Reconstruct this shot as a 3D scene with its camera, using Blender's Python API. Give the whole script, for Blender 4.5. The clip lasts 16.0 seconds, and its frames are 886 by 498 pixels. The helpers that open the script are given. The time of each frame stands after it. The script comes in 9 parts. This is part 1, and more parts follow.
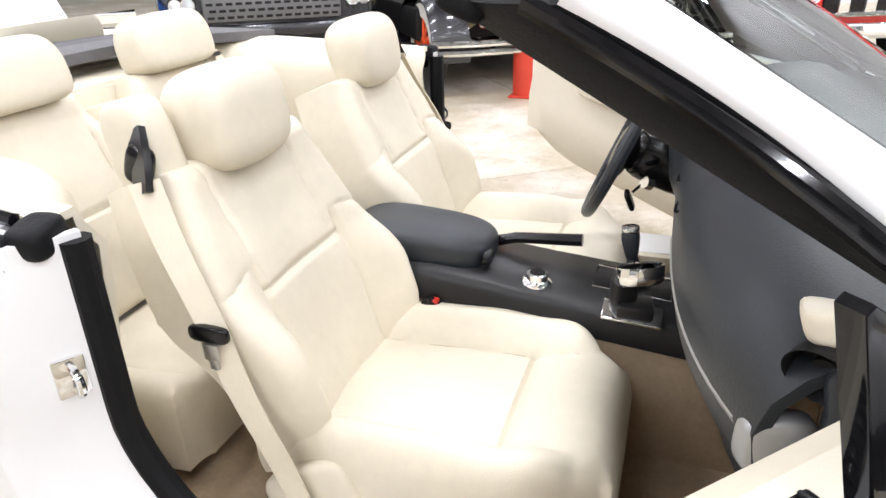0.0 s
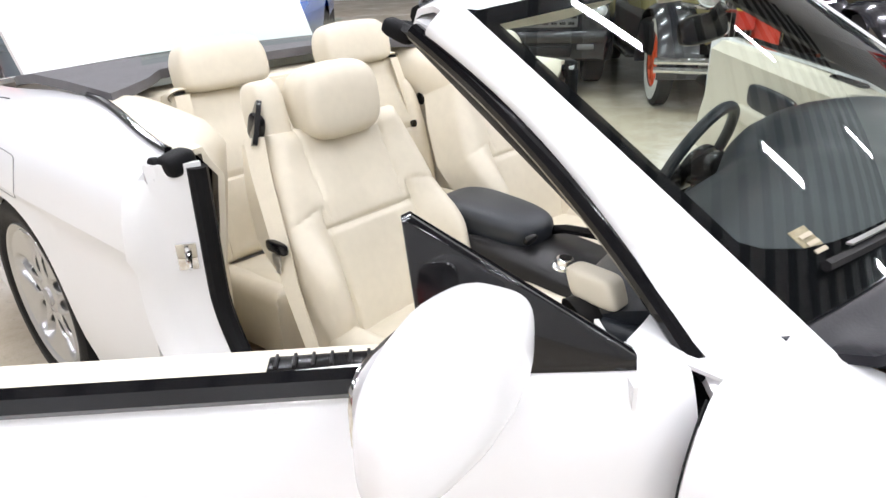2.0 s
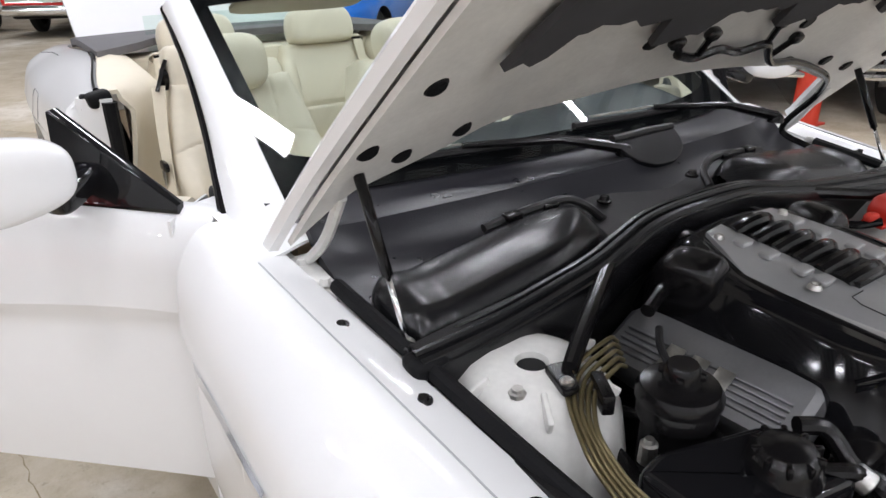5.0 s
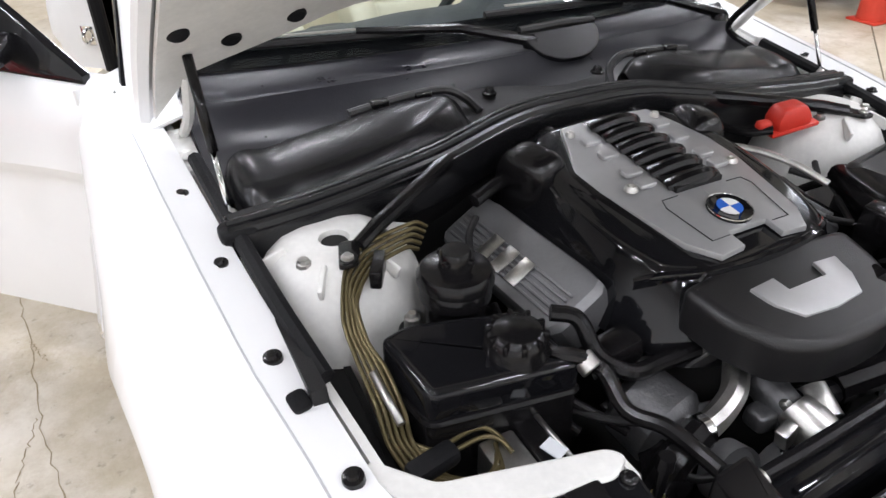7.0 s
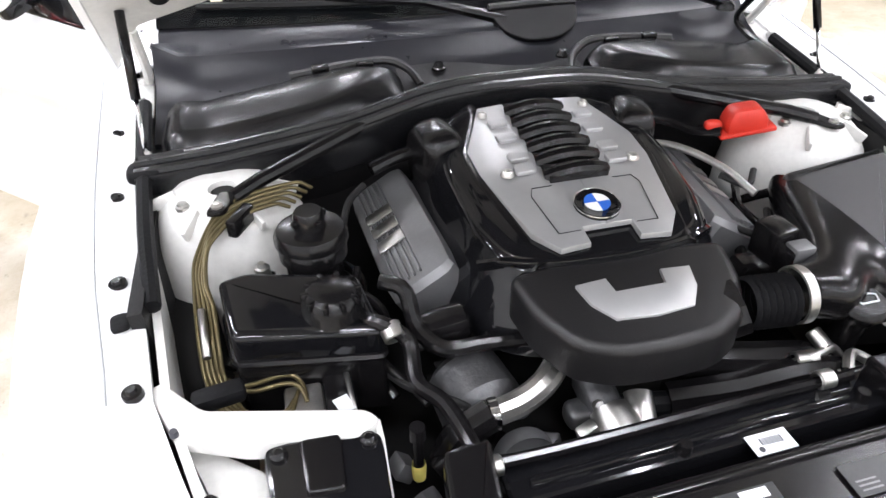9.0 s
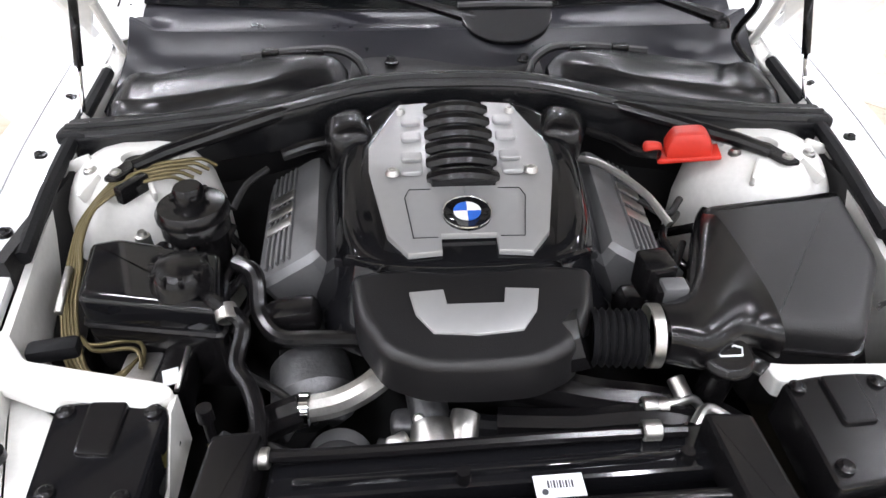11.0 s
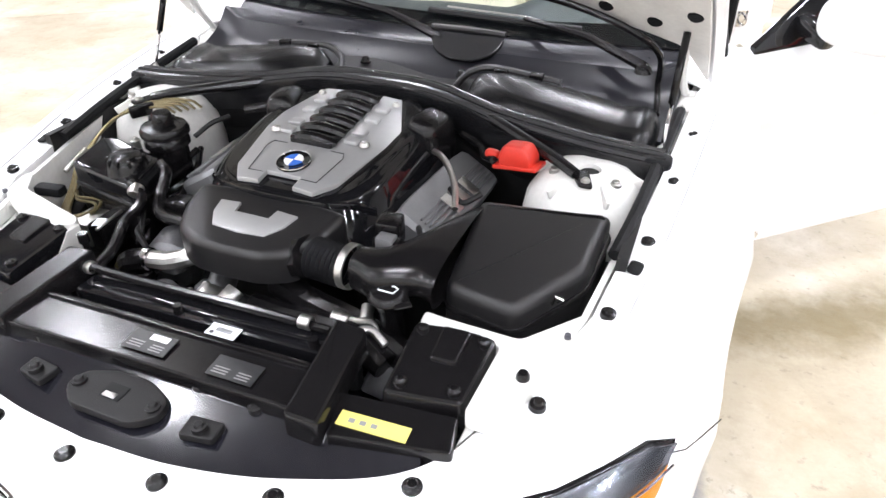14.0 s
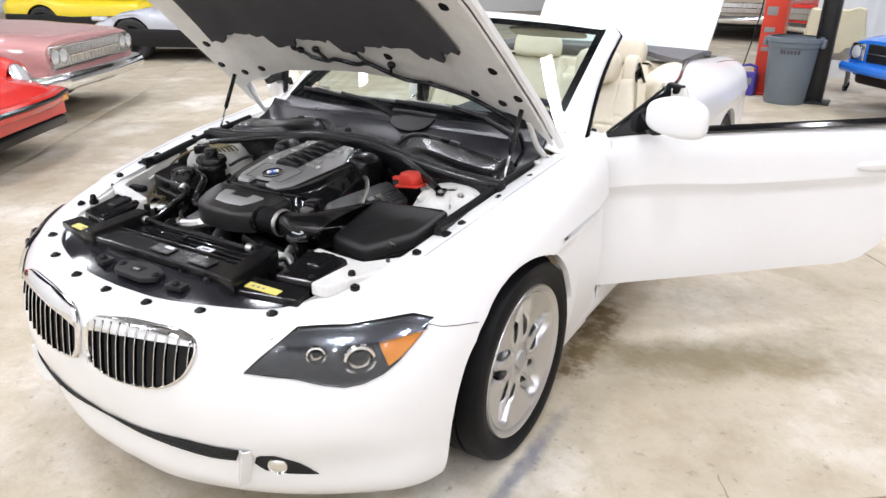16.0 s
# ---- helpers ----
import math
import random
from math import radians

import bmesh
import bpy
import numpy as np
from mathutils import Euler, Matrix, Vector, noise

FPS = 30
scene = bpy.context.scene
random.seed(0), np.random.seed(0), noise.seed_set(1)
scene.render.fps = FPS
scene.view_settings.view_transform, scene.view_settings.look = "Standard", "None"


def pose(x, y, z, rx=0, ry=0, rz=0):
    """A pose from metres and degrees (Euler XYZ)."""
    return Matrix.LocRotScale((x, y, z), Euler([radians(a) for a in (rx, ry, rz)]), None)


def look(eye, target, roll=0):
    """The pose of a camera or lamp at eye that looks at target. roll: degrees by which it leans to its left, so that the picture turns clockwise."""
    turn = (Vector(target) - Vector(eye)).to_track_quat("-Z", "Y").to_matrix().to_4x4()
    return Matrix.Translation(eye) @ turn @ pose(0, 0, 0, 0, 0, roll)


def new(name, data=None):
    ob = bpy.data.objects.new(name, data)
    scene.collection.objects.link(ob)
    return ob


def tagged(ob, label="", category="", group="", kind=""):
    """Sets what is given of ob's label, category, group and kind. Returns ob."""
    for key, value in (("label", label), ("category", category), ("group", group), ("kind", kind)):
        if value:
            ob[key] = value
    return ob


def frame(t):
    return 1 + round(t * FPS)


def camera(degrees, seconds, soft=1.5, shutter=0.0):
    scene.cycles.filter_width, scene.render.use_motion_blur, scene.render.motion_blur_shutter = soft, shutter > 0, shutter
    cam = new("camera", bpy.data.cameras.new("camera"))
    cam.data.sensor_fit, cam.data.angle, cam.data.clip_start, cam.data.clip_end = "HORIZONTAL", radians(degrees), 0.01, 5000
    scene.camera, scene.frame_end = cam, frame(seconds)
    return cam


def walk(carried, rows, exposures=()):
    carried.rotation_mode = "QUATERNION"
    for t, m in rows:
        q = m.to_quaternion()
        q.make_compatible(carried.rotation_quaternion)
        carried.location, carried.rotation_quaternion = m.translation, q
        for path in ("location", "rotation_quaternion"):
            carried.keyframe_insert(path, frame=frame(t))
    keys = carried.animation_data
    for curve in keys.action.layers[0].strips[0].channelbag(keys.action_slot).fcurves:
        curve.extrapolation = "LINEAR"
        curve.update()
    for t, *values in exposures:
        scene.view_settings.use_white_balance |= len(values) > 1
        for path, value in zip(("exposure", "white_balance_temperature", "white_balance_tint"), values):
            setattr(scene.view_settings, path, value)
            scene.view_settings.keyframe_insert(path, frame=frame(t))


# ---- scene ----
cam = camera(66.0, 16.0)
PATH = [
    (0, (1.415, -1.023, 1.336), (-0.291, -1.629, 0.485), -1.4),
    (0.5, (1.382, -0.932, 1.325), (-0.236, -1.772, 0.504), -1.7),
    (1, (1.366, -0.811, 1.342), (-0.141, -1.844, 0.53), -1.7),
    (1.5, (1.399, -0.633, 1.346), (-0.003, -1.815, 0.547), -1.6),
    (2, (1.465, -0.426, 1.387), (0.121, -1.663, 0.572), -1.5),
    (2.5, (1.51, -0.218, 1.392), (0.205, -1.52, 0.617), -1.2),
    (3, (1.494, 0.0, 1.393), (0.234, -1.349, 0.624), -1.1),
    (3.5, (1.434, 0.195, 1.386), (0.219, -1.203, 0.63), -0.4),
    (4, (1.361, 0.356, 1.402), (0.197, -1.084, 0.647), -0.4),
    (4.5, (1.246, 0.458, 1.406), (0.135, -1.019, 0.64), -0.6),
    (4.7, (1.187, 0.5, 1.406), (0.11, -0.991, 0.621), -0.7),
    (6.8, (0.855, 0.804, 1.442), (0.066, -0.67, 0.344), -0.2),
    (7, (0.819, 0.823, 1.44), (0.053, -0.65, 0.325), -0.2),
    (7.5, (0.734, 0.864, 1.434), (0.044, -0.626, 0.291), -0.2),
    (8, (0.642, 0.897, 1.445), (0.039, -0.616, 0.285), -0.2),
    (8.5, (0.556, 0.958, 1.452), (0.071, -0.584, 0.274), -0.4),
    (9, (0.444, 1.014, 1.466), (0.053, -0.549, 0.28), -0.6),
    (9.2, (0.402, 1.031, 1.469), (0.049, -0.539, 0.281), -0.5),
    (11.3, (0.006, 1.054, 1.452), (-0.021, -0.555, 0.264), 0.3),
    (11.5, (-0.05, 1.051, 1.458), (-0.03, -0.553, 0.263), 0.4),
    (12, (-0.181, 1.061, 1.453), (-0.013, -0.529, 0.251), 0.4),
    (12.5, (-0.283, 1.086, 1.46), (-0.011, -0.487, 0.256), 0.3),
    (13, (-0.406, 1.141, 1.498), (-0.028, -0.415, 0.299), 0.2),
    (13.5, (-0.559, 1.204, 1.517), (-0.062, -0.333, 0.338), 0.0),
    (14, (-0.766, 1.264, 1.538), (-0.133, -0.264, 0.414), -0.1),
    (14.5, (-0.991, 1.347, 1.543), (-0.228, -0.19, 0.517), -0.3),
    (15, (-1.224, 1.471, 1.558), (-0.362, -0.067, 0.613), -0.3),
    (15.5, (-1.454, 1.616, 1.557), (-0.528, 0.077, 0.678), -0.1),
    (16, (-1.689, 1.795, 1.57), (-0.703, 0.24, 0.787), 0.2),
]
walk(cam, [(t, look(eye, target, roll)) for t, eye, target, roll in PATH], [(0.0, 0.04), (1.0, -0.08), (2.0, -0.20), (2.5, -0.26), (3.5, -0.53), (4.5, -0.76), (5.5, -0.54), (7.0, -0.30), (8.0, 0.06), (9.0, 0.24), (11.5, 0.28), (14.0, 0.36), (15.0, 0.14), (16.0, -0.25)])

# ---- light ----
world = bpy.data.worlds.new("hall")
scene.world = world
world.use_nodes = True
world.node_tree.nodes["Background"].inputs[0].default_value = (0.9, 0.95, 1.0, 1)
world.node_tree.nodes["Background"].inputs[1].default_value = 0.05


# ---- materials ----
def material(name, colour, rough=0.5, metal=0.0, coat=0.0, spec=0.5, vary=0.0, scale=8.0, bump=0.0, bump_scale=60.0, rough_vary=0.0, second=None):
    """A surface with its base colour, two scales of variation and fine relief, in metres."""
    mat = bpy.data.materials.new(name)
    mat.use_nodes = True
    nt = mat.node_tree
    b = nt.nodes["Principled BSDF"]
    b.inputs["Base Color"].default_value = (*colour, 1)
    b.inputs["Roughness"].default_value = rough
    b.inputs["Metallic"].default_value = metal
    b.inputs["Coat Weight"].default_value = coat
    b.inputs["Coat Roughness"].default_value = 0.04
    b.inputs["Specular IOR Level"].default_value = spec
    tc = nt.nodes.new("ShaderNodeTexCoord")
    if vary or rough_vary:
        n1, n2 = nt.nodes.new("ShaderNodeTexNoise"), nt.nodes.new("ShaderNodeTexNoise")
        n1.inputs["Scale"].default_value, n2.inputs["Scale"].default_value = scale, scale * 7
        n1.inputs["Detail"].default_value, n2.inputs["Detail"].default_value = 4, 3
        nt.links.new(tc.outputs["Object"], n1.inputs["Vector"])
        nt.links.new(tc.outputs["Object"], n2.inputs["Vector"])
        mix = nt.nodes.new("ShaderNodeMix")
        mix.inputs[0].default_value = 0.4
        nt.links.new(n1.outputs["Fac"], mix.inputs[2])
        nt.links.new(n2.outputs["Fac"], mix.inputs[3])
        if vary:
            ramp = nt.nodes.new("ShaderNodeValToRGB")
            ramp.color_ramp.elements[0].position, ramp.color_ramp.elements[1].position = 0.3, 0.7
            dark = second or tuple(c * (1 - vary) for c in colour)
            ramp.color_ramp.elements[0].color = (*dark, 1)
            ramp.color_ramp.elements[1].color = (*colour, 1)
            nt.links.new(mix.outputs[0], ramp.inputs["Fac"])
            nt.links.new(ramp.outputs["Color"], b.inputs["Base Color"])
        if rough_vary:
            mr = nt.nodes.new("ShaderNodeMapRange")
            mr.inputs["To Min"].default_value, mr.inputs["To Max"].default_value = max(rough - rough_vary, 0.02), min(rough + rough_vary, 1)
            nt.links.new(mix.outputs[0], mr.inputs["Value"])
            nt.links.new(mr.outputs["Result"], b.inputs["Roughness"])
    if bump:
        n3, bp = nt.nodes.new("ShaderNodeTexNoise"), nt.nodes.new("ShaderNodeBump")
        n3.inputs["Scale"].default_value, n3.inputs["Detail"].default_value = bump_scale, 4
        bp.inputs["Strength"].default_value, bp.inputs["Distance"].default_value = bump, 0.004
        nt.links.new(tc.outputs["Object"], n3.inputs["Vector"])
        nt.links.new(n3.outputs["Fac"], bp.inputs["Height"])
        nt.links.new(bp.outputs["Normal"], b.inputs["Normal"])
    return mat


def glow(name, colour, strength):
    mat = bpy.data.materials.new(name)
    mat.use_nodes = True
    b = mat.node_tree.nodes["Principled BSDF"]
    b.inputs["Base Color"].default_value = (*colour, 1)
    b.inputs["Emission Color"].default_value = (*colour, 1)
    b.inputs["Emission Strength"].default_value = strength
    return mat


def glass(name, colour, alpha_tint=0.9, rough=0.0):
    """Thin pane: clear with a slight tint and a mirror gloss by angle."""
    mat = bpy.data.materials.new(name)
    mat.use_nodes = True
    nt = mat.node_tree
    nt.nodes.remove(nt.nodes["Principled BSDF"])
    tr, gl, mx, fr = (nt.nodes.new("ShaderNodeBsdf" + k) if k != "Mix" and k != "Fr" else nt.nodes.new("ShaderNodeMixShader" if k == "Mix" else "ShaderNodeFresnel") for k in ("Transparent", "Glossy", "Mix", "Fr"))
    tr.inputs["Color"].default_value = (*colour, 1)
    gl.inputs["Roughness"].default_value = rough
    fr.inputs["IOR"].default_value = 1.6
    nt.links.new(fr.outputs[0], mx.inputs[0])
    nt.links.new(tr.outputs[0], mx.inputs[1])
    nt.links.new(gl.outputs[0], mx.inputs[2])
    nt.links.new(mx.outputs[0], nt.nodes["Material Output"].inputs[0])
    return mat


PAINT = material("white_paint", (0.80, 0.80, 0.80), 0.35, coat=0.6, vary=0.02, scale=3, rough_vary=0.04)
PAINT_BAY = material("white_bay_paint", (0.74, 0.73, 0.70), 0.4, vary=0.18, scale=14, bump=0.08)
LEATHER = material("cream_leather", (0.72, 0.655, 0.52), 0.42, vary=0.10, scale=6, bump=0.22, bump_scale=420, rough_vary=0.1)
LEATHER_SEAM = material("cream_leather_seam", (0.50, 0.43, 0.32), 0.6)
TRIM_CREAM = material("cream_trim", (0.73, 0.665, 0.53), 0.5, vary=0.06, scale=5, bump=0.15, bump_scale=350)
BELT = material("cream_webbing", (0.72, 0.65, 0.51), 0.7, vary=0.08, scale=30, bump=0.3, bump_scale=700)
CARPET = material("beige_carpet", (0.50, 0.38, 0.25), 0.95, vary=0.25, scale=12, bump=1.0, bump_scale=500)
BLACK = material("black_plastic", (0.007, 0.0065, 0.007), 0.20, spec=0.34, vary=0.25, scale=9, bump=0.02, bump_scale=260, rough_vary=0.035)
SATIN = material("satin_black_plastic", (0.012, 0.0115, 0.012), 0.34, spec=0.38, vary=0.15, scale=6, bump=0.15, bump_scale=420, rough_vary=0.03)
BLACK_MATT = material("matt_black_plastic", (0.010, 0.0095, 0.010), 0.5, spec=0.3, vary=0.3, scale=7, bump=0.2, bump_scale=400)
DASH = material("charcoal_dash_leather", (0.022, 0.026, 0.032), 0.42, vary=0.2, scale=8, bump=0.2, bump_scale=350)
GLOSS_BLACK = material("gloss_black", (0.006, 0.006, 0.007), 0.07, coat=0.15, spec=0.4)
RUBBER = material("black_rubber", (0.008, 0.008, 0.009), 0.5, spec=0.14, vary=0.3, scale=20, bump=0.2, bump_scale=200)
SOFT_TOP = material("grey_soft_top_cloth", (0.15, 0.145, 0.15), 0.9, vary=0.2, scale=12, bump=0.5, bump_scale=600)
COWL = material("dull_cowl_plastic", (0.013, 0.013, 0.017), 0.30, spec=0.32, vary=0.25, scale=8, bump=0.1, bump_scale=300, rough_vary=0.1)
STICKER = material("cream_brown_sticker", (0.55, 0.42, 0.28), 0.6, vary=0.5, scale=60)
TRAY = material("glossy_black_tray", (0.012, 0.012, 0.016), 0.13, vary=0.3, scale=10, rough_vary=0.05)
FABRIC = material("black_soft_top_cloth", (0.05, 0.05, 0.055), 0.9, vary=0.25, scale=15, bump=0.6, bump_scale=600)
HOUSING = material("grained_black_plastic", (0.008, 0.008, 0.009), 0.25, spec=0.42)
CHROME = material("chrome", (0.85, 0.85, 0.85), 0.08, metal=1.0)
STEEL = material("zinc_steel", (0.62, 0.61, 0.58), 0.35, metal=1.0, vary=0.3, scale=40)
DARK_STEEL = material("dark_brake_steel", (0.025, 0.025, 0.025), 0.55, metal=0.4, vary=0.3, scale=30)
ALLOY = material("silver_alloy", (0.62, 0.62, 0.62), 0.32, metal=0.85, coat=0.3, vary=0.06, scale=20)
COVER_SILVER = material("satin_silver_cover", (0.44, 0.44, 0.44), 0.38, metal=0.55, vary=0.08, scale=12, rough_vary=0.06)
HEAD_SILVER = material("grey_cast_cover", (0.19, 0.19, 0.195), 0.45, metal=0.5, vary=0.15, scale=25, bump=0.1)
BRASS = material("brass_brake_line", (0.16, 0.13, 0.065), 0.35, metal=0.7, vary=0.3, scale=60)
GLASS = glass("windscreen_glass", (0.80, 0.90, 0.86))
GLASS_CLEAR = glass("lamp_glass", (0.88, 0.90, 0.92))
RED = material("red_plastic", (0.62, 0.035, 0.02), 0.4, vary=0.15, scale=20)
AMBER = material("amber_reflector", (0.75, 0.28, 0.02), 0.25, coat=0.5, vary=0.2, scale=60)
BLUE = material("blue_enamel", (0.03, 0.13, 0.55), 0.2, coat=0.5)
WHITE = material("white_enamel", (0.8, 0.8, 0.8), 0.25, coat=0.4)
LABEL = material("white_label", (0.75, 0.77, 0.8), 0.5)
LABEL_GREY = material("grey_print", (0.22, 0.22, 0.22), 0.5)
LABEL_YELLOW = material("yellow_label", (0.72, 0.62, 0.16), 0.5, vary=0.1, scale=40)
INK = material("dark_print", (0.05, 0.05, 0.06), 0.6)
# near black: the shade of holes, recesses and gaps put into the colour
DARK = material("dark_recess_shade", (0.008, 0.008, 0.008), 0.9)


# ceiling strip lamps of the hall
CEIL = 7.4
ROOM = pose(0, 0, 0, 0, 0, 38)
LAMPS = [(x, y) for x in (-9.7, -5.3, -0.9, 3.5, 7.9, 12.3) for y in (-10.6, -6.2, -1.8, 2.6, 7.0, 11.4)]
for i, (x, y) in enumerate(LAMPS):
    d = bpy.data.lights.new("strip_lamp_light", "AREA")
    d.shape, d.size, d.size_y, d.energy, d.color = "RECTANGLE", 0.24, 1.35, 166.0, (0.935, 0.945, 1.02)
    new("strip_lamp_light", d).matrix_basis = ROOM @ pose(x, y, CEIL - 0.42)

# ---- building tools ----
def spline(keys, vals, q):
    """Smooth interpolation of rows of values through keys (rising), at q."""
    k, v, q = np.asarray(keys, float), np.asarray(vals, float), np.atleast_1d(np.asarray(q, float))
    if v.ndim == 1:
        v = v[:, None]
    d = (v[1:] - v[:-1]) / (k[1:] - k[:-1])[:, None]
    m = np.vstack([d[:1], (d[1:] + d[:-1]) / 2, d[-1:]])
    i = np.clip(np.searchsorted(k, q) - 1, 0, len(k) - 2)
    h = (k[i + 1] - k[i])[:, None]
    s = np.clip((q - k[i])[:, None] / h, 0, 1)
    return (2 * s**3 - 3 * s**2 + 1) * v[i] + (s**3 - 2 * s**2 + s) * h * m[i] + (-2 * s**3 + 3 * s**2) * v[i + 1] + (s**3 - s**2) * h * m[i + 1]


def curve(points, n):
    """n points along a smooth curve through the given ones."""
    p = np.asarray(points, float)
    t = np.r_[0, np.cumsum(np.linalg.norm(p[1:] - p[:-1], axis=1))]
    return spline(t, p, np.linspace(0, t[-1], n))


def add_grid(bm, P, closed_u=False, closed_v=False, flip=False):
    P = np.asarray(P, float)
    nu, nv = P.shape[:2]
    V = [[bm.verts.new(P[i, j]) for j in range(nv)] for i in range(nu)]
    for i in range(nu if closed_u else nu - 1):
        for j in range(nv if closed_v else nv - 1):
            a, b, c, d = V[i][j], V[(i + 1) % nu][j], V[(i + 1) % nu][(j + 1) % nv], V[i][(j + 1) % nv]
            try:
                bm.faces.new((d, c, b, a) if flip else (a, b, c, d))
            except ValueError:
                pass
    return V


def surf(P, **kw):
    bm = bmesh.new()
    add_grid(bm, P, **kw)
    bmesh.ops.remove_doubles(bm, verts=bm.verts, dist=1e-5)
    return bm


def normals(P):
    P = np.asarray(P, float)
    n = np.cross(np.gradient(P, axis=0), np.gradient(P, axis=1))
    return n / np.maximum(np.linalg.norm(n, axis=2, keepdims=True), 1e-9)


def sheet(P, th):
    """A sheet of thickness th behind the grid P (behind: against its normal)."""
    P = np.asarray(P, float)
    return shell(P, P - normals(P) * th)


def shell(P, Q):
    """The body between two grids of the same size."""
    P, Q = np.asarray(P, float), np.asarray(Q, float)
    bm = bmesh.new()
    A, B = add_grid(bm, P), add_grid(bm, Q, flip=True)
    nu, nv = P.shape[:2]
    ring = [(i, 0) for i in range(nu)] + [(nu - 1, j) for j in range(1, nv)] + [(i, nv - 1) for i in range(nu - 2, -1, -1)] + [(0, j) for j in range(nv - 2, 0, -1)]
    for (i, j), (k, l) in zip(ring, ring[1:] + ring[:1]):
        try:
            bm.faces.new((A[i][j], B[i][j], B[k][l], A[k][l]))
        except ValueError:
            pass
    bmesh.ops.recalc_face_normals(bm, faces=bm.faces)
    return bm


def add_tube(bm, points, r, n=8, closed=False, caps=True):
    p = [Vector(q) for q in points]
    rs = list(r) if hasattr(r, "__len__") else [r] * len(p)
    rings, up = [], None
    for i, q in enumerate(p):
        a = p[i - 1] if i or closed else p[i]
        b = p[(i + 1) % len(p)] if i < len(p) - 1 or closed else p[i]
        d = (b - a).normalized()
        if up is None:
            up = d.orthogonal().normalized()
        up = (up - d * up.dot(d))
        up = up.normalized() if up.length > 1e-6 else d.orthogonal().normalized()
        s = d.cross(up)
        rings.append([bm.verts.new(q + (up * math.cos(2 * math.pi * k / n) + s * math.sin(2 * math.pi * k / n)) * rs[i]) for k in range(n)])
    for i in range(len(p) if closed else len(p) - 1):
        A, B = rings[i], rings[(i + 1) % len(p)]
        for k in range(n):
            bm.faces.new((A[k], A[(k + 1) % n], B[(k + 1) % n], B[k]))
    if caps and not closed:
        bm.faces.new(rings[0][::-1])
        bm.faces.new(rings[-1])
    return bm


def tube(points, r, n=8, smooth_n=0, **kw):
    bm = bmesh.new()
    return add_tube(bm, curve(points, smooth_n) if smooth_n else points, r, n, **kw)


def add_box(bm, centre, size, bevel=0.0, turn=None, segments=2):
    made = bmesh.ops.create_cube(bm, size=1.0)["verts"]
    m = Matrix.Translation(centre) @ (turn if isinstance(turn, Matrix) else Euler([radians(a) for a in turn]).to_matrix().to_4x4() if turn else Matrix()) @ Matrix.Diagonal((*size, 1))
    bmesh.ops.transform(bm, matrix=m, verts=made)
    if bevel:
        edges = list({e for v in made for e in v.link_edges})
        bmesh.ops.bevel(bm, geom=edges, offset=bevel, segments=segments, affect="EDGES", profile=0.5)
    return bm


def box(centre, size, bevel=0.0, turn=None, segments=2):
    return add_box(bmesh.new(), centre, size, bevel, turn, segments)


def add_lathe(bm, profile, n=24, m=None):
    """Turns (radius, height) pairs round z, then places them by m."""
    m = m or Matrix()
    P = [[m @ Vector((r * math.cos(2 * math.pi * k / n), r * math.sin(2 * math.pi * k / n), z)) for k in range(n)] for r, z in profile]
    add_grid(bm, P, closed_v=True, flip=True)
    return bm


def lathe(profile, n=24, m=None):
    bm = add_lathe(bmesh.new(), profile, n, m)
    bmesh.ops.remove_doubles(bm, verts=bm.verts, dist=1e-6)
    return bm


def add_prism(bm, poly, depth, m=None, bevel=0.0, segments=2):
    """A flat outline of (x, y) pairs, made depth thick towards +z, placed by m."""
    m = m or Matrix()
    face = bm.faces.new([bm.verts.new((x, y, 0)) for x, y in poly])
    ext = bmesh.ops.extrude_face_region(bm, geom=[face])["geom"]
    top = [g for g in ext if isinstance(g, bmesh.types.BMVert)]
    bmesh.ops.translate(bm, verts=top, vec=(0, 0, depth))
    verts = list(face.verts) + top
    faces = list({f for v in verts for f in v.link_faces})
    bmesh.ops.recalc_face_normals(bm, faces=faces)
    if bevel:
        cap = [f for f in faces if all(v in top for v in f.verts)]
        bmesh.ops.bevel(bm, geom=list({e for f in cap for e in f.edges}), offset=bevel, segments=segments, affect="EDGES", profile=0.5)
        verts = list({v for v in bm.verts if v.is_valid}) if len(bm.verts) < 4000 else verts
    bmesh.ops.transform(bm, matrix=m, verts=[v for v in verts if v.is_valid])
    return bm


def prism(poly, depth, m=None, bevel=0.0, segments=2):
    return add_prism(bmesh.new(), poly, depth, m, bevel, segments)


def rounded(poly, r, n=4):
    """Rounds the corners of an outline."""
    out, p = [], [Vector((*q, 0)) for q in poly]
    for i, q in enumerate(p):
        a, b = (p[i - 1] - q), (p[(i + 1) % len(p)] - q)
        k = min(r, a.length * 0.45, b.length * 0.45)
        s, e = q + a.normalized() * k, q + b.normalized() * k
        for j in range(n + 1):
            t = j / n
            w = s * (1 - t) ** 2 + q * 2 * t * (1 - t) + e * t * t
            out.append((w.x, w.y))
    return out


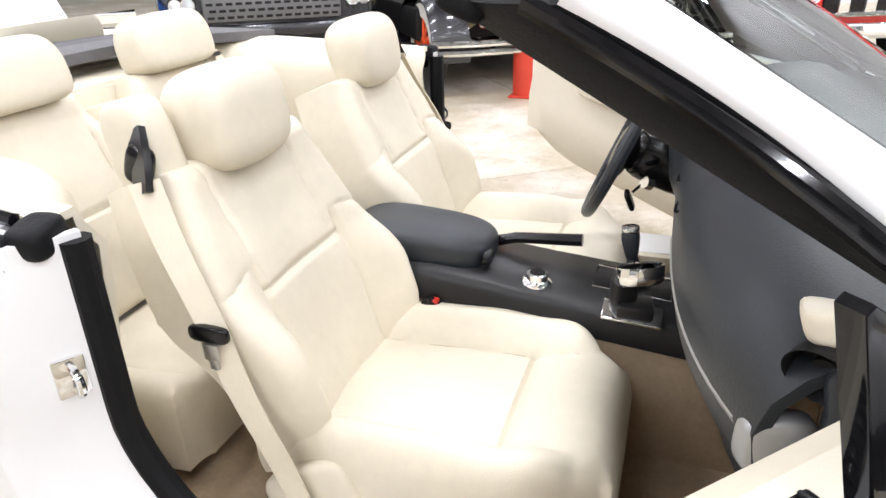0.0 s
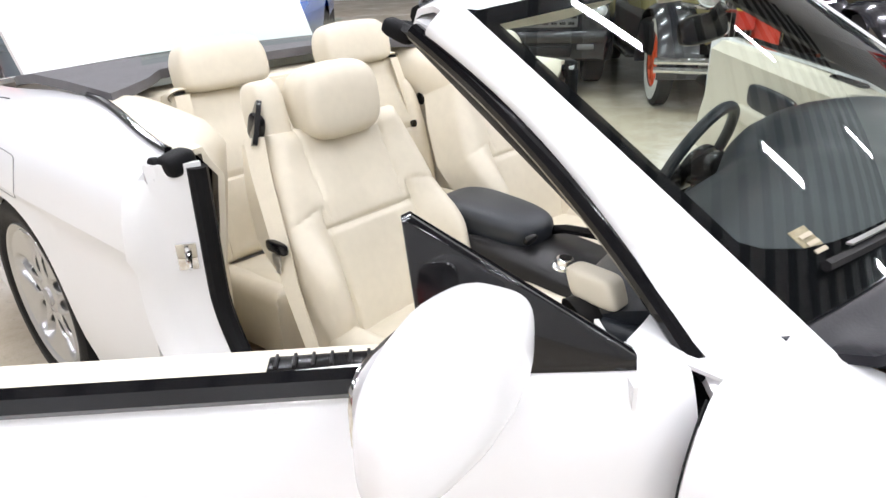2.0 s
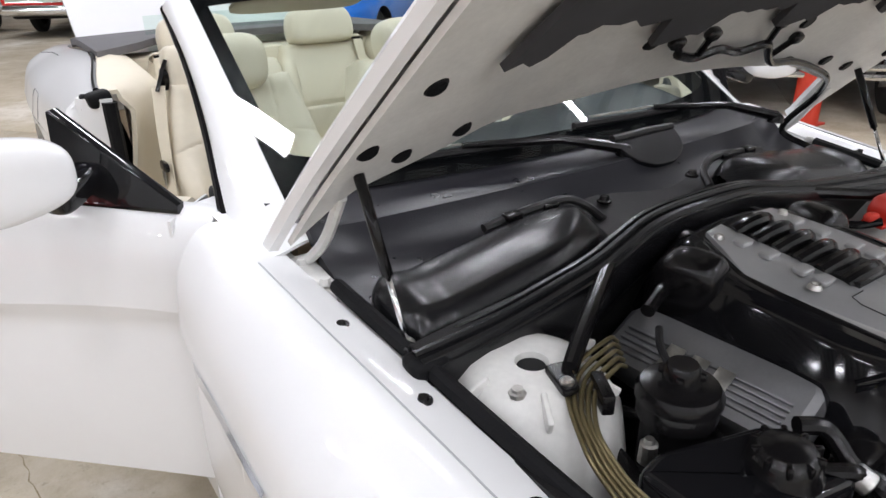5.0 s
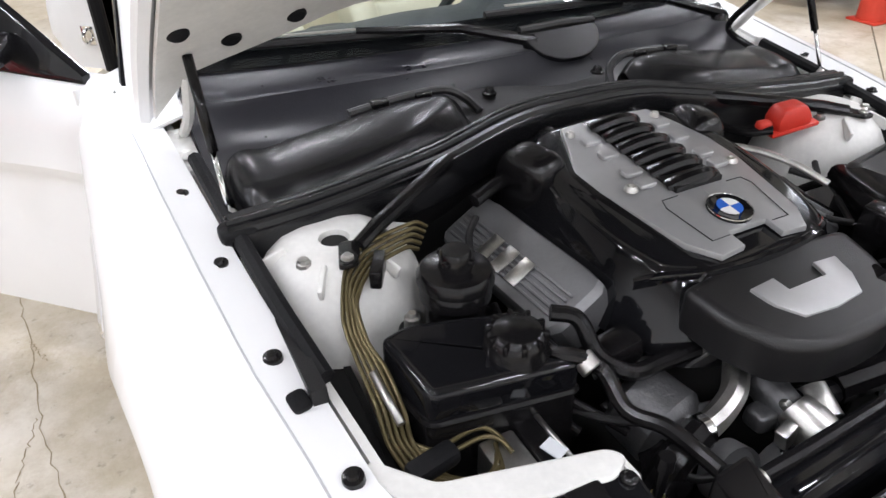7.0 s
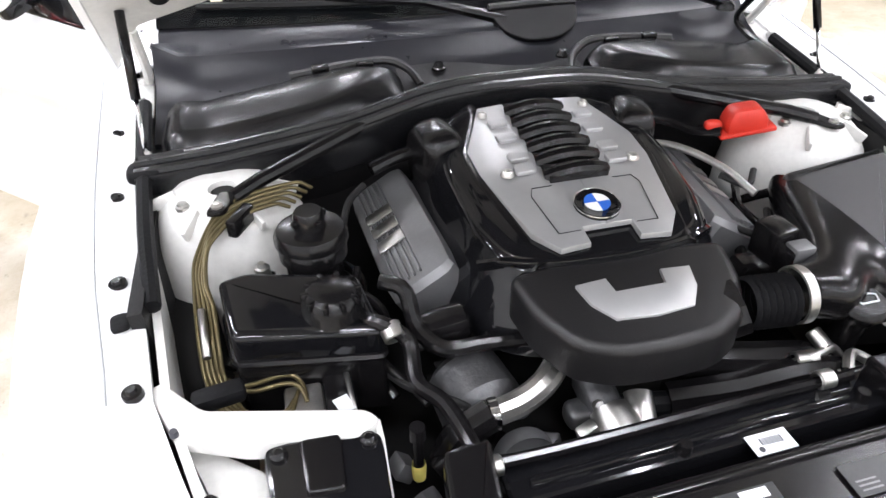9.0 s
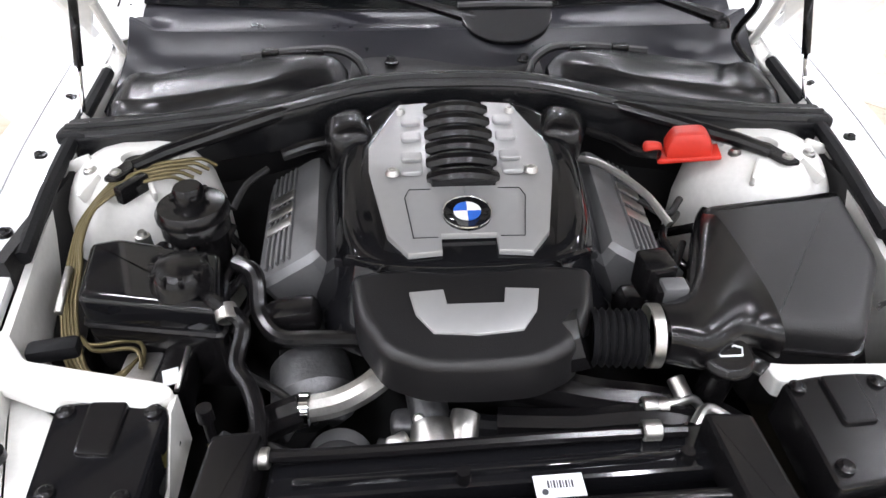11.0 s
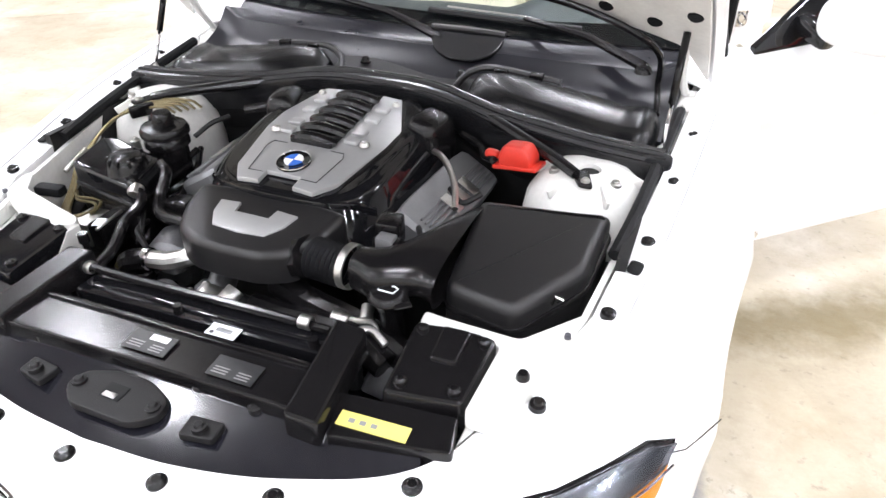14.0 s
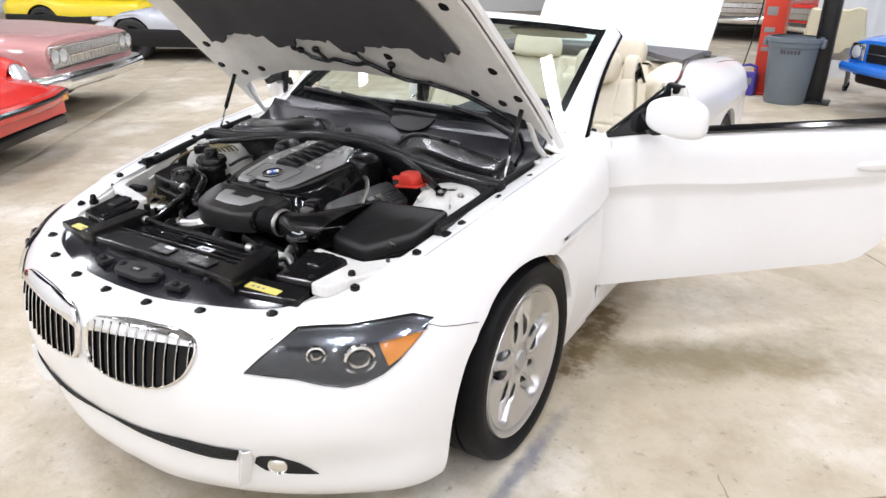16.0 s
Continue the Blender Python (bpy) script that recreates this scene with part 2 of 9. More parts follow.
def soft_box(size, power=5.0, n=8, shape=None, m=None):
    """A padded block: a cube whose faces and edges are rounded, bent by shape(x, y, z) in -1..1 if given."""
    bm = bmesh.new()
    bmesh.ops.create_cube(bm, size=2.0)
    bmesh.ops.subdivide_edges(bm, edges=bm.edges[:], cuts=n, use_grid_fill=True)
    for v in bm.verts:
        x, y, z = v.co
        k = (abs(x) ** power + abs(y) ** power + abs(z) ** power) ** (-1 / power)
        x, y, z = x * k, y * k, z * k
        if shape:
            x, y, z = shape(x, y, z)
        v.co = (x * size[0] / 2, y * size[1] / 2, z * size[2] / 2)
    if m:
        bm.transform(m)
    return bm


def joined(*bms):
    out = bmesh.new()
    for b in bms:
        me = bpy.data.meshes.new("joined")
        b.to_mesh(me)
        b.free()
        out.from_mesh(me)
        bpy.data.meshes.remove(me)
    return out


MIRROR = Matrix.Diagonal((-1, 1, 1, 1))


def part(name, bm, material, parent=None, label="", m=None, sharp=35.0, flat=False):
    """Links a bmesh as one mesh object under a thing or a part; m: a placing of its points."""
    if m is not None:
        bm.transform(m)
        if m.determinant() < 0:
            bmesh.ops.reverse_faces(bm, faces=bm.faces[:])
    bm.normal_update()
    for f in bm.faces:
        f.smooth = not flat and len(f.verts) <= 6
    for e in bm.edges:
        if len(e.link_faces) == 2 and e.calc_face_angle(0.0) > radians(sharp):
            e.smooth = False
    me = bpy.data.meshes.new(name)
    bm.to_mesh(me)
    bm.free()
    me.materials.append(material)
    ob = new(name, me)
    if parent:
        ob.parent = parent
        ob.matrix_parent_inverse = parent.matrix_basis.inverted()
    if label:
        ob["label"] = label
    return ob


def thing(name, label, category, at=(0, 0, 0), group=""):
    ob = new(name)
    ob.location = at
    ob.empty_display_size = 0.1
    return tagged(ob, label, category, group)


# ---- the white convertible: body ----
car = thing("convertible_car", "white convertible, cream leather seats, hood, doors and boot lid open", "car")

# body sections from front to back: y, then (x, z) of the inner edge, crest, shoulder, crease, under the crease, waist and sill
STATIONS = (
    (-3.90, (0.30, 0.90), (0.36, 0.90), (0.46, 0.85), (0.52, 0.72), (0.52, 0.69), (0.53, 0.45), (0.48, 0.26)),
    (-3.80, (0.50, 0.91), (0.56, 0.91), (0.68, 0.85), (0.74, 0.72), (0.738, 0.69), (0.74, 0.45), (0.68, 0.24)),
    (-3.60, (0.62, 0.93), (0.69, 0.93), (0.81, 0.87), (0.86, 0.74), (0.853, 0.71), (0.85, 0.45), (0.81, 0.22)),
    (-3.25, (0.67, 0.955), (0.75, 0.935), (0.865, 0.86), (0.902, 0.75), (0.892, 0.72), (0.892, 0.45), (0.86, 0.20)),
    (-2.78, (0.675, 0.995), (0.765, 0.965), (0.885, 0.875), (0.920, 0.76), (0.912, 0.73), (0.918, 0.45), (0.87, 0.19)),
    (-2.455, (0.685, 1.008), (0.775, 0.975), (0.883, 0.88), (0.913, 0.755), (0.901, 0.725), (0.905, 0.42), (0.865, 0.19)),
    (-1.90, (0.775, 0.975), (0.828, 0.957), (0.883, 0.89), (0.905, 0.757), (0.887, 0.732), (0.888, 0.42), (0.855, 0.19)),
    (-1.30, (0.80, 0.965), (0.84, 0.962), (0.884, 0.89), (0.904, 0.752), (0.885, 0.729), (0.885, 0.42), (0.852, 0.19)),
    (-0.70, (0.755, 0.945), (0.835, 0.95), (0.880, 0.885), (0.898, 0.762), (0.880, 0.740), (0.888, 0.42), (0.855, 0.19)),
    (-0.40, (0.728, 0.908), (0.815, 0.918), (0.885, 0.845), (0.910, 0.71), (0.900, 0.68), (0.900, 0.42), (0.860, 0.19)),
    (0.00, (0.700, 0.862), (0.785, 0.872), (0.885, 0.80), (0.921, 0.70), (0.916, 0.67), (0.920, 0.45), (0.865, 0.19)),
    (0.36, (0.660, 0.803), (0.745, 0.805), (0.850, 0.735), (0.893, 0.645), (0.893, 0.62), (0.897, 0.45), (0.860, 0.19)),
)
BODY_Y = [s[0] for s in STATIONS]
BODY_XZ = [[c for p in s[1:] for c in p] for s in STATIONS]
HUB_Z = 0.343
ARCHES = ((0.075, 0.357, 0.382), (-2.78, 0.343, 0.368))  # middle, height and radius of the wheel arches


def section(y, n=26, top=0.0, bottom=None):
    """Points of the body side at y, from its inner top edge down to the sill or the wheel arch, with a crisp fold at the crease."""
    lv = spline(BODY_Y, BODY_XZ, y)[0].reshape(-1, 2)
    upper, lower = curve(lv[:4], 60), curve(lv[4:], 40)
    fold = np.array([lv[3] + (lv[4] - lv[3]) * q for q in (0.08, 0.5, 0.92)])
    low = 0.19 if bottom is None else bottom
    for hub, mid, arch in ARCHES:
        if abs(y - hub) < arch:
            low = max(low, mid + math.sqrt(arch**2 - (y - hub) ** 2))

    def clipped(pts):
        z = np.minimum.accumulate(pts[:, 1])
        if z[-1] >= low:
            return pts
        k = max(1, int(np.argmax(z < low)))
        if z[0] <= low:
            return np.c_[np.full(len(pts), pts[0, 0]), np.full(len(pts), low)]
        return np.vstack([pts[:k], [[np.interp(-low, -z[k - 1:k + 1], pts[k - 1:k + 1, 0]), low]]])

    def spaced(pts, m, a=0.0):
        d = np.r_[0, np.cumsum(np.linalg.norm(pts[1:] - pts[:-1], axis=1))]
        q = np.linspace(a * d[-1], d[-1], m)
        return np.c_[np.interp(q, d, pts[:, 0]), np.interp(q, d, pts[:, 1])]

    nu = int(n * 0.58)
    rows = np.vstack([spaced(clipped(upper), nu, top * 1.9), spaced(clipped(np.vstack([lv[3:4], fold, lower])), n - nu)])
    end = rows[:, 1] <= low + 1e-6
    if end.sum() > 1:
        first = int(np.argmax(end))
        rows[first:, 0] = rows[first, 0]
        rows[first:, 1] = low - 0.0004 * np.arange(len(rows) - first)
    rows[nu, 1] -= 0.0005
    return np.c_[rows[:, 0], np.full(n, y), rows[:, 1]]


def ys_between(a, b, n):
    """Lengthwise stations, closer together round the wheel arches."""
    y = list(np.linspace(a, b, n))
    for hub, mid, arch in ARCHES:
        y += [hub + arch * math.sin(q) for q in np.linspace(-math.pi / 2, math.pi / 2, 25) if min(a, b) < hub + arch * math.sin(q) < max(a, b)]
    return sorted(set(round(v, 4) for v in y))


SIDES = ((1, Matrix(), "right"), (-1, MIRROR, "left"))

for sgn, mm, side in SIDES:
    fender = part("front_fender", sheet([section(y, 30) for y in ys_between(-0.622, 0.36, 16)][::-1], 0.02), PAINT, car, "glossy white front fender", mm, sharp=60)
    quarter = part("rear_quarter_panel", sheet([section(y, 30) for y in ys_between(-3.90, -1.90, 26)][::-1], 0.02), PAINT, car, "glossy white rear quarter panel", mm, sharp=60)
    part("sill", sheet([[(0.86, y, 0.30), (0.87, y, 0.24), (0.85, y, 0.19), (0.70, y, 0.17)] for y in np.linspace(-0.36, -2.42, 8)], 0.03), PAINT, car, "", mm)
    part("side_skirt", sheet([[(0.845, y, 0.33), (0.79, y, 0.37), (0.70, y, 0.36), (0.68, y, 0.22)] for y in np.linspace(-0.66, -1.95, 8)], 0.02), PAINT, car, "", mm)
    for hub, mid, arch in ARCHES:
        q = np.linspace(-0.15, math.pi + 0.15, 22)
        liner = [[(x, hub + (arch - 0.004) * math.cos(a), mid + (arch - 0.004) * math.sin(a)) for a in q] for x in (0.862, 0.60)]
        part("wheel_arch_liner", joined(sheet(liner, 0.006), prism([(hub + arch * math.cos(a), mid + arch * math.sin(a)) for a in q], 0.01, Matrix(((0, 0, 1, 0.60), (1, 0, 0, 0), (0, 1, 0, 0), (0, 0, 0, 1))))), DARK, car, "", mm)

# nose: plan curves from the middle to the wheel arch, from the bay's edge downwards
NOSE = (
    ((0, 0.835, 0.727), (0.16, 0.823, 0.727), (0.33, 0.785, 0.735), (0.49, 0.70, 0.735), (0.600, 0.53, 0.765), (0.660, 0.36, 0.803)),
    ((0, 0.900, 0.722), (0.16, 0.888, 0.722), (0.34, 0.850, 0.730), (0.54, 0.745, 0.730), (0.690, 0.56, 0.757), (0.745, 0.36, 0.805)),
    ((0, 0.935, 0.680), (0.18, 0.925, 0.685), (0.38, 0.875, 0.695), (0.60, 0.755, 0.690), (0.775, 0.56, 0.707), (0.850, 0.36, 0.735)),
    ((0, 0.955, 0.60), (0.20, 0.945, 0.60), (0.41, 0.895, 0.605), (0.64, 0.765, 0.61), (0.825, 0.56, 0.625), (0.893, 0.36, 0.645)),
    ((0, 0.962, 0.53), (0.20, 0.955, 0.53), (0.43, 0.900, 0.53), (0.66, 0.770, 0.53), (0.845, 0.56, 0.54), (0.895, 0.36, 0.55)),
    ((0, 0.955, 0.43), (0.20, 0.948, 0.43), (0.45, 0.890, 0.43), (0.68, 0.755, 0.43), (0.848, 0.55, 0.43), (0.896, 0.36, 0.43)),
    ((0, 0.935, 0.33), (0.20, 0.926, 0.33), (0.44, 0.865, 0.33), (0.66, 0.735, 0.33), (0.838, 0.54, 0.33), (0.890, 0.36, 0.33)),
    ((0, 0.928, 0.24), (0.20, 0.916, 0.24), (0.43, 0.850, 0.23), (0.65, 0.715, 0.22), (0.825, 0.53, 0.21), (0.872, 0.36, 0.21)),
    ((0, 0.895, 0.185), (0.20, 0.880, 0.18), (0.41, 0.800, 0.175), (0.61, 0.675, 0.165), (0.795, 0.51, 0.165), (0.850, 0.36, 0.18)),
    ((0, 0.80, 0.185), (0.18, 0.79, 0.18), (0.36, 0.73, 0.175), (0.54, 0.61, 0.165), (0.70, 0.48, 0.165), (0.79, 0.36, 0.18)),
)
NU, NV = 40, 56
_rows = np.array([curve(r, NU) for r in NOSE])
_t = np.r_[0, np.cumsum(np.linalg.norm(_rows[1:, NU // 2] - _rows[:-1, NU // 2], axis=1))]
_t /= _t[-1]
NOSE_P = np.stack([spline(_t, _rows[:, j], np.linspace(0, 1, NV)) for j in range(NU)])
# the bumper's rear edge follows the front wheel arch
for j in range(NV):
    row = NOSE_P[:, j].copy()
    h = max(0.0, row[-1, 2] - ARCHES[0][1])
    edge = max(0.36, ARCHES[0][0] + math.sqrt(max(0.0, ARCHES[0][2] ** 2 - h * h)))
    k = int(np.argmax(row[:, 1] <= edge + 1e-6))
    if k > 1 and edge > 0.3601:
        q = (row[k - 1, 1] - edge) / (row[k - 1, 1] - row[k, 1])
        cut = np.vstack([row[:k], row[k - 1] + (row[k] - row[k - 1]) * q])
        d = np.r_[0, np.cumsum(np.linalg.norm(cut[1:] - cut[:-1], axis=1))]
        NOSE_P[:, j] = np.stack([np.interp(np.linspace(0, d[-1], NU), d, cut[:, c]) for c in range(3)], axis=1)


def on_nose(x, z, out=0.0):
    """The place on the front of the nose that has this x and z, pushed out by out; x may have either sign."""
    best, d = None, 9
    for j in range(6, NV - 6):
        row = NOSE_P[:, j]
        y = np.interp(abs(x), row[:, 0], row[:, 1])
        zz = np.interp(abs(x), row[:, 0], row[:, 2])
        if abs(zz - z) < d:
            best, d, jj = (y, zz), abs(zz - z), j
    col = [(np.interp(abs(x), NOSE_P[:, j, 0], NOSE_P[:, j, 2]), np.interp(abs(x), NOSE_P[:, j, 0], NOSE_P[:, j, 1])) for j in range(jj - 2, jj + 3)]
    col.sort()
    y = np.interp(z, [c[0] for c in col], [c[1] for c in col])
    dx = 0.02
    y2 = np.interp(abs(x) + dx, NOSE_P[:, jj, 0], NOSE_P[:, jj, 1])
    y1 = np.interp(max(abs(x) - dx, 0), NOSE_P[:, jj, 0], NOSE_P[:, jj, 1])
    slope = (y2 - y1) / (abs(x) + dx - max(abs(x) - dx, 0))
    nrm = Vector((-slope * (1 if x >= 0 else -1), 1, 0)).normalized()
    return Vector((x, y, z)) + nrm * out


whole = np.concatenate([NOSE_P[::-1] * (-1, 1, 1), NOSE_P[1:]])
bumper = part("front_bumper", sheet(whole, 0.02), PAINT, car, "glossy white front bumper and nose", sharp=70)
rear = [section(-3.90, 30)]
rear_grid = [[(p[0] * k, -3.90 - 0.06 * math.cos(k * math.pi / 2), p[2]) for p in rear[0]] for k in np.linspace(-1, 1, 21)]
part("rear_bumper", sheet(rear_grid[::-1], 0.02), PAINT, car, "glossy white rear bumper")


def patch(outline_xz, out, n=14):
    """A skin that follows the nose inside an outline of (x, z): rows between its lower and upper edge."""
    xs = [p[0] for p in outline_xz]
    lo, hi = min(xs), max(xs)
    half = len(outline_xz)
    rows = []
    for x in np.linspace(lo + 1e-4, hi - 1e-4, n):
        zs = []
        for a, b in zip(outline_xz, outline_xz[1:] + outline_xz[:1]):
            if (a[0] - x) * (b[0] - x) <= 0 and a[0] != b[0]:
                zs.append(a[1] + (b[1] - a[1]) * (x - a[0]) / (b[0] - a[0]))
        z0, z1 = min(zs), max(zs)
        rows.append([tuple(on_nose(x, z, out)) for z in np.linspace(z0, z1, 8)])
    return rows
# ---- hood, windscreen, boot lid, doors, wheels ----
# hood: hinged by the windscreen, raised
HOOD_HINGE, HOOD_TURN = Vector((0, -0.50, 0.925)), Matrix.Rotation(radians(49), 4, "X")
HOOD_M = Matrix.Translation(HOOD_HINGE) @ HOOD_TURN
HOOD_KEYS = [0.0, 0.26, 0.46, 0.66, 0.85, 1.05, 1.2, 1.30, 1.365]
HOOD_W = [0.765, 0.752, 0.737, 0.720, 0.700, 0.635, 0.520, 0.330, 0.03]
HOOD_Z = [0.0, -0.022, -0.045, -0.070, -0.100, -0.140, -0.175, -0.195, -0.205]


def hood_at(u, v, lift=0.0):
    """u from -1 to 1 across, v along from hinge to tip: in the hood's own axes, closed."""
    w = float(spline(HOOD_KEYS, HOOD_W, v)[0, 0])
    z = float(spline(HOOD_KEYS, HOOD_Z, v)[0, 0])
    crown = 0.060 * (1 - abs(u) ** 2.2) * (1 - 0.35 * v / 1.365) + 0.012 * math.exp(-((abs(u) - 0.55) / 0.12) ** 2)
    return (u * w, v, z + crown + lift)


def hood_point(u, v, lift=0.0):
    """The same with v counted from the rear edge, which bows forward between the hinges."""
    a = abs(u)
    rear = 0.05 + 0.17 * min(1.0, (1 - a) / 0.09) + 0.12 * max(0.0, 1 - (a / 0.91) ** 2)
    return hood_at(u, v + rear * max(0.0, 1 - v / 0.75) ** 1.5, lift)


hv = np.r_[np.linspace(0, 1.2, 22), 1.24, 1.28, 1.31, 1.335, 1.355]
hu = np.r_[-1, -0.97, -0.94, np.linspace(-0.91, 0.91, 31), 0.94, 0.97, 1]
hood = part("hood", sheet([[hood_point(u, v) for v in hv] for u in hu], 0.012), PAINT, car, "raised white hood with a black insulation mat beneath", HOOD_M, sharp=50)
under = [[hood_point(u * 0.985, v * 0.985 + 0.008, -0.030 - 0.022 * (abs(u) < 0.80) * (0.06 < v < 1.2) * 0) for v in hv] for u in hu]
part("hood_inner_panel", sheet(under, 0.010), PAINT_BAY, hood, "white painted inner frame", HOOD_M)
edge = [hood_point(-1, v, -0.012) for v in hv] + [hood_point(1, v, -0.012) for v in hv[::-1]]
part("hood_flange", tube(edge, 0.016, 6), PAINT, hood, "", HOOD_M)


# windscreen frame
def screen(u, v):
    """Windscreen glass: u -1..1 across, v 0 (base) to 1 (header)."""
    a = u * u
    base = Vector((0.690 * u, -0.490 - 0.094 * a, 0.984 - 0.007 * a))
    top = Vector((0.662 * u, -1.040 - 0.077 * a, 1.335 - 0.035 * a))
    p = base.lerp(top, v)
    p.z += 0.035 * v * (1 - v) * (1.2 - a)
    return p


glass_grid = [[screen(u, v) for v in np.linspace(0.0, 1.0, 34)] for u in np.linspace(-1, 1, 61)]
windscreen = part("windscreen", surf(glass_grid, flip=True), GLASS, car, "clear windscreen reflecting the ceiling lamps")
windscreen.visible_shadow = False
band = [[screen(u, v) - Vector((0, 0, 0.004)) for v in (0.0, 0.06, 0.08 + 0.05 * u * u + 0.12 * abs(u) ** 12)] for u in np.linspace(-1, 1, 25)]
part("screen_border", sheet(band, 0.003), GLOSS_BLACK, windscreen, "black ceramic border")
for sgn in (1, -1):
    part("screen_border", sheet([[screen(sgn * (1 - k), v) - Vector((0, 0, 0.004)) for v in np.linspace(0, 1, 12)] for k in (0, 0.025, 0.055)][::sgn], 0.003), GLOSS_BLACK, windscreen)
part("screen_border", sheet([[screen(u, v) - Vector((0, 0, 0.004)) for v in (0.93, 0.97, 1.0)] for u in np.linspace(-1, 1, 25)], 0.003), GLOSS_BLACK, windscreen)



def pillar_edge(v):
    """Outer edge of the painted pillar."""
    p = Vector((0.776, -0.665, 0.940)).lerp(Vector((0.709, -1.146, 1.271)), v)
    return p + Vector((-0.012, 0.022, 0.018)) * (4 * max(v, 0) * (1 - v))


def pillar_back(v):
    """Rear edge of the black seal behind the pillar."""
    return Vector((0.727, -0.715, 0.958)).lerp(Vector((0.615, -1.305, 1.262)), v)


for sgn, mm, side in SIDES:
    rows = []
    for v in np.linspace(-0.12, 1.0, 20):
        g, w = screen(1, v), pillar_edge(v)
        k = max(0.0, -v / 0.12)
        w = w + Vector((0.03 * k, 0.0, 0.0))
        mid = g.lerp(w, 0.5) + Vector((0.010, 0.004, 0.014))
        rows.append([tuple(q) for q in (g + Vector((-0.012, 0.0, -0.012)), g + Vector((-0.002, 0.0, 0.006)), g.lerp(mid, 0.6) + Vector((0, 0, 0.003)), mid, mid.lerp(w, 0.7) + Vector((0.004, 0, 0)), w, w + Vector((-0.010, -0.008, -0.012)))])
    pillar = part("windscreen_pillar", sheet(np.array(rows), 0.01), PAINT, car, "white windscreen pillar", mm, sharp=50)
    inner = []
    for v in np.linspace(-0.10, 1.0, 18):
        g, w, b = screen(1, v), pillar_edge(v), pillar_back(v)
        inner.append([tuple(q) for q in (w + Vector((-0.004, -0.004, -0.006)), w.lerp(b, 0.5) + Vector((0.010, -0.004, -0.004)), b, b + Vector((-0.03, 0.03, 0.004)), g + Vector((-0.04, -0.03, -0.04)), g + Vector((-0.02, 0.0, -0.014)))])
    part("pillar_seal", sheet(np.array(inner), 0.012), RUBBER, pillar, "black rubber seal", mm)
    part("seal_tip", soft_box((0.036, 0.06, 0.030), 3.5, 6, None, pose(0.640, -1.270, 1.258, -25, 0, 20)), RUBBER, pillar, "black rubber seal tip", mm)
    part("pillar_trim_strip", tube([pillar_edge(v).lerp(pillar_back(v), 0.25) + Vector((0.006, 0, -0.002)) for v in np.linspace(-0.06, 1.0, 16)], 0.014, 10), GLOSS_BLACK, pillar, "gloss black strip", mm)
for sgn, mm, side in SIDES:
    foot = []
    for y in np.linspace(-0.74, -0.47, 10):
        g = spline(BODY_Y, BODY_XZ, y)[0]
        k = min(1.0, max(0.0, (y + 0.60) / 0.22))
        xi, zi = 0.700 - 0.045 * k, 0.966 - 0.044 * k
        foot.append([(g[0] + 0.045, y, g[1] + 0.001), (g[0] + 0.01, y, g[1] + 0.006), ((g[0] + xi) / 2, y, (g[1] + zi) / 2 + 0.006), (xi, y, zi), (xi - 0.01, y, zi - 0.02)])
    part("pillar_foot", sheet(foot, 0.006), PAINT, car, "white panel at the foot of the pillar", mm)
head_rows = []
for u in np.linspace(-1.03, 1.03, 31):
    p = screen(max(-1, min(1, u)), 1.0)
    k = max(0.0, abs(u) - 1) / 0.08
    p = p + Vector((math.copysign(0.050 * k, u), -0.030 * k, -0.030 * k))
    dep = 1.0 - 0.55 * max(0.0, (abs(u) - 0.6) / 0.48) ** 1.5
    head_rows.append([tuple(p + Vector(q)) for q in ((0, 0.012, -0.012), (0, 0.002, 0.006), (0, -0.05 * dep, 0.016), (0, -0.11 * dep, 0.010), (0, -0.13 * dep, -0.012), (0, -0.02, -0.028))])
header = part("windscreen_header", sheet(head_rows[::-1], 0.01), PAINT, car, "white windscreen header", sharp=50)
part("header_seal", tube([(screen(u, 1.0) + Vector((0, -0.145 + 0.045 * max(0.0, (abs(u) - 0.6) / 0.4) ** 1.5, -0.018)))[:] for u in np.linspace(-0.98, 0.98, 25)], 0.018, 8), RUBBER, header, "black rubber seal")

def step_up(a):
    return max(0.0, (a - 0.62) / 0.38) ** 0.7


# boot lid, open
lid = []
for u in np.linspace(-1, 1, 17):
    lid.append([(u * w, y, z + 0.02 * (1 - u * u)) for w, y, z in ((0.64, -3.17, 1.0), (0.65, -3.27, 1.16), (0.65, -3.40, 1.32), (0.64, -3.55, 1.47), (0.62, -3.66, 1.54), (0.60, -3.60, 1.60))])
boot = part("boot_lid", sheet(lid[::-1], 0.03), PAINT, car, "white boot lid standing open")
deck = [[(u * w, y + (0.24 if y > -2.61 else 0.10 if y > -2.8 else 0.0) * step_up(abs(u)), z + 0.012 * (1 - u * u)) for w, y, z in ((0.685, -2.60, 1.008), (0.685, -2.75, 1.010), (0.68, -2.95, 1.002), (0.67, -3.15, 0.975), (0.66, -3.22, 0.96))] for u in np.linspace(-1, 1, 17)]
part("soft_top_cover", sheet(deck, 0.03), SOFT_TOP, car, "dark grey cloth cover over the folded roof")
part("boot_floor", box((0, -3.45, 0.5), (1.2, 0.75, 0.03)), CARPET, car)
rear_glass = part("rear_window", surf([[(u * 0.43, -2.70 - 0.03 * (1 - u * u), z) for z in (0.97, 1.05, 1.125)] for u in np.linspace(-1, 1, 9)]), GLASS, car, "small upright rear window pane")
rear_glass.visible_shadow = False


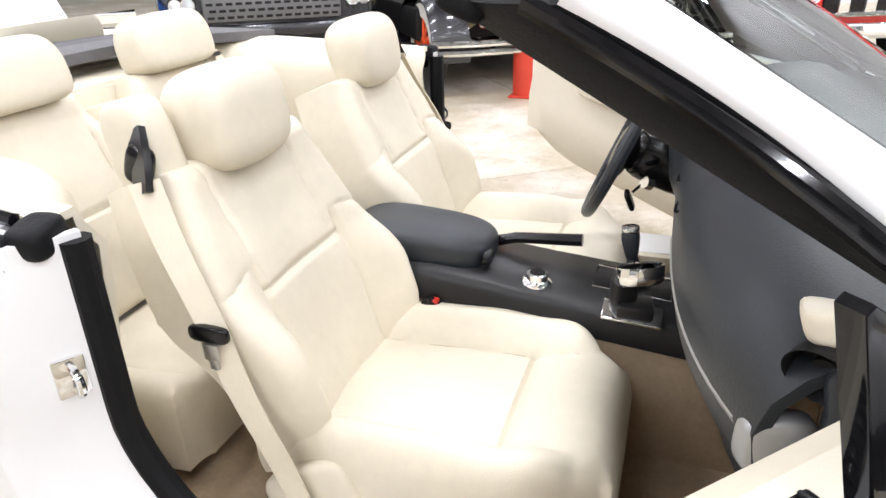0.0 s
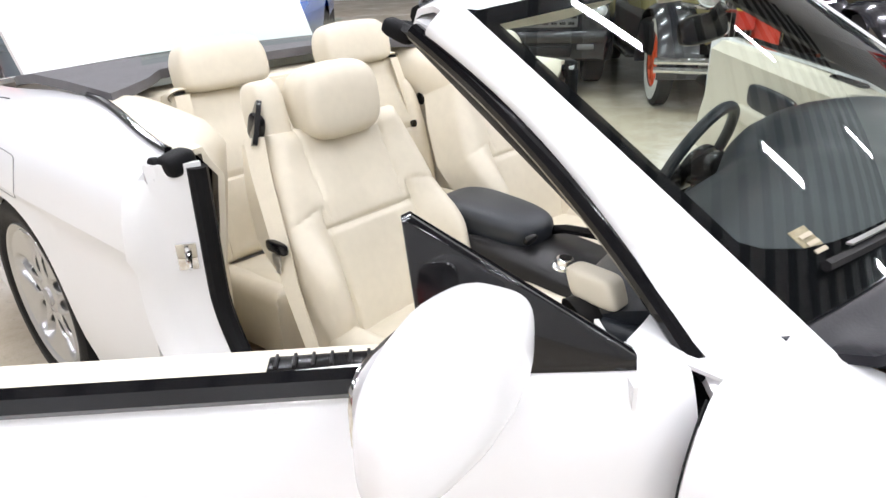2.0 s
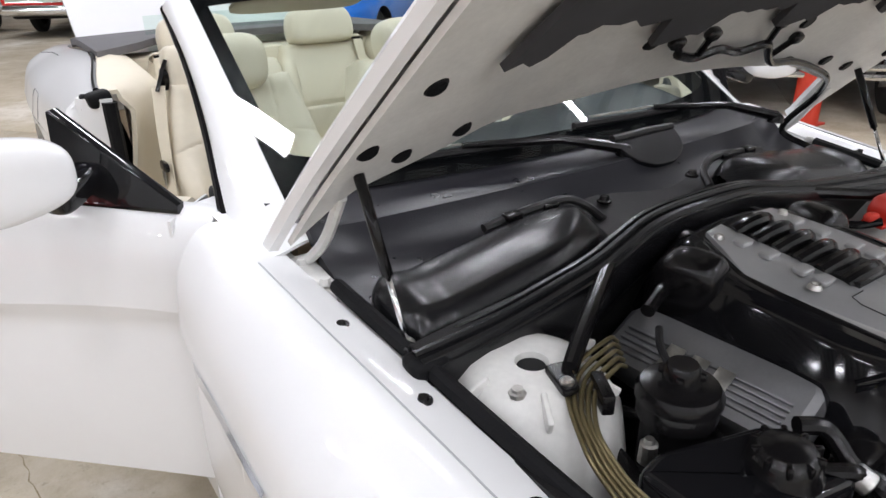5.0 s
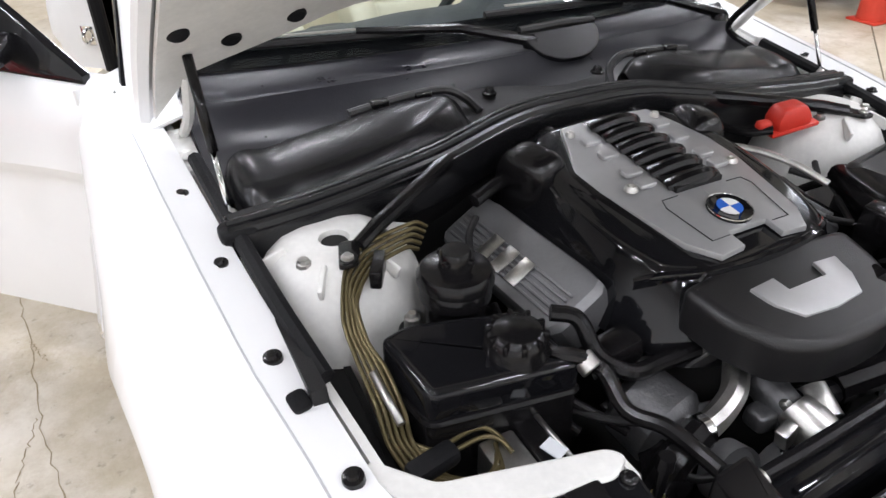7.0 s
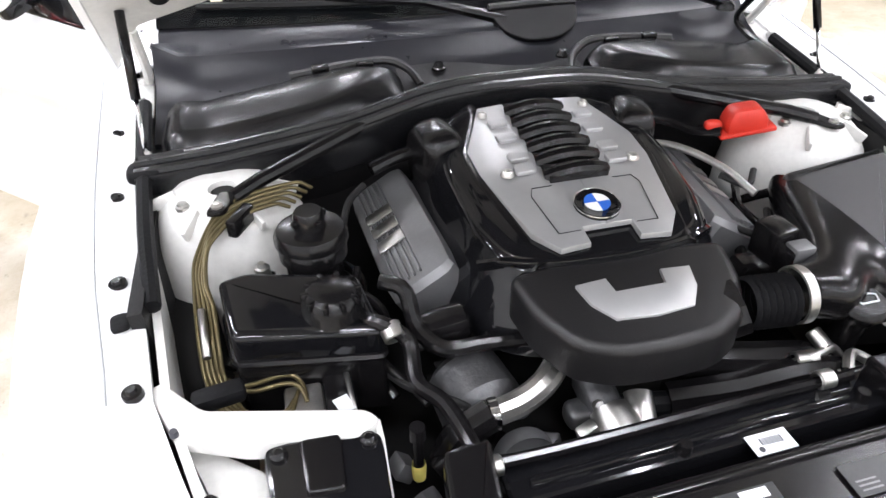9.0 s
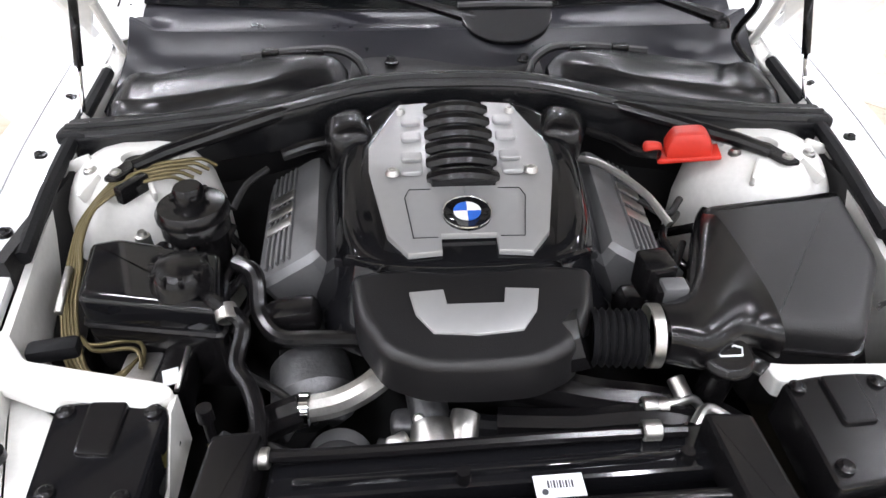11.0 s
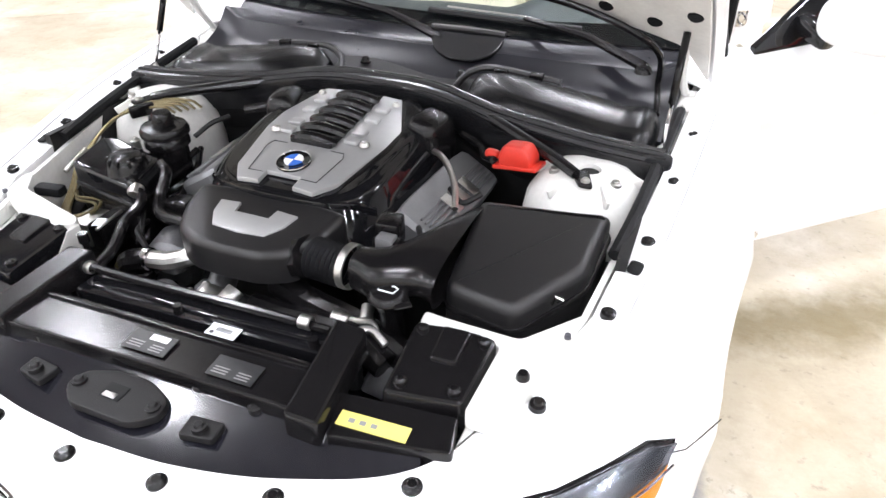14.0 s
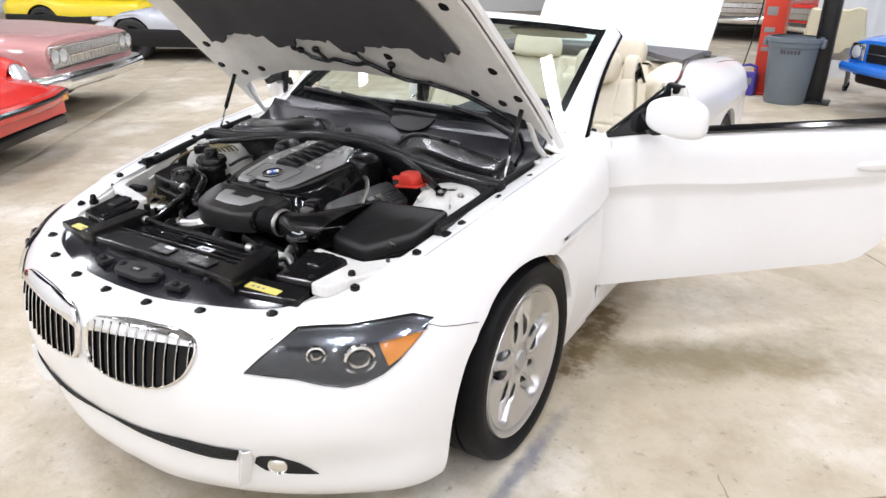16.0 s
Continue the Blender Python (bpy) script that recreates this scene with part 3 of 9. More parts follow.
# doors, both open
HINGE, DOOR_TURN, DOOR_LEN = Vector((0.85, -0.70, 0)), 42.0, 1.19


def opened(turn):
    return Matrix.Translation(HINGE) @ Matrix.Rotation(radians(turn), 4, "Z") @ Matrix.Translation(-HINGE)




def door_rows(a, b, n, top=0.076, inset=0.0):
    rows = []
    for y in np.linspace(a, b, n):
        k = max(0.0, (-1.76 - y) / 0.27)
        r = section(y, 30, top, 0.335 + 0.02 * (-0.7 - y) + 0.18 * k * k * k)
        r[:, 0] -= inset
        rows.append(r)
    return rows


for sgn, mm, side in SIDES:
    M = mm @ opened(47.0 if sgn > 0 else 48.0)
    skin = np.array(door_rows(-0.635, -2.03, 22))
    skin[:, :, 1] += 0.0
    door = part("door", sheet(skin, 0.012), PAINT, car, "open white door", M, sharp=60)
    core = []
    for y in np.linspace(-0.715, -2.02, 16):
        k = max(0.0, (-1.76 - y) / 0.27)
        zb = 0.325 + 0.02 * (-0.7 - y) + 0.20 * k**3
        zt = 0.944 + 0.010 * (-0.7 - y) / 1.3
        core.append([(0.84, y, zt), (0.765, y, zt + 0.006), (0.722, y, zt - 0.03), (0.72, y, zt - 0.22), (0.70, y, 0.62), (0.695, y, 0.48), (0.74, y, zb + 0.05), (0.80, y, zb)])
    panel = part("door_panel", sheet(core[::-1], 0.02), TRIM_CREAM, door, "cream leather door lining", M, sharp=40)
    part("belt_strip", sheet([[(x, y, z + 0.012 * (-0.7 - y) / 1.3) for x, z in ((0.832, 0.962), (0.848, 0.974), (0.864, 0.970), (0.871, 0.956), (0.864, 0.946))] for y in np.linspace(-0.97, -2.02, 14)], 0.006), GLOSS_BLACK, door, "gloss black window sill strip", M)
    part("door_front_end", sheet([[(x, -0.712, z) for z in np.linspace(0.27, 0.94, 6)] for x in (0.72, 0.87)], 0.006), PAINT, door, "", M)
    part("door_rear_end", sheet([[(x, -2.022, z) for z in np.linspace(0.50, 0.97, 6)] for x in (0.87, 0.72)], 0.006), PAINT, door, "", M)
    vent = part("demister_vent", box((0.800, -1.02, 0.953), (0.030, 0.19, 0.010), 0.003), BLACK, door, "black ribbed vent on the door top", M)
    for k in range(9):
        part("vent_rib", box((0.800, -1.105 + 0.021 * k, 0.959), (0.027, 0.004, 0.005), 0.001), BLACK_MATT, vent, "", M)
    part("arm_rest", soft_box((0.05, 0.46, 0.07), 4, 8, None, pose(0.700, -1.38, 0.735)), TRIM_CREAM, panel, "cream arm rest", M)
    part("door_pocket", soft_box((0.03, 0.40, 0.10), 4, 6, None, pose(0.712, -1.34, 0.815)), DASH, panel, "black door pull recess", M)
    # corner pane with the mirror
    sail = prism([(-0.70, 0.945), (-0.70, 0.962), (-0.945, 1.128), (-0.955, 1.124), (-0.938, 0.955)], 0.022, Matrix(((0, -0.22, 1, 0.826 + 0.22 * 0.95), (1, 0, 0, 0), (0, 1, 0, 0), (0, 0, 0, 1))), 0.004)
    part("mirror_sail", sail, GLOSS_BLACK, door, "gloss black corner pane", M)
    shape = lambda x, y, z: (x, y * (1 - 0.38 * max(0, x)), z * (1 - 0.18 * max(0, -x) - 0.04 * max(0, x)) - 0.05 * x + 0.10 * x * x * (z > 0) * -1)
    my = -0.924 if sgn > 0 else -0.895
    case = soft_box((0.232, 0.086, 0.146), 3.6, 10, shape, pose(0.991, my, 1.047, 0, 0, -36))
    mirror = part("door_mirror", case, PAINT, door, "white door mirror housing", M)
    part("mirror_foot", soft_box((0.12, 0.06, 0.05), 4, 4, None, pose(0.875, my + 0.04, 1.00, 0, 20, -10)), GLOSS_BLACK, mirror, "black mirror arm", M)
    part("mirror_glass", soft_box((0.17, 0.012, 0.105), 4, 5, None, pose(0.970, my - 0.031, 1.046, 0, 0, -36)), CHROME, mirror, "mirror glass", M)
    part("door_handle", soft_box((0.03, 0.20, 0.035), 4, 6, None, pose(0.905, -1.86, 0.80, 0, 12, 0)), PAINT, door, "white pull handle", M)


# wheels
def step_in(a, b, x):
    t = min(1.0, max(0.0, (x - a) / (b - a)))
    return t * t * (3 - 2 * t)


def wheel(x, y, mm):
    out = Matrix.Translation((x, y, HUB_Z)) @ Matrix.Rotation(radians(90), 4, "Y")
    tyre = [(r * 1.03, z) for r, z in [(0.258, -0.105), (0.275, -0.118), (0.305, -0.122), (0.325, -0.112), (0.333, -0.09), (0.335, -0.062), (0.326, -0.060), (0.326, -0.052), (0.335, -0.050), (0.335, -0.012), (0.326, -0.010), (0.326, -0.002), (0.335, 0.0), (0.335, 0.038), (0.326, 0.040), (0.326, 0.048), (0.335, 0.050), (0.333, 0.09), (0.325, 0.112), (0.305, 0.122), (0.275, 0.118), (0.256, 0.105)]]
    hold = part("wheel", lathe(tyre + [(0.24, 0.09), (0.24, -0.09), (0.258, -0.105)], 56, out), RUBBER, car, "low-profile tyre on a silver swirled alloy wheel", mm)
    rim = [(0.264, 0.104), (0.260, 0.112), (0.248, 0.108), (0.232, 0.09), (0.225, 0.05), (0.222, -0.08)]
    bm = lathe(rim, 56, out)
    face, nr, na = bmesh.new(), 46, 300
    rad = np.linspace(0.060, 0.236, nr)
    V, gap = [], []
    for r in rad:
        ring, open_ = [], []
        for k in range(na):
            a = 2 * math.pi * k / na
            best, side = 9.0, 1
            for j in range(5):
                for sg in (-1, 1):
                    c = 2 * math.pi * j / 5 + sg * 0.30 + 2.2 * (r - 0.10) * sg
                    d = (a - c + math.pi) % (2 * math.pi) - math.pi
                    best = min(best, abs(d) * r)
            q = (r - 0.082) / 0.076
            hole = 0.0205 * math.sqrt(max(0.0, q * (1.0 - q))) * 2 * (0.7 + 0.6 * q) if 0 < q < 1 else 0.0
            spoon = math.exp(-(best / (0.016 + 0.05 * max(0.0, r - 0.15))) ** 2) * step_in(0.10, 0.155, r) * (1 - step_in(0.200, 0.234, r))
            z = 0.083 + 0.020 * ((r - 0.06) / 0.176) ** 2 - 0.030 * spoon + 0.004 * math.exp(-((best - hole - 0.006) / 0.006) ** 2)
            ring.append(face.verts.new(out @ Vector((r * math.cos(a), r * math.sin(a), z))))
            open_.append(best < hole)
        V.append(ring)
        gap.append(open_)
    for i in range(nr - 1):
        for k in range(na):
            k2 = (k + 1) % na
            if not (gap[i][k] and gap[i][k2] and gap[i + 1][k] and gap[i + 1][k2]):
                face.faces.new((V[i][k], V[i + 1][k], V[i + 1][k2], V[i][k2]))
    bmesh.ops.delete(face, geom=[v for v in face.verts if not v.link_faces], context="VERTS")
    bmesh.ops.recalc_face_normals(face, faces=face.faces[:])
    bmesh.ops.solidify(face, geom=face.faces[:], thickness=0.012)
    bm = joined(bm, face)
    add_lathe(bm, [(0.0, 0.085), (0.06, 0.085), (0.075, 0.075), (0.085, 0.05), (0.08, 0.02)], 28, out)
    part("rim", bm, ALLOY, hold, "silver alloy rim", mm)
    part("hub_cap", lathe([(0.0, 0.095), (0.030, 0.094), (0.034, 0.085), (0.034, 0.07)], 20, out), COVER_SILVER, hold, "", mm)
    part("brake_disc", lathe([(0.0, 0.0), (0.165, 0.0), (0.165, -0.02), (0.0, -0.02)], 36, out), DARK_STEEL, hold, "dark steel brake disc", mm)


for mm in (Matrix(), MIRROR):
    for y in (0.012, -2.78):
        wheel(0.775, y, mm)
# ---- cabin ----
def step(a, b, x):
    t = min(1.0, max(0.0, (x - a) / (b - a)))
    return t * t * (3 - 2 * t)


def groove(d, width=0.007, depth=0.009):
    return -depth * math.exp(-((d / width) ** 2))


def roll(e, r):
    """How far a padded edge falls back at the distance e from its rim."""
    k = min(1.0, max(0.0, 1 - e / r))
    return -r * 0.9 * (1 - math.sqrt(max(0.0, 1 - k * k)))


def pad(width, length, height, thick, m, nx=64, nl=72, soft_front=0.0):
    """A padded upholstery body: height(x, l) over a plan of half width width(l), from l = 0 to length."""
    P = []
    for u in np.linspace(-1, 1, nx):
        u = math.copysign(1 - (1 - abs(u)) ** 1.25, u) if abs(u) > 0 else 0.0
        row = []
        for s in np.linspace(0, 1, nl):
            l = length * s
            w = width(l)
            x = u * w
            e = min(w - abs(x), l, length - l)
            row.append(m @ Vector((x, l, height(x, l) + roll(e, 0.045) + roll(length - l, 0.10) * soft_front)))
        P.append([tuple(v) for v in row])
    down = np.array(m.to_3x3() @ Vector((0, 0, -thick)))
    Q = (np.array(P) + down) * 1.0
    return shell(P, Q)


def seam(points, m, r=0.0011):
    return tube([m @ Vector(p) for p in points], r, 5)


def upright(sx, y, z, lean):
    """Axes of a backrest: x across, y up along it, z out of its face towards the front."""
    c, s = math.cos(radians(lean)), math.sin(radians(lean))
    return Matrix(((1, 0, 0, sx), (0, -s, c, y), (0, c, s, z), (0, 0, 0, 1)))


FLIP = Matrix.Diagonal((-1, 1, 1, 1))


def front_seat(sx, y0, outer, label):
    back = upright(sx, y0, 0.45, 22) @ FLIP
    bw = lambda h: float(spline([0, 0.12, 0.30, 0.40, 0.47, 0.58], [0.225, 0.250, 0.262, 0.250, 0.236, 0.205], h)[0, 0])

    def bh(x, h):
        a = abs(x)
        up = 0.345 - 0.25 * max(0.0, a - 0.17)
        q = min(1.0, max(0.0, (h - up + 0.14) / 0.22))
        z = 0.078 * step(0.138, 0.222, a) * (0.5 + 0.5 * math.cos(math.pi * q)) * (0.55 + 0.45 * step(0.0, 0.12, h)) + 0.018 * math.sin(math.pi * min(1, h / 0.5)) - 0.010 * (1 - step(0.0, 0.15, a))
        z += 0.014 * step(0.12, 0.20, a) * step(0.30, 0.42, h)
        z += groove(a - 0.146, 0.006, 0.010) * (1 - step(0.36, 0.39, h)) + groove(a - 0.126 + 0.10 * max(0.0, 0.40 - h), 0.005, 0.006) * step(0.322, 0.36, h)
        z += groove(h - 0.322) * (1 - step(0.142, 0.155, a)) + groove(abs(a - 0.030) + 0.05 * h, 0.010, 0.004) * (1 - step(0.22, 0.31, h)) * step(0.03, 0.10, h)
        z += groove(h - (up + 0.030), 0.006, 0.005) * step(0.150, 0.17, a)
        return z + 0.0022 * noise.noise(Vector((x * 16 + sx * 9, h * 13, 1.7)))

    cush = Matrix(((1, 0, 0, sx), (0, 1, 0, y0 - 0.045), (0, 0.05, 1, 0.487), (0, 0, 0, 1)))
    cw = lambda l: float(spline([0, 0.1, 0.3, 0.45, 0.55], [0.235, 0.255, 0.265, 0.240, 0.165], l)[0, 0])

    def ch(x, l):
        a = abs(x)
        z = 0.066 * step(0.138, 0.215, a) * (1 - 0.3 * step(0.23, 0.27, a)) * math.sqrt(1 - min(1.0, max(0.0, (l - 0.22) / 0.28)) ** 2) + 0.016 * (1 - (a / 0.27) ** 2) + 0.02 * step(0.36, 0.46, l)
        z += groove(a - 0.150, 0.007, 0.012) * (1 - step(0.44, 0.50, l)) + groove(l - 0.375, 0.006, 0.012) * (1 - step(0.15, 0.17, a)) + groove(x, 0.010, 0.003) * (1 - step(0.30, 0.36, l))
        return z + 0.0025 * noise.noise(Vector((x * 12 - sx * 7, l * 12, 5.1)))

    seat = part("front_seat", pad(cw, 0.575, ch, 0.15, cush, soft_front=0.6), LEATHER, car, label)
    part("backrest", pad(bw, 0.585, bh, 0.12, back, 68, 84), LEATHER, seat, "cream leather backrest with side bolsters")
    part("seat_skirt", soft_box((0.47, 0.50, 0.16), 6, 5, None, pose(sx, y0 + 0.20, 0.33)), LEATHER, seat)
    part("seam", seam([(u * 0.145, 0.322, bh(u * 0.145, 0.322) + 0.001) for u in np.linspace(-1, 1, 14)], back), LEATHER_SEAM, seat)
    part("seam", seam([(u * 0.15, 0.375, ch(u * 0.15, 0.375) + 0.001) for u in np.linspace(-1, 1, 18)], cush), LEATHER_SEAM, seat)
    for k in (-1, 1):
        part("seam", seam([(k * 0.146, h, bh(k * 0.146, h) - 0.0006) for h in np.linspace(0.03, 0.36, 18)], back), LEATHER_SEAM, seat)
        part("seam", seam([(k * 0.150, l, ch(k * 0.150, l) + 0.001) for l in np.linspace(0.04, 0.46, 16)], cush), LEATHER_SEAM, seat)
    shape = lambda x, y, z: (x * (1.0 - 0.06 * max(0, -z) - 0.13 * max(0, z) ** 2), y * (1.0 + 0.10 * z - 0.22 * max(0, z) ** 3) + 0.10 * x * x, z * (1.0 - 0.05 * x * x))
    part("headrest", soft_box((0.238, 0.145, 0.192), 4.2, 12, shape, pose(sx - outer * 0.004, y0 - 0.240, 1.032, 14)), LEATHER, seat, "cream leather headrest")
    tx = sx + outer * 0.165
    part("belt_tower", soft_box((0.082, 0.100, 0.250), 4.5, 8, None, pose(tx, y0 - 0.280, 0.975, 14)), LEATHER, seat, "cream belt guide tower")
    part("belt_slot", box((tx + outer * 0.0345, y0 - 0.275, 1.035), (0.006, 0.012, 0.055), 0.002, (14, 0, 0)), BLACK, seat)
    arm = [(tx + outer * 0.036, y0 - 0.275, 1.055), (tx + outer * 0.050, y0 - 0.262, 1.035), (tx + outer * 0.066, y0 - 0.250, 1.005), (tx + outer * 0.086, y0 - 0.238, 0.965)]
    part("belt_guide", joined(sheet([[tuple(Vector(p) + Vector((outer * 0.006 * c, 0.020 * c, 0.010 * c))) for c in (-1, -0.5, 0, 0.5, 1)] for p in curve(arm, 12)], 0.012), soft_box((0.026, 0.050, 0.070), 3.5, 5, None, pose(tx + outer * 0.048, y0 - 0.262, 1.000, -20, 0, 0))), BLACK, seat, "black plastic belt guide arm")
    part("recline_cover", soft_box((0.05, 0.20, 0.13), 4.0, 6, None, pose(sx + outer * 0.252, y0 + 0.015, 0.415, 30)), LEATHER, seat, "cream seat hinge cover")
    part("seat_switch", soft_box((0.03, 0.14, 0.035), 4.0, 4, None, pose(sx + outer * 0.255, y0 + 0.27, 0.40)), BLACK, seat, "black seat switch")
    # belt: from the guide down to the sill
    line = curve([(tx + outer * 0.078, y0 - 0.232, 0.985), (tx + outer * 0.094, y0 - 0.195, 0.90), (sx + outer * 0.280, y0 - 0.125, 0.765), (sx + outer * 0.288, y0 - 0.085, 0.65), (sx + outer * 0.292, y0 - 0.020, 0.50), (sx + outer * 0.295, y0 + 0.03, 0.37)], 24)
    wide = [Vector((-0.017 * outer * (1 - i / 23), 0.017 + 0.007 * i / 23, 0.002)) for i in range(24)]
    part("seat_belt", sheet([[tuple(Vector(p) + w * k) for k in (-1, 0, 1)] for p, w in zip(line, wide)], 0.003), BELT, seat, "cream woven seat belt")
    part("belt_buckle", soft_box((0.018, 0.075, 0.030), 4.0, 5, None, pose(sx + outer * 0.290, y0 - 0.122, 0.752, 0, 0, 0)), BLACK, seat, "black buckle tongue holder")
    part("belt_tongue", joined(box((sx + outer * 0.297, y0 - 0.118, 0.722), (0.005, 0.030, 0.030), 0.002), box((sx + outer * 0.297, y0 - 0.116, 0.700), (0.004, 0.018, 0.022), 0.002)), STEEL, seat, "bright steel belt tongue")
    return seat


front_seat(0.365, -1.575, 1, "cream leather front passenger seat with its belt")
front_seat(-0.365, -1.635, -1, "cream leather driver seat with its belt")


def rear_seat(sx, outer):
    back = upright(sx, -2.285, 0.46, 17) @ FLIP
    bw = lambda h: float(spline([0, 0.2, 0.40, 0.56], [0.235, 0.240, 0.232, 0.19], h)[0, 0])

    def bh(x, h):
        a = abs(x)
        z = 0.030 * step(0.13, 0.20, a) * (1 - step(0.42, 0.5, h)) + 0.02 * math.sin(math.pi * min(1, h / 0.5))
        return z + groove(h - 0.27) * (1 - step(0.165, 0.18, a)) + groove(a - 0.16) * (1 - step(0.44, 0.48, h)) + groove(x, 0.012, 0.004) * (1 - step(0.2, 0.27, h)) + 0.0025 * noise.noise(Vector((x * 12 + sx * 5, h * 12, 9.0)))

    cush = Matrix(((1, 0, 0, sx), (0, 1, 0, -2.33), (0, 0.06, 1, 0.450), (0, 0, 0, 1)))

    def ch(x, l):
        return 0.02 * step(0.14, 0.22, abs(x)) + groove(abs(x) - 0.16, 0.006, 0.005) + 0.003 * noise.noise(Vector((x * 11, l * 11, sx * 3)))

    seat = part("rear_seat", pad(lambda l: 0.245, 0.40, ch, 0.17, cush, 48, 44), LEATHER, car, "cream leather rear seat")
    part("backrest", pad(bw, 0.56, bh, 0.10, back, 56, 64), LEATHER, seat, "cream leather backrest")
    for k in (-1, 1):
        part("seam", seam([(k * 0.16, h, bh(k * 0.16, h) + 0.001) for h in np.linspace(0.03, 0.45, 16)], back), LEATHER_SEAM, seat)
    part("seam", seam([(u * 0.168, 0.27, bh(u * 0.168, 0.27) + 0.001) for u in np.linspace(-1, 1, 14)], back), LEATHER_SEAM, seat)
    part("headrest", soft_box((0.310, 0.135, 0.160), 5.5, 10, lambda x, y, z: (x * (1 - 0.16 * max(0, z) ** 1.5), y * (1 - 0.2 * max(0, z) ** 2), z), pose(sx - outer * 0.005, -2.475, 1.055, 12)), LEATHER, seat, "cream leather headrest")
    bx = sx + outer * 0.165
    part("belt_outlet", lathe([(0.0, 0.012), (0.018, 0.012), (0.036, 0.006), (0.040, -0.01)], 18, pose(bx, -2.452, 0.985, 62, 0, 0) @ Matrix.Diagonal((1.0, 0.6, 1, 1))), LEATHER, seat, "cream belt outlet")
    part("belt_slot", box((bx, -2.440, 0.990), (0.042, 0.008, 0.010), 0.002, (20, 0, outer * 14)), BLACK, seat)
    line = curve([(bx, -2.428, 0.985), (bx + outer * 0.01, -2.385, 0.86), (bx + outer * 0.025, -2.345, 0.72), (bx + outer * 0.04, -2.29, 0.55)], 16)
    part("seat_belt", sheet([[(p[0] + k * 0.023, p[1] - k * 0.004 * outer, p[2]) for k in (-1, 0, 1)] for p in line], 0.003), BELT, seat, "cream woven seat belt")
    part("belt_buckle", soft_box((0.062, 0.020, 0.030), 4.0, 4, None, pose(bx + outer * 0.022, -2.335, 0.735, 10)), BLACK, seat, "black buckle tongue holder")
    part("belt_tongue", box((bx + outer * 0.022, -2.328, 0.705), (0.026, 0.005, 0.04), 0.002), STEEL, seat, "bright steel belt tongue")


rear_seat(0.285, 1)
rear_seat(-0.285, -1)
part("rear_centre_panel", soft_box((0.13, 0.16, 0.48), 6, 5, None, pose(0, -2.42, 0.70, 17)), LEATHER, car, "cream panel between the rear seats")
part("rear_shelf", joined(box((0, -2.60, 0.955), (1.22, 0.17, 0.05), 0.012), box((0, -2.53, 0.72), (1.2, 0.04, 0.5), 0.01)), TRIM_CREAM, car, "cream panel behind the rear seats")
part("tunnel_cover", soft_box((0.16, 0.55, 0.16), 5, 5, None, pose(0, -2.05, 0.39)), CARPET, car)
part("cabin_floor", box((0, -1.55, 0.215), (1.50, 2.1, 0.03)), CARPET, car, "beige carpeted floor")
part("firewall", box((0, -0.52, 0.55), (1.40, 0.03, 0.74)), CARPET, car, "beige carpeted footwell wall")

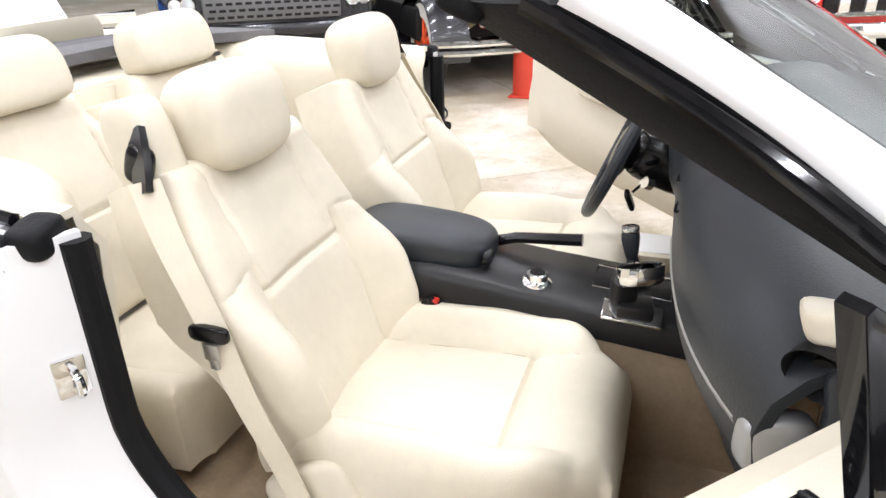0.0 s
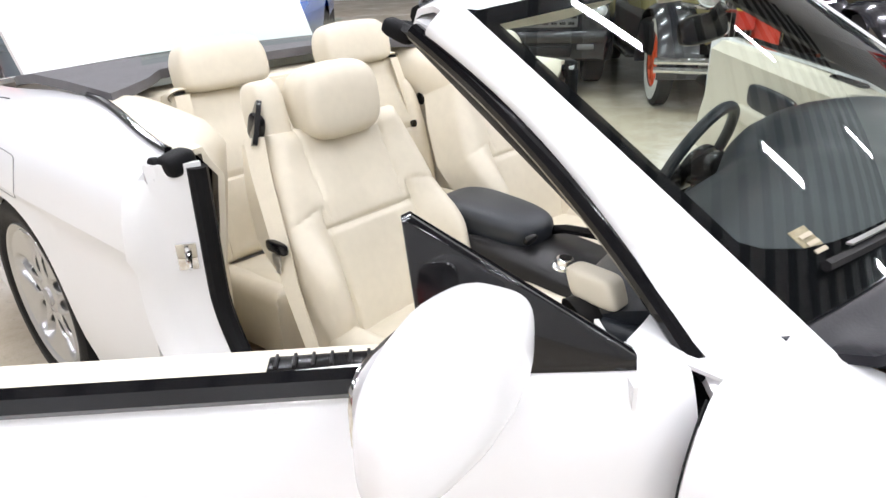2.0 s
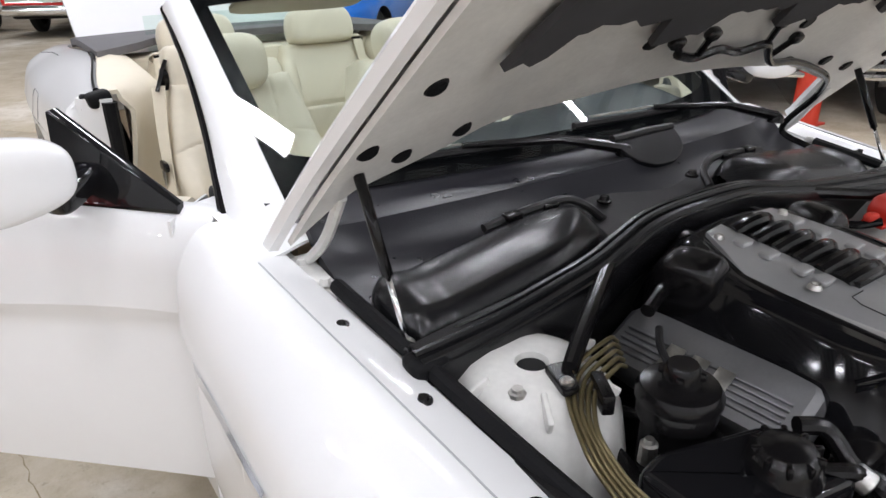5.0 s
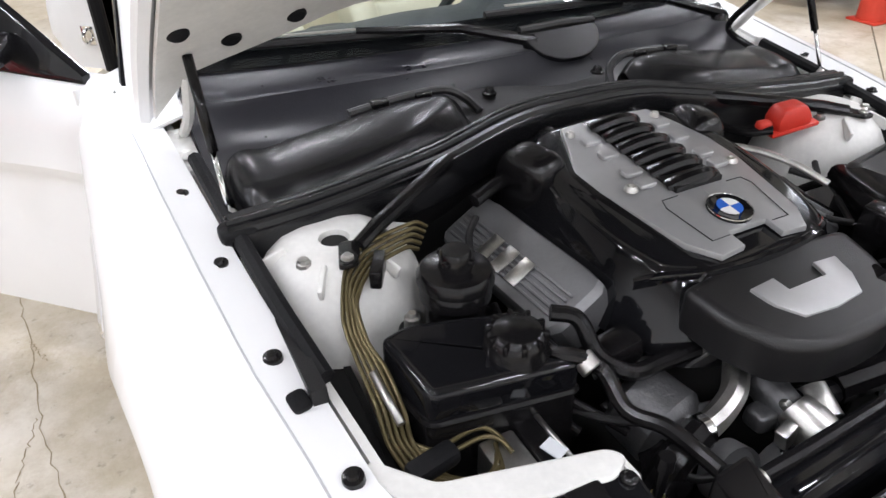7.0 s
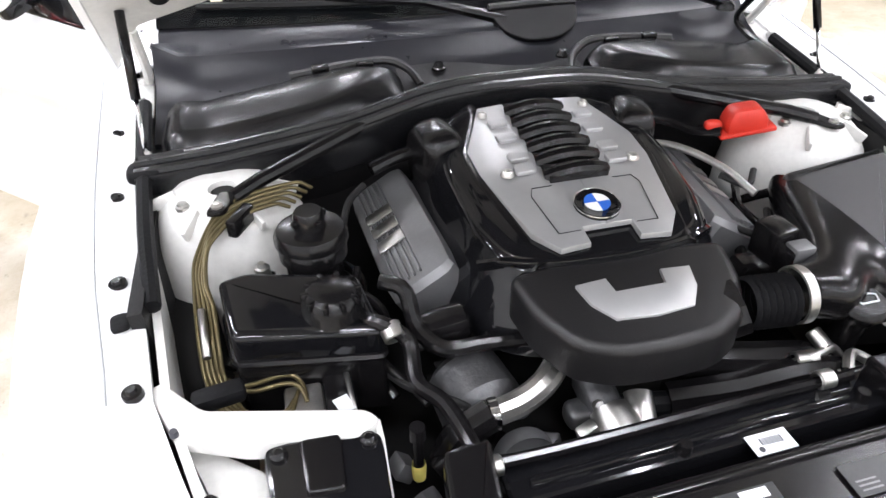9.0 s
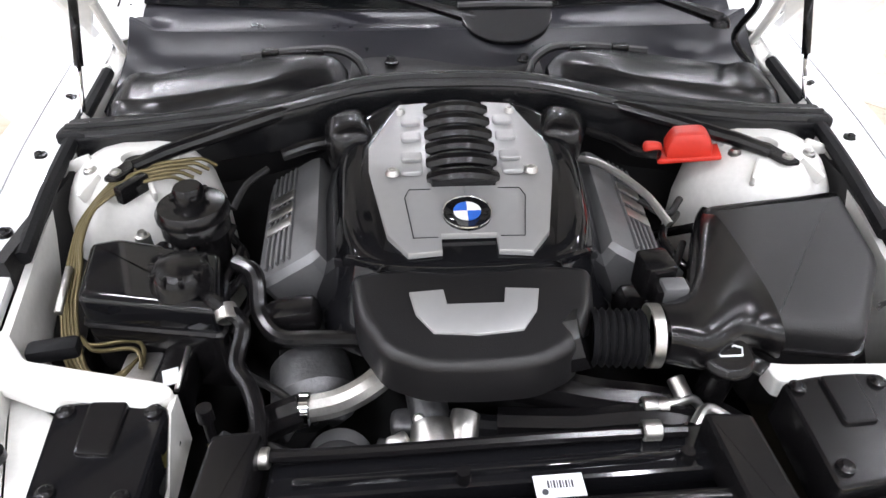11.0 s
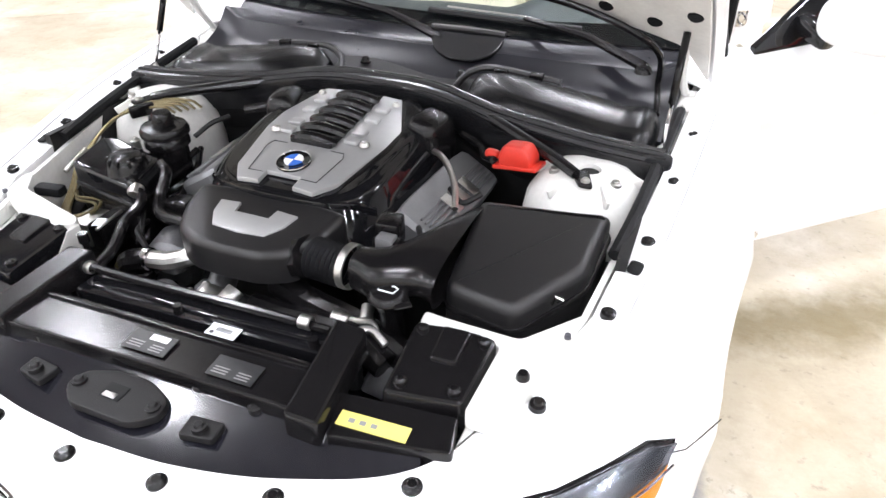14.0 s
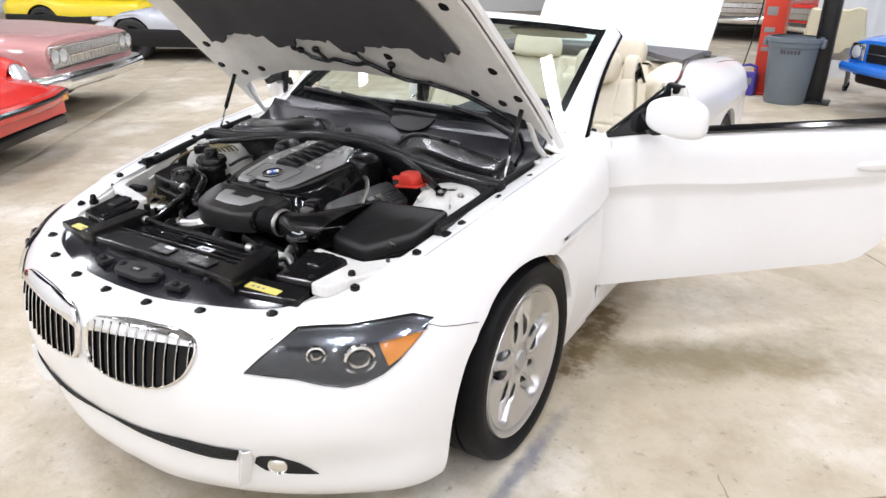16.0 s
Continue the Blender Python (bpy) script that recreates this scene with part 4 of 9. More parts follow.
for sgn, mm, side in SIDES:
    # jamb behind the door, its rubber seal, latch and inner trim
    def jamb_y(z):
        return -1.885 + 0.34 * max(0.0, (0.66 - z) / 0.42) ** 1.8
    zs = np.linspace(0.25, 0.965, 18)
    rows = []
    for z in zs:
        sec = section(-1.90, 60)
        xo = float(np.interp(-z, -sec[:, 2], sec[:, 0]))
        y = jamb_y(z)
        rows.append([(xo + 0.001, y - 0.020, z), (xo - 0.006, y - 0.004, z), (xo - 0.020, y + 0.006, z), (0.840, y + 0.016, z), (0.828, y + 0.026, z), (0.795, y + 0.045, z), (0.775, y + 0.066, z), (0.75, y + 0.075, z)])
    jamb = part("door_jamb", sheet(rows, 0.015), PAINT, car, "white door jamb with its latch", mm, sharp=30)
    part("latch_plate", box((0.808, -1.829, 0.747), (0.046, 0.012, 0.066), 0.003, (0, 0, -34)), CHROME, jamb, "bright steel latch plate", mm)
    part("latch_loop", tube([(0.808, -1.828, 0.770), (0.822, -1.798, 0.764), (0.826, -1.790, 0.747), (0.822, -1.798, 0.730), (0.808, -1.828, 0.724)], 0.006, 8, 14), CHROME, jamb, "chrome latch loop", mm)
    part("latch_screw", lathe([(0, 0.008), (0.008, 0.008), (0.009, 0)], 12, pose(0.810, -1.832, 0.768, 90, 0, 146)), CHROME, jamb, "", mm)
    part("jamb_plug", box((0.838, jamb_y(0.47) + 0.022, 0.47), (0.020, 0.012, 0.05), 0.004), BLACK, jamb, "black rubber plug", mm)
    line = [(0.762, jamb_y(z) + 0.082, z) for z in np.linspace(0.955, 0.36, 16)]
    line += [(0.775, -1.42, 0.345), (0.78, -1.1, 0.34), (0.78, -0.78, 0.345), (0.775, -0.70, 0.42), (0.765, -0.67, 0.62), (0.76, -0.665, 0.88)]
    part("door_seal", tube(line, 0.024, 10, 60), RUBBER, car, "black rubber door seal", mm)
    part("seal_corner", joined(soft_box((0.075, 0.060, 0.050), 4, 6, None, pose(0.785, -1.842, 0.962, 0, 10, 8)), soft_box((0.030, 0.036, 0.075), 4, 5, lambda x, y, z: (x * (0.75 + 0.25 * z), y, z), pose(0.828, -1.868, 0.940, 0, -10, 0))), RUBBER, car, "black rubber seal corner", mm)
    part("quarter_strip", tube([(float(spline(BODY_Y, BODY_XZ, y)[0, 0]) + 0.004, y, float(spline(BODY_Y, BODY_XZ, y)[0, 1]) + 0.006) for y in np.linspace(-1.88, -2.52, 14)], 0.011, 8), GLOSS_BLACK, quarter if sgn < 0 else car, "gloss black window sill strip", mm)
    part("inner_sill", joined(box((0.715, -1.27, 0.325), (0.11, 1.25, 0.09), 0.02)), TRIM_CREAM, car, "cream sill trim", mm)
    part("sill_plate", box((0.80, -1.27, 0.372), (0.045, 1.05, 0.008), 0.003), STEEL, car, "bright sill strip", mm)
    top = []
    for y in np.linspace(-1.83, -2.62, 16):
        g = spline(BODY_Y, BODY_XZ, y)[0]
        k = step(-1.83, -2.1, y)
        xi = 0.70 - 0.155 * k
        top.append([(g[0] - 0.004, y, g[1] - 0.004), (g[0] - 0.05, y, g[1] + 0.000), (xi + 0.03, y, g[1] - 0.02), (xi, y, g[1] - 0.06), (xi + 0.015, y, 0.80), (xi + 0.05, y, 0.60), (xi + 0.06, y, 0.30)])
    inner = part("rear_side_trim", sheet(top, 0.015), TRIM_CREAM, car, "cream rear side trim", mm, sharp=50)
    part("speaker_panel", sheet([[(float(np.interp(z, [0.58, 0.80, 0.92], [0.597, 0.560, 0.545])) - 0.006, y, z) for z in np.linspace(0.58, 0.885, 8)] for y in np.linspace(-2.11, -2.54, 8)], 0.010), BLACK_MATT, inner, "black speaker panel", mm)
    part("speaker", lathe([(0.0, 0.012), (0.062, 0.012), (0.070, 0.006), (0.072, -0.01)], 28, pose(0.569, -2.235, 0.715, 0, -90, 0)), BLACK, inner, "round black speaker grille", mm)
    part("tweeter", lathe([(0.0, 0.014), (0.020, 0.014), (0.026, 0.006), (0.028, -0.01)], 20, pose(0.551, -2.38, 0.815, 0, -90, 0)), BLACK, inner, "small round tweeter", mm)

# dashboard
DASH_LINE = [(-0.36, 0.915), (-0.50, 0.945), (-0.66, 0.952), (-0.82, 0.938), (-0.93, 0.895), (-0.985, 0.83), (-0.985, 0.775), (-0.955, 0.72), (-0.90, 0.64), (-0.80, 0.55)]
rows = []
for x in np.linspace(-0.72, 0.72, 49):
    fwd = 0.09 * (abs(x) / 0.72) ** 4 + 0.015 * (abs(x) / 0.72) ** 2
    hump = 0.065 * math.exp(-(((x + 0.365) / 0.19) ** 4))
    mid = 0.030 * math.exp(-((x / 0.16) ** 4))
    ln = curve(DASH_LINE, 26)
    clip = -0.505 - 0.094 * (x / 0.69) ** 2
    rows.append([(x, min(y, clip) + fwd * step(-0.5, -0.9, y) - (hump * 0.5) * step(-0.7, -0.95, y), z + (hump + mid * 0.3) * step(-0.60, -0.76, y) * (1 - step(-0.97, -1.04, y)) * step(0.72, 0.84, z)) for y, z in ln])
dash = part("dashboard", sheet(rows, 0.02), DASH, car, "charcoal dashboard with a silver trim strip")
def dash_y(x):
    return -0.990 + 0.09 * (abs(x) / 0.72) ** 4 + 0.015 * (abs(x) / 0.72) ** 2
part("trim_strip", sheet([[(x, dash_y(x) - 0.006, 0.812), (x, dash_y(x) - 0.013, 0.802), (x, dash_y(x) - 0.006, 0.804 - 0.030 * (x - 0.10))] for x in np.linspace(0.18, 0.69, 16)], 0.008), COVER_SILVER, dash, "brushed silver trim strip")
part("trim_end", soft_box((0.04, 0.09, 0.075), 4, 5, None, pose(0.700, -0.872, 0.785, 0, 0, 20)), COVER_SILVER, dash, "brushed silver end piece")
for vx, vm in ((0.585, 1), (-0.62, -1), (0.10, 0), (-0.08, 0)):
    c = Vector((vx, dash_y(vx) + (0.026 if vm else 0.012), 0.866 if vm else 0.862))
    M = Matrix.Translation(c) @ Matrix.Rotation(radians(vm * 30), 4, "Z") @ Matrix.Rotation(radians(52), 4, "X") @ Matrix.Scale(0.76, 4)
    vent = part("air_vent", lathe([(0.052, 0.0), (0.056, 0.006), (0.062, 0.006), (0.064, -0.012)], 28, M), BLACK, dash, "round black air vent")
    part("vent_core", lathe([(0.0, -0.008), (0.052, -0.008), (0.052, 0.0)], 24, M), DARK, vent)
    for k in (-0.028, -0.010, 0.010, 0.028):
        w = math.sqrt(0.052**2 - k * k)
        part("vent_slat", box(M @ Vector((0, k, 0.0)), (w * 1.5, 0.003, 0.010), 0.001, (52, 0, vm * 30)), BLACK_MATT, vent)
    part("vent_tab", box(M @ Vector((0, 0, 0.005)), (0.013, 0.018, 0.008), 0.002, (52, 0, vm * 30)), BLACK, vent)
part("glovebox_lid", sheet([[(x, dash_y(x) + 0.020 + 0.05 * k, 0.765 - 0.14 * k) for k in np.linspace(0, 1, 6)] for x in np.linspace(0.20, 0.64, 8)], 0.012), DASH, dash, "charcoal glovebox lid")
part("sticker", sheet([[tuple(screen(0.775 + 0.055 * a, 0.085 + 0.085 * b) - Vector((0, 0, 0.003))) for b in (0, 1)] for a in (0, 1)], 0.001), STICKER, windscreen, "small cream sticker with faded print")
for k in range(3):
    part("sticker_print", sheet([[tuple(screen(0.782 + 0.038 * a, 0.100 + 0.020 * k + 0.010 * b) + Vector((0, 0, 0.001))) for b in (0, 1)] for a in (0, 1)], 0.0008), LEATHER_SEAM, windscreen)

for sgn, mm, side in SIDES:
    cap = part("dash_end", soft_box((0.040, 0.13, 0.13), 4, 7, lambda x, y, z: (x, y - 0.25 * max(0, z), z), pose(0.722, -0.770, 0.855)), DASH, dash, "charcoal dash end panel", mm)
    part("pillar_trim", soft_box((0.040, 0.080, 0.045), 5, 6, lambda x, y, z: (x, y - 0.2 * z, z), pose(0.712, -0.835, 0.955, 0, 0, -6)), TRIM_CREAM, dash, "cream lower pillar trim", mm)
    part("tweeter", lathe([(0.0, 0.004), (0.014, 0.004), (0.016, 0.016), (0.030, 0.018), (0.036, 0.010), (0.040, -0.012)], 28, pose(0.722, -0.845, 0.902, 0, -70, -30)), BLACK_MATT, dash, "round black tweeter", mm)

# console between the seats
top_line = lambda y: float(np.interp(y, [-1.90, -1.53, -1.28, -0.90], [0.612, 0.638, 0.612, 0.580]))
rows = []
for y in np.linspace(-1.92, -0.88, 22):
    z = top_line(y)
    rows.append([(-0.13, y, z - 0.075), (-0.128, y, z - 0.02), (-0.11, y, z), (0.0, y, z + 0.004), (0.11, y, z), (0.128, y, z - 0.02), (0.13, y, z - 0.075)])
console = part("centre_console", sheet(rows[::-1], 0.02), SATIN, car, "black centre console with armrest, controls and gear lever", sharp=50)
part("tunnel", joined(box((0, -1.30, 0.385), (0.252, 1.25, 0.34), 0.02)), CARPET, console, "beige carpeted tunnel")
shape = lambda x, y, z: (x * (1 - 0.08 * y), y, z * (1 + 0.15 * y * (z > 0)) - 0.10 * y * y * (z > 0))
part("armrest", soft_box((0.205, 0.36, 0.095), 3.6, 12, shape, pose(-0.005, -1.575, 0.660, -5)), DASH, console, "black leather armrest lid")
part("armrest_button", soft_box((0.05, 0.02, 0.025), 4, 4, None, pose(0.055, -1.40, 0.652, -20)), BLACK, console)
knob = part("control_knob", lathe([(0.0, 0.028), (0.019, 0.028), (0.0235, 0.025), (0.0245, 0.012), (0.031, 0.009), (0.034, 0.006), (0.035, 0.0)], 32, pose(0.072, -1.280, 0.611, -4)), CHROME, console, "chrome turning knob")
part("knob_cap", lathe([(0.0, 0.0295), (0.0165, 0.0295), (0.018, 0.027)], 24, pose(0.072, -1.280, 0.611, -4)), BLACK, knob)
part("button", soft_box((0.022, 0.020, 0.006), 4, 3, None, pose(0.075, -1.325, 0.609)), BLACK_MATT, console)
part("shift_plate", box((-0.02, -1.07, 0.590), (0.12, 0.20, 0.010), 0.004, (-4, 0, 0)), GLOSS_BLACK, console, "gloss black gear lever plate")
part("shift_surround", tube([(-0.075, -1.16, 0.602), (-0.075, -0.99, 0.588), (0.035, -0.99, 0.588), (0.035, -1.16, 0.602)], 0.004, 6, closed=True), CHROME, console, "chrome surround")
gaiter = lathe([(0.040, 0.0), (0.038, 0.012), (0.030, 0.018), (0.027, 0.030), (0.018, 0.036), (0.012, 0.06)], 16, pose(-0.02, -1.075, 0.598, 6))
lever = part("gear_lever", gaiter, DASH, console, "black gear lever with a chrome ring")
part("lever_knob", soft_box((0.042, 0.048, 0.085), 3, 6, lambda x, y, z: (x * (0.75 + 0.25 * z), y * (0.75 + 0.25 * z), z), pose(-0.02, -1.088, 0.688, 8)), DASH, lever)
part("lever_cap", soft_box((0.036, 0.040, 0.018), 3, 4, None, pose(-0.02, -1.093, 0.727, 8)), CHROME, lever, "chrome cap")
cup_ring = [[(0.112 + r * math.cos(a), -1.060 + r * math.sin(a), z + 0.016 * math.cos(a - 0.6)) for a in np.linspace(0, 2 * math.pi, 33)] for r, z in ((0.043, 0.668), (0.046, 0.672), (0.047, 0.684), (0.045, 0.700), (0.043, 0.703))]
cup = part("cup_holder", sheet(cup_ring, 0.004), CHROME, console, "folded-out chrome cup holder")
part("cup_bracket", joined(soft_box((0.040, 0.055, 0.085), 4, 5, lambda x, y, z: (x * (1 + 0.25 * z), y, z), pose(0.105, -1.088, 0.632, 0, 0, 20)), box((0.112, -1.062, 0.606), (0.062, 0.075, 0.030), 0.006, (0, 0, 8))), SATIN, cup, "black cup holder bracket")
part("cup_plate", box((0.122, -1.065, 0.596), (0.060, 0.125, 0.008), 0.003, (-4, 14, 0)), CHROME, cup, "bright steel plate")
part("handbrake", tube([(-0.062, -1.45, 0.628), (-0.062, -1.36, 0.655), (-0.062, -1.20, 0.668)], [0.014, 0.013, 0.015], 10), BLACK, console, "black handbrake lever")
part("red_buckle_button", box((0.145, -1.50, 0.565), (0.020, 0.026, 0.020), 0.004), RED, car, "red buckle release button")
part("buckle_stalk", soft_box((0.026, 0.05, 0.10), 4, 4, None, pose(0.146, -1.52, 0.53, -30)), BLACK, car, "black belt buckle")

# steering wheel and column
WM = Matrix.Translation((-0.365, -1.155, 0.805)) @ Matrix.Rotation(radians(67), 4, "X")
steer = part("steering_wheel", tube([WM @ Vector((0.185 * math.cos(a), 0.185 * math.sin(a), 0)) for a in np.linspace(0, 2 * math.pi, 49)[:-1]], 0.016, 10, closed=True), DASH, car, "black leather steering wheel")
part("wheel_hub", soft_box((0.17, 0.13, 0.05), 3, 6, None, WM @ pose(0, 0, -0.01)), BLACK, steer, "black airbag pad")
for a in (0.0, math.pi, -math.pi / 2):
    part("spoke", tube([WM @ Vector((0.06 * math.cos(a), 0.06 * math.sin(a), -0.005)), WM @ Vector((0.175 * math.cos(a), 0.175 * math.sin(a), 0))], [0.022, 0.012], 8), BLACK, steer)
part("steering_column", soft_box((0.13, 0.20, 0.12), 4, 5, None, pose(-0.365, -1.04, 0.775, -20)), BLACK, car, "black steering column shroud")
part("ignition_lock", lathe([(0.0, 0.02), (0.016, 0.02), (0.018, 0.0)], 16, pose(-0.28, -1.07, 0.745, 70, 0, 40)), CHROME, car)
part("key_fob", joined(soft_box((0.03, 0.014, 0.06), 4, 4, None, pose(-0.268, -1.115, 0.700, 20, 15, 0)), tube([(-0.275, -1.09, 0.742), (-0.268, -1.11, 0.722)], 0.004, 6)), BLACK, car, "black key fob hanging from the ignition")
part("stalk", tube([(-0.30, -1.06, 0.80), (-0.20, -1.09, 0.82)], 0.008, 6), BLACK, car, "black wiper stalk")
mirror_in = part("rear_view_mirror", soft_box((0.22, 0.03, 0.06), 4, 6, None, pose(0, -1.02, 1.215, 8)), BLACK, car, "black rear view mirror")
part("mirror_stem", tube([(0, -1.02, 1.22), (0, -0.985, 1.262)], 0.012, 8), BLACK, mirror_in)
for s in (-0.36, 0.36):
    part("sun_visor", soft_box((0.36, 0.13, 0.02), 5, 6, None, pose(s, -1.175, 1.268, 20)), TRIM_CREAM, car, "cream sun visor")
# ---- engine bay ----
def slab(poly, top, depth, bevel=0.004, taper=0.0, segments=2):
    """A block under a flat or sloping top: top is a height or a function of x and y; taper widens the foot."""
    bm = prism(poly, depth, None, bevel, segments)
    if segments > 3:
        lid = max((f for f in bm.faces if f.normal.z > 0.9), key=lambda f: f.calc_area())
        bmesh.ops.inset_individual(bm, faces=[lid], thickness=0.004)
    cx = sum(p[0] for p in poly) / len(poly)
    cy = sum(p[1] for p in poly) / len(poly)
    for v in bm.verts:
        x, y, z = v.co
        k = 1 + taper * (depth - z) / depth
        t = top(x, y) if callable(top) else top
        v.co = (cx + (x - cx) * k, cy + (y - cy) * k, t - depth + z)
    return bm


def both(poly):
    """An outline given by its right half, front to back, made whole."""
    return poly + [(-x, y) for x, y in poly[::-1] if x > 1e-6]


def flatx(poly):
    return [(-x, y) for x, y in poly][::-1]


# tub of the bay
# floor and front wall are near black, painting the bay's deep shade
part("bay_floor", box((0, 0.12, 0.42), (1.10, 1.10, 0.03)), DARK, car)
part("bay_bulkhead", sheet([[(x, -0.13 - 0.05 * (1 - (x / 0.7) ** 2), z) for z in (0.90, 0.75, 0.45)] for x in np.linspace(-0.70, 0.70, 15)][::-1], 0.02), BLACK_MATT, car, "black bulkhead")
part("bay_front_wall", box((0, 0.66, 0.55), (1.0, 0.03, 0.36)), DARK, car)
for sgn, mm, side in SIDES:
    wall = [[(float(spline(BODY_Y, BODY_XZ, min(y, 0.36))[0, 0]) - 0.02 - max(0, y - 0.36) * 0.30, y, z0 * float(spline(BODY_Y, BODY_XZ, min(y, 0.36))[0, 1]) - max(0, y - 0.36) * 0.17 * z0) for z0 in (0.985, 0.93, 0.80, 0.55)] for y in np.linspace(-0.66, 0.62, 20)]
    part("inner_fender", sheet(wall, 0.012), PAINT_BAY, car, "white painted inner fender", mm)
    # strut tower
    dome = [(0.0, 0.002), (0.022, 0.002), (0.024, 0.012), (0.060, 0.014), (0.085, 0.006), (0.105, -0.012), (0.128, -0.05), (0.140, -0.12), (0.145, -0.30)]
    tower = part("strut_tower", lathe(dome, 40, pose(0.563, -0.030, 0.862)), PAINT_BAY, car, "white painted strut tower", mm)
    part("tower_hole", lathe([(0.0, 0.004), (0.021, 0.004), (0.0215, 0.001)], 20, pose(0.563, -0.030, 0.862)), DARK, tower, "", mm)
    for a in np.linspace(0, 2 * math.pi, 7)[:-1]:
        part("tower_rib", box((0.563 + 0.098 * math.cos(a), -0.030 + 0.098 * math.sin(a), 0.862), (0.050, 0.008, 0.022), 0.003, (0, 20, math.degrees(a))), PAINT_BAY, tower, "", mm)
    for a in (0.6, 2.7, 4.6):
        part("tower_nut", lathe([(0, 0.012), (0.008, 0.012), (0.009, 0.008), (0.012, 0.006), (0.012, 0)], 8, pose(0.563 + 0.075 * math.cos(a), -0.030 + 0.075 * math.sin(a), 0.868)), STEEL, tower, "zinc nut", mm)
    brace = part("strut_brace", tube([(0.215, -0.185, 0.915), (0.34, -0.11, 0.905), (0.50, -0.005, 0.893), (0.545, 0.025, 0.885)], [0.013, 0.014, 0.013, 0.012], 10), BLACK, car, "black tubular strut brace", mm)
    part("brace_foot", joined(slab(rounded([(0.530, 0.005), (0.560, 0.062), (0.588, 0.060), (0.566, -0.004)], 0.010), 0.884, 0.008)), BLACK, brace, "", mm)
    part("brace_bolt", lathe([(0, 0.007), (0.006, 0.007), (0.007, 0.004), (0.010, 0.003), (0.010, 0)], 8, pose(0.569, 0.045, 0.884)), STEEL, brace, "zinc bolt", mm)
    # fender rail bolts
    for y, big in ((-0.242, 0), (-0.045, 0), (0.153, 0), (0.230, 1), (0.347, 0), (0.548, 0)):
        g = spline([-0.242, -0.045, 0.153, 0.23, 0.347, 0.548], [(0.748, 0.891), (0.733, 0.870), (0.715, 0.842), (0.706, 0.830), (0.684, 0.810), (0.623, 0.768)], y)[0]
        if big:
            part("rail_plug", soft_box((0.026, 0.034, 0.008), 4, 4, None, pose(g[0], y, g[1] + 0.002, -5, 4, 8)), RUBBER, car, "black rubber plug", mm)
        else:
            part("rail_bolt", lathe([(0, 0.010), (0.006, 0.010), (0.008, 0.006), (0.013, 0.005), (0.014, -0.004)], 14, pose(g[0], y, g[1] - 0.001, -4, 4, 0)), BLACK, car, "black fender bolt", mm)
    part("bay_edge_seal", tube([(0.705, -0.34, 0.905), (0.695, -0.15, 0.885), (0.682, 0.05, 0.860), (0.665, 0.21, 0.835)], 0.013, 8, 20), RUBBER, car, "black rubber edge seal", mm)
    part("bay_side_mat", sheet([[(0.655 - 0.02 * math.sin(5 * z), y, z) for z in np.linspace(0.85, 0.62, 6)] for y in np.linspace(-0.17, 0.24, 8)], 0.02), BLACK_MATT, car, "", mm)
    # hood hinge and gas strut
    hinge = part("hood_hinge", tube([(0.700, -0.52, 0.86), (0.705, -0.46, 0.90), (0.695, -0.40, 0.955), (0.690, -0.33, 1.055)], 0.010, 8, 12), PAINT_BAY, car, "white hood hinge arm", mm)
    part("hinge_plate", box((0.715, -0.40, 0.895), (0.045, 0.16, 0.012), 0.004, (-6, 0, 0)), PAINT_BAY, hinge, "", mm)
    for y in (-0.45, -0.36):
        part("hinge_bolt", lathe([(0, 0.012), (0.008, 0.012), (0.012, 0.004), (0.012, 0)], 8, pose(0.715, y, 0.902)), PAINT_BAY, hinge, "", mm)
    base = Vector((0.690, -0.150, 0.886))
    tip = HOOD_M @ Vector(hood_at(0.92, 0.290, -0.040))
    strut = part("gas_strut", tube([base, base.lerp(tip, 0.42)], 0.0045, 8), CHROME, car, "black gas strut holding the hood", mm)
    part("strut_barrel", tube([base.lerp(tip, 0.40), tip], 0.0085, 10), BLACK, strut, "", mm)
    part("strut_socket", soft_box((0.022, 0.022, 0.022), 2.5, 4, None, Matrix.Translation(base)), STEEL, strut, "", mm)

# front bolts, in a row across the nose
for x, y, z in ((0, 0.867, 0.727), (0.16, 0.855, 0.727), (0.33, 0.818, 0.734), (0.498, 0.730, 0.735)):
    for s in ((1, -1) if x else (1,)):
        part("nose_bolt", lathe([(0, 0.010), (0.007, 0.010), (0.010, 0.006), (0.015, 0.004), (0.016, -0.004)], 14, pose(s * x, y, z - 0.001)), BLACK, bumper, "black nose bolt")

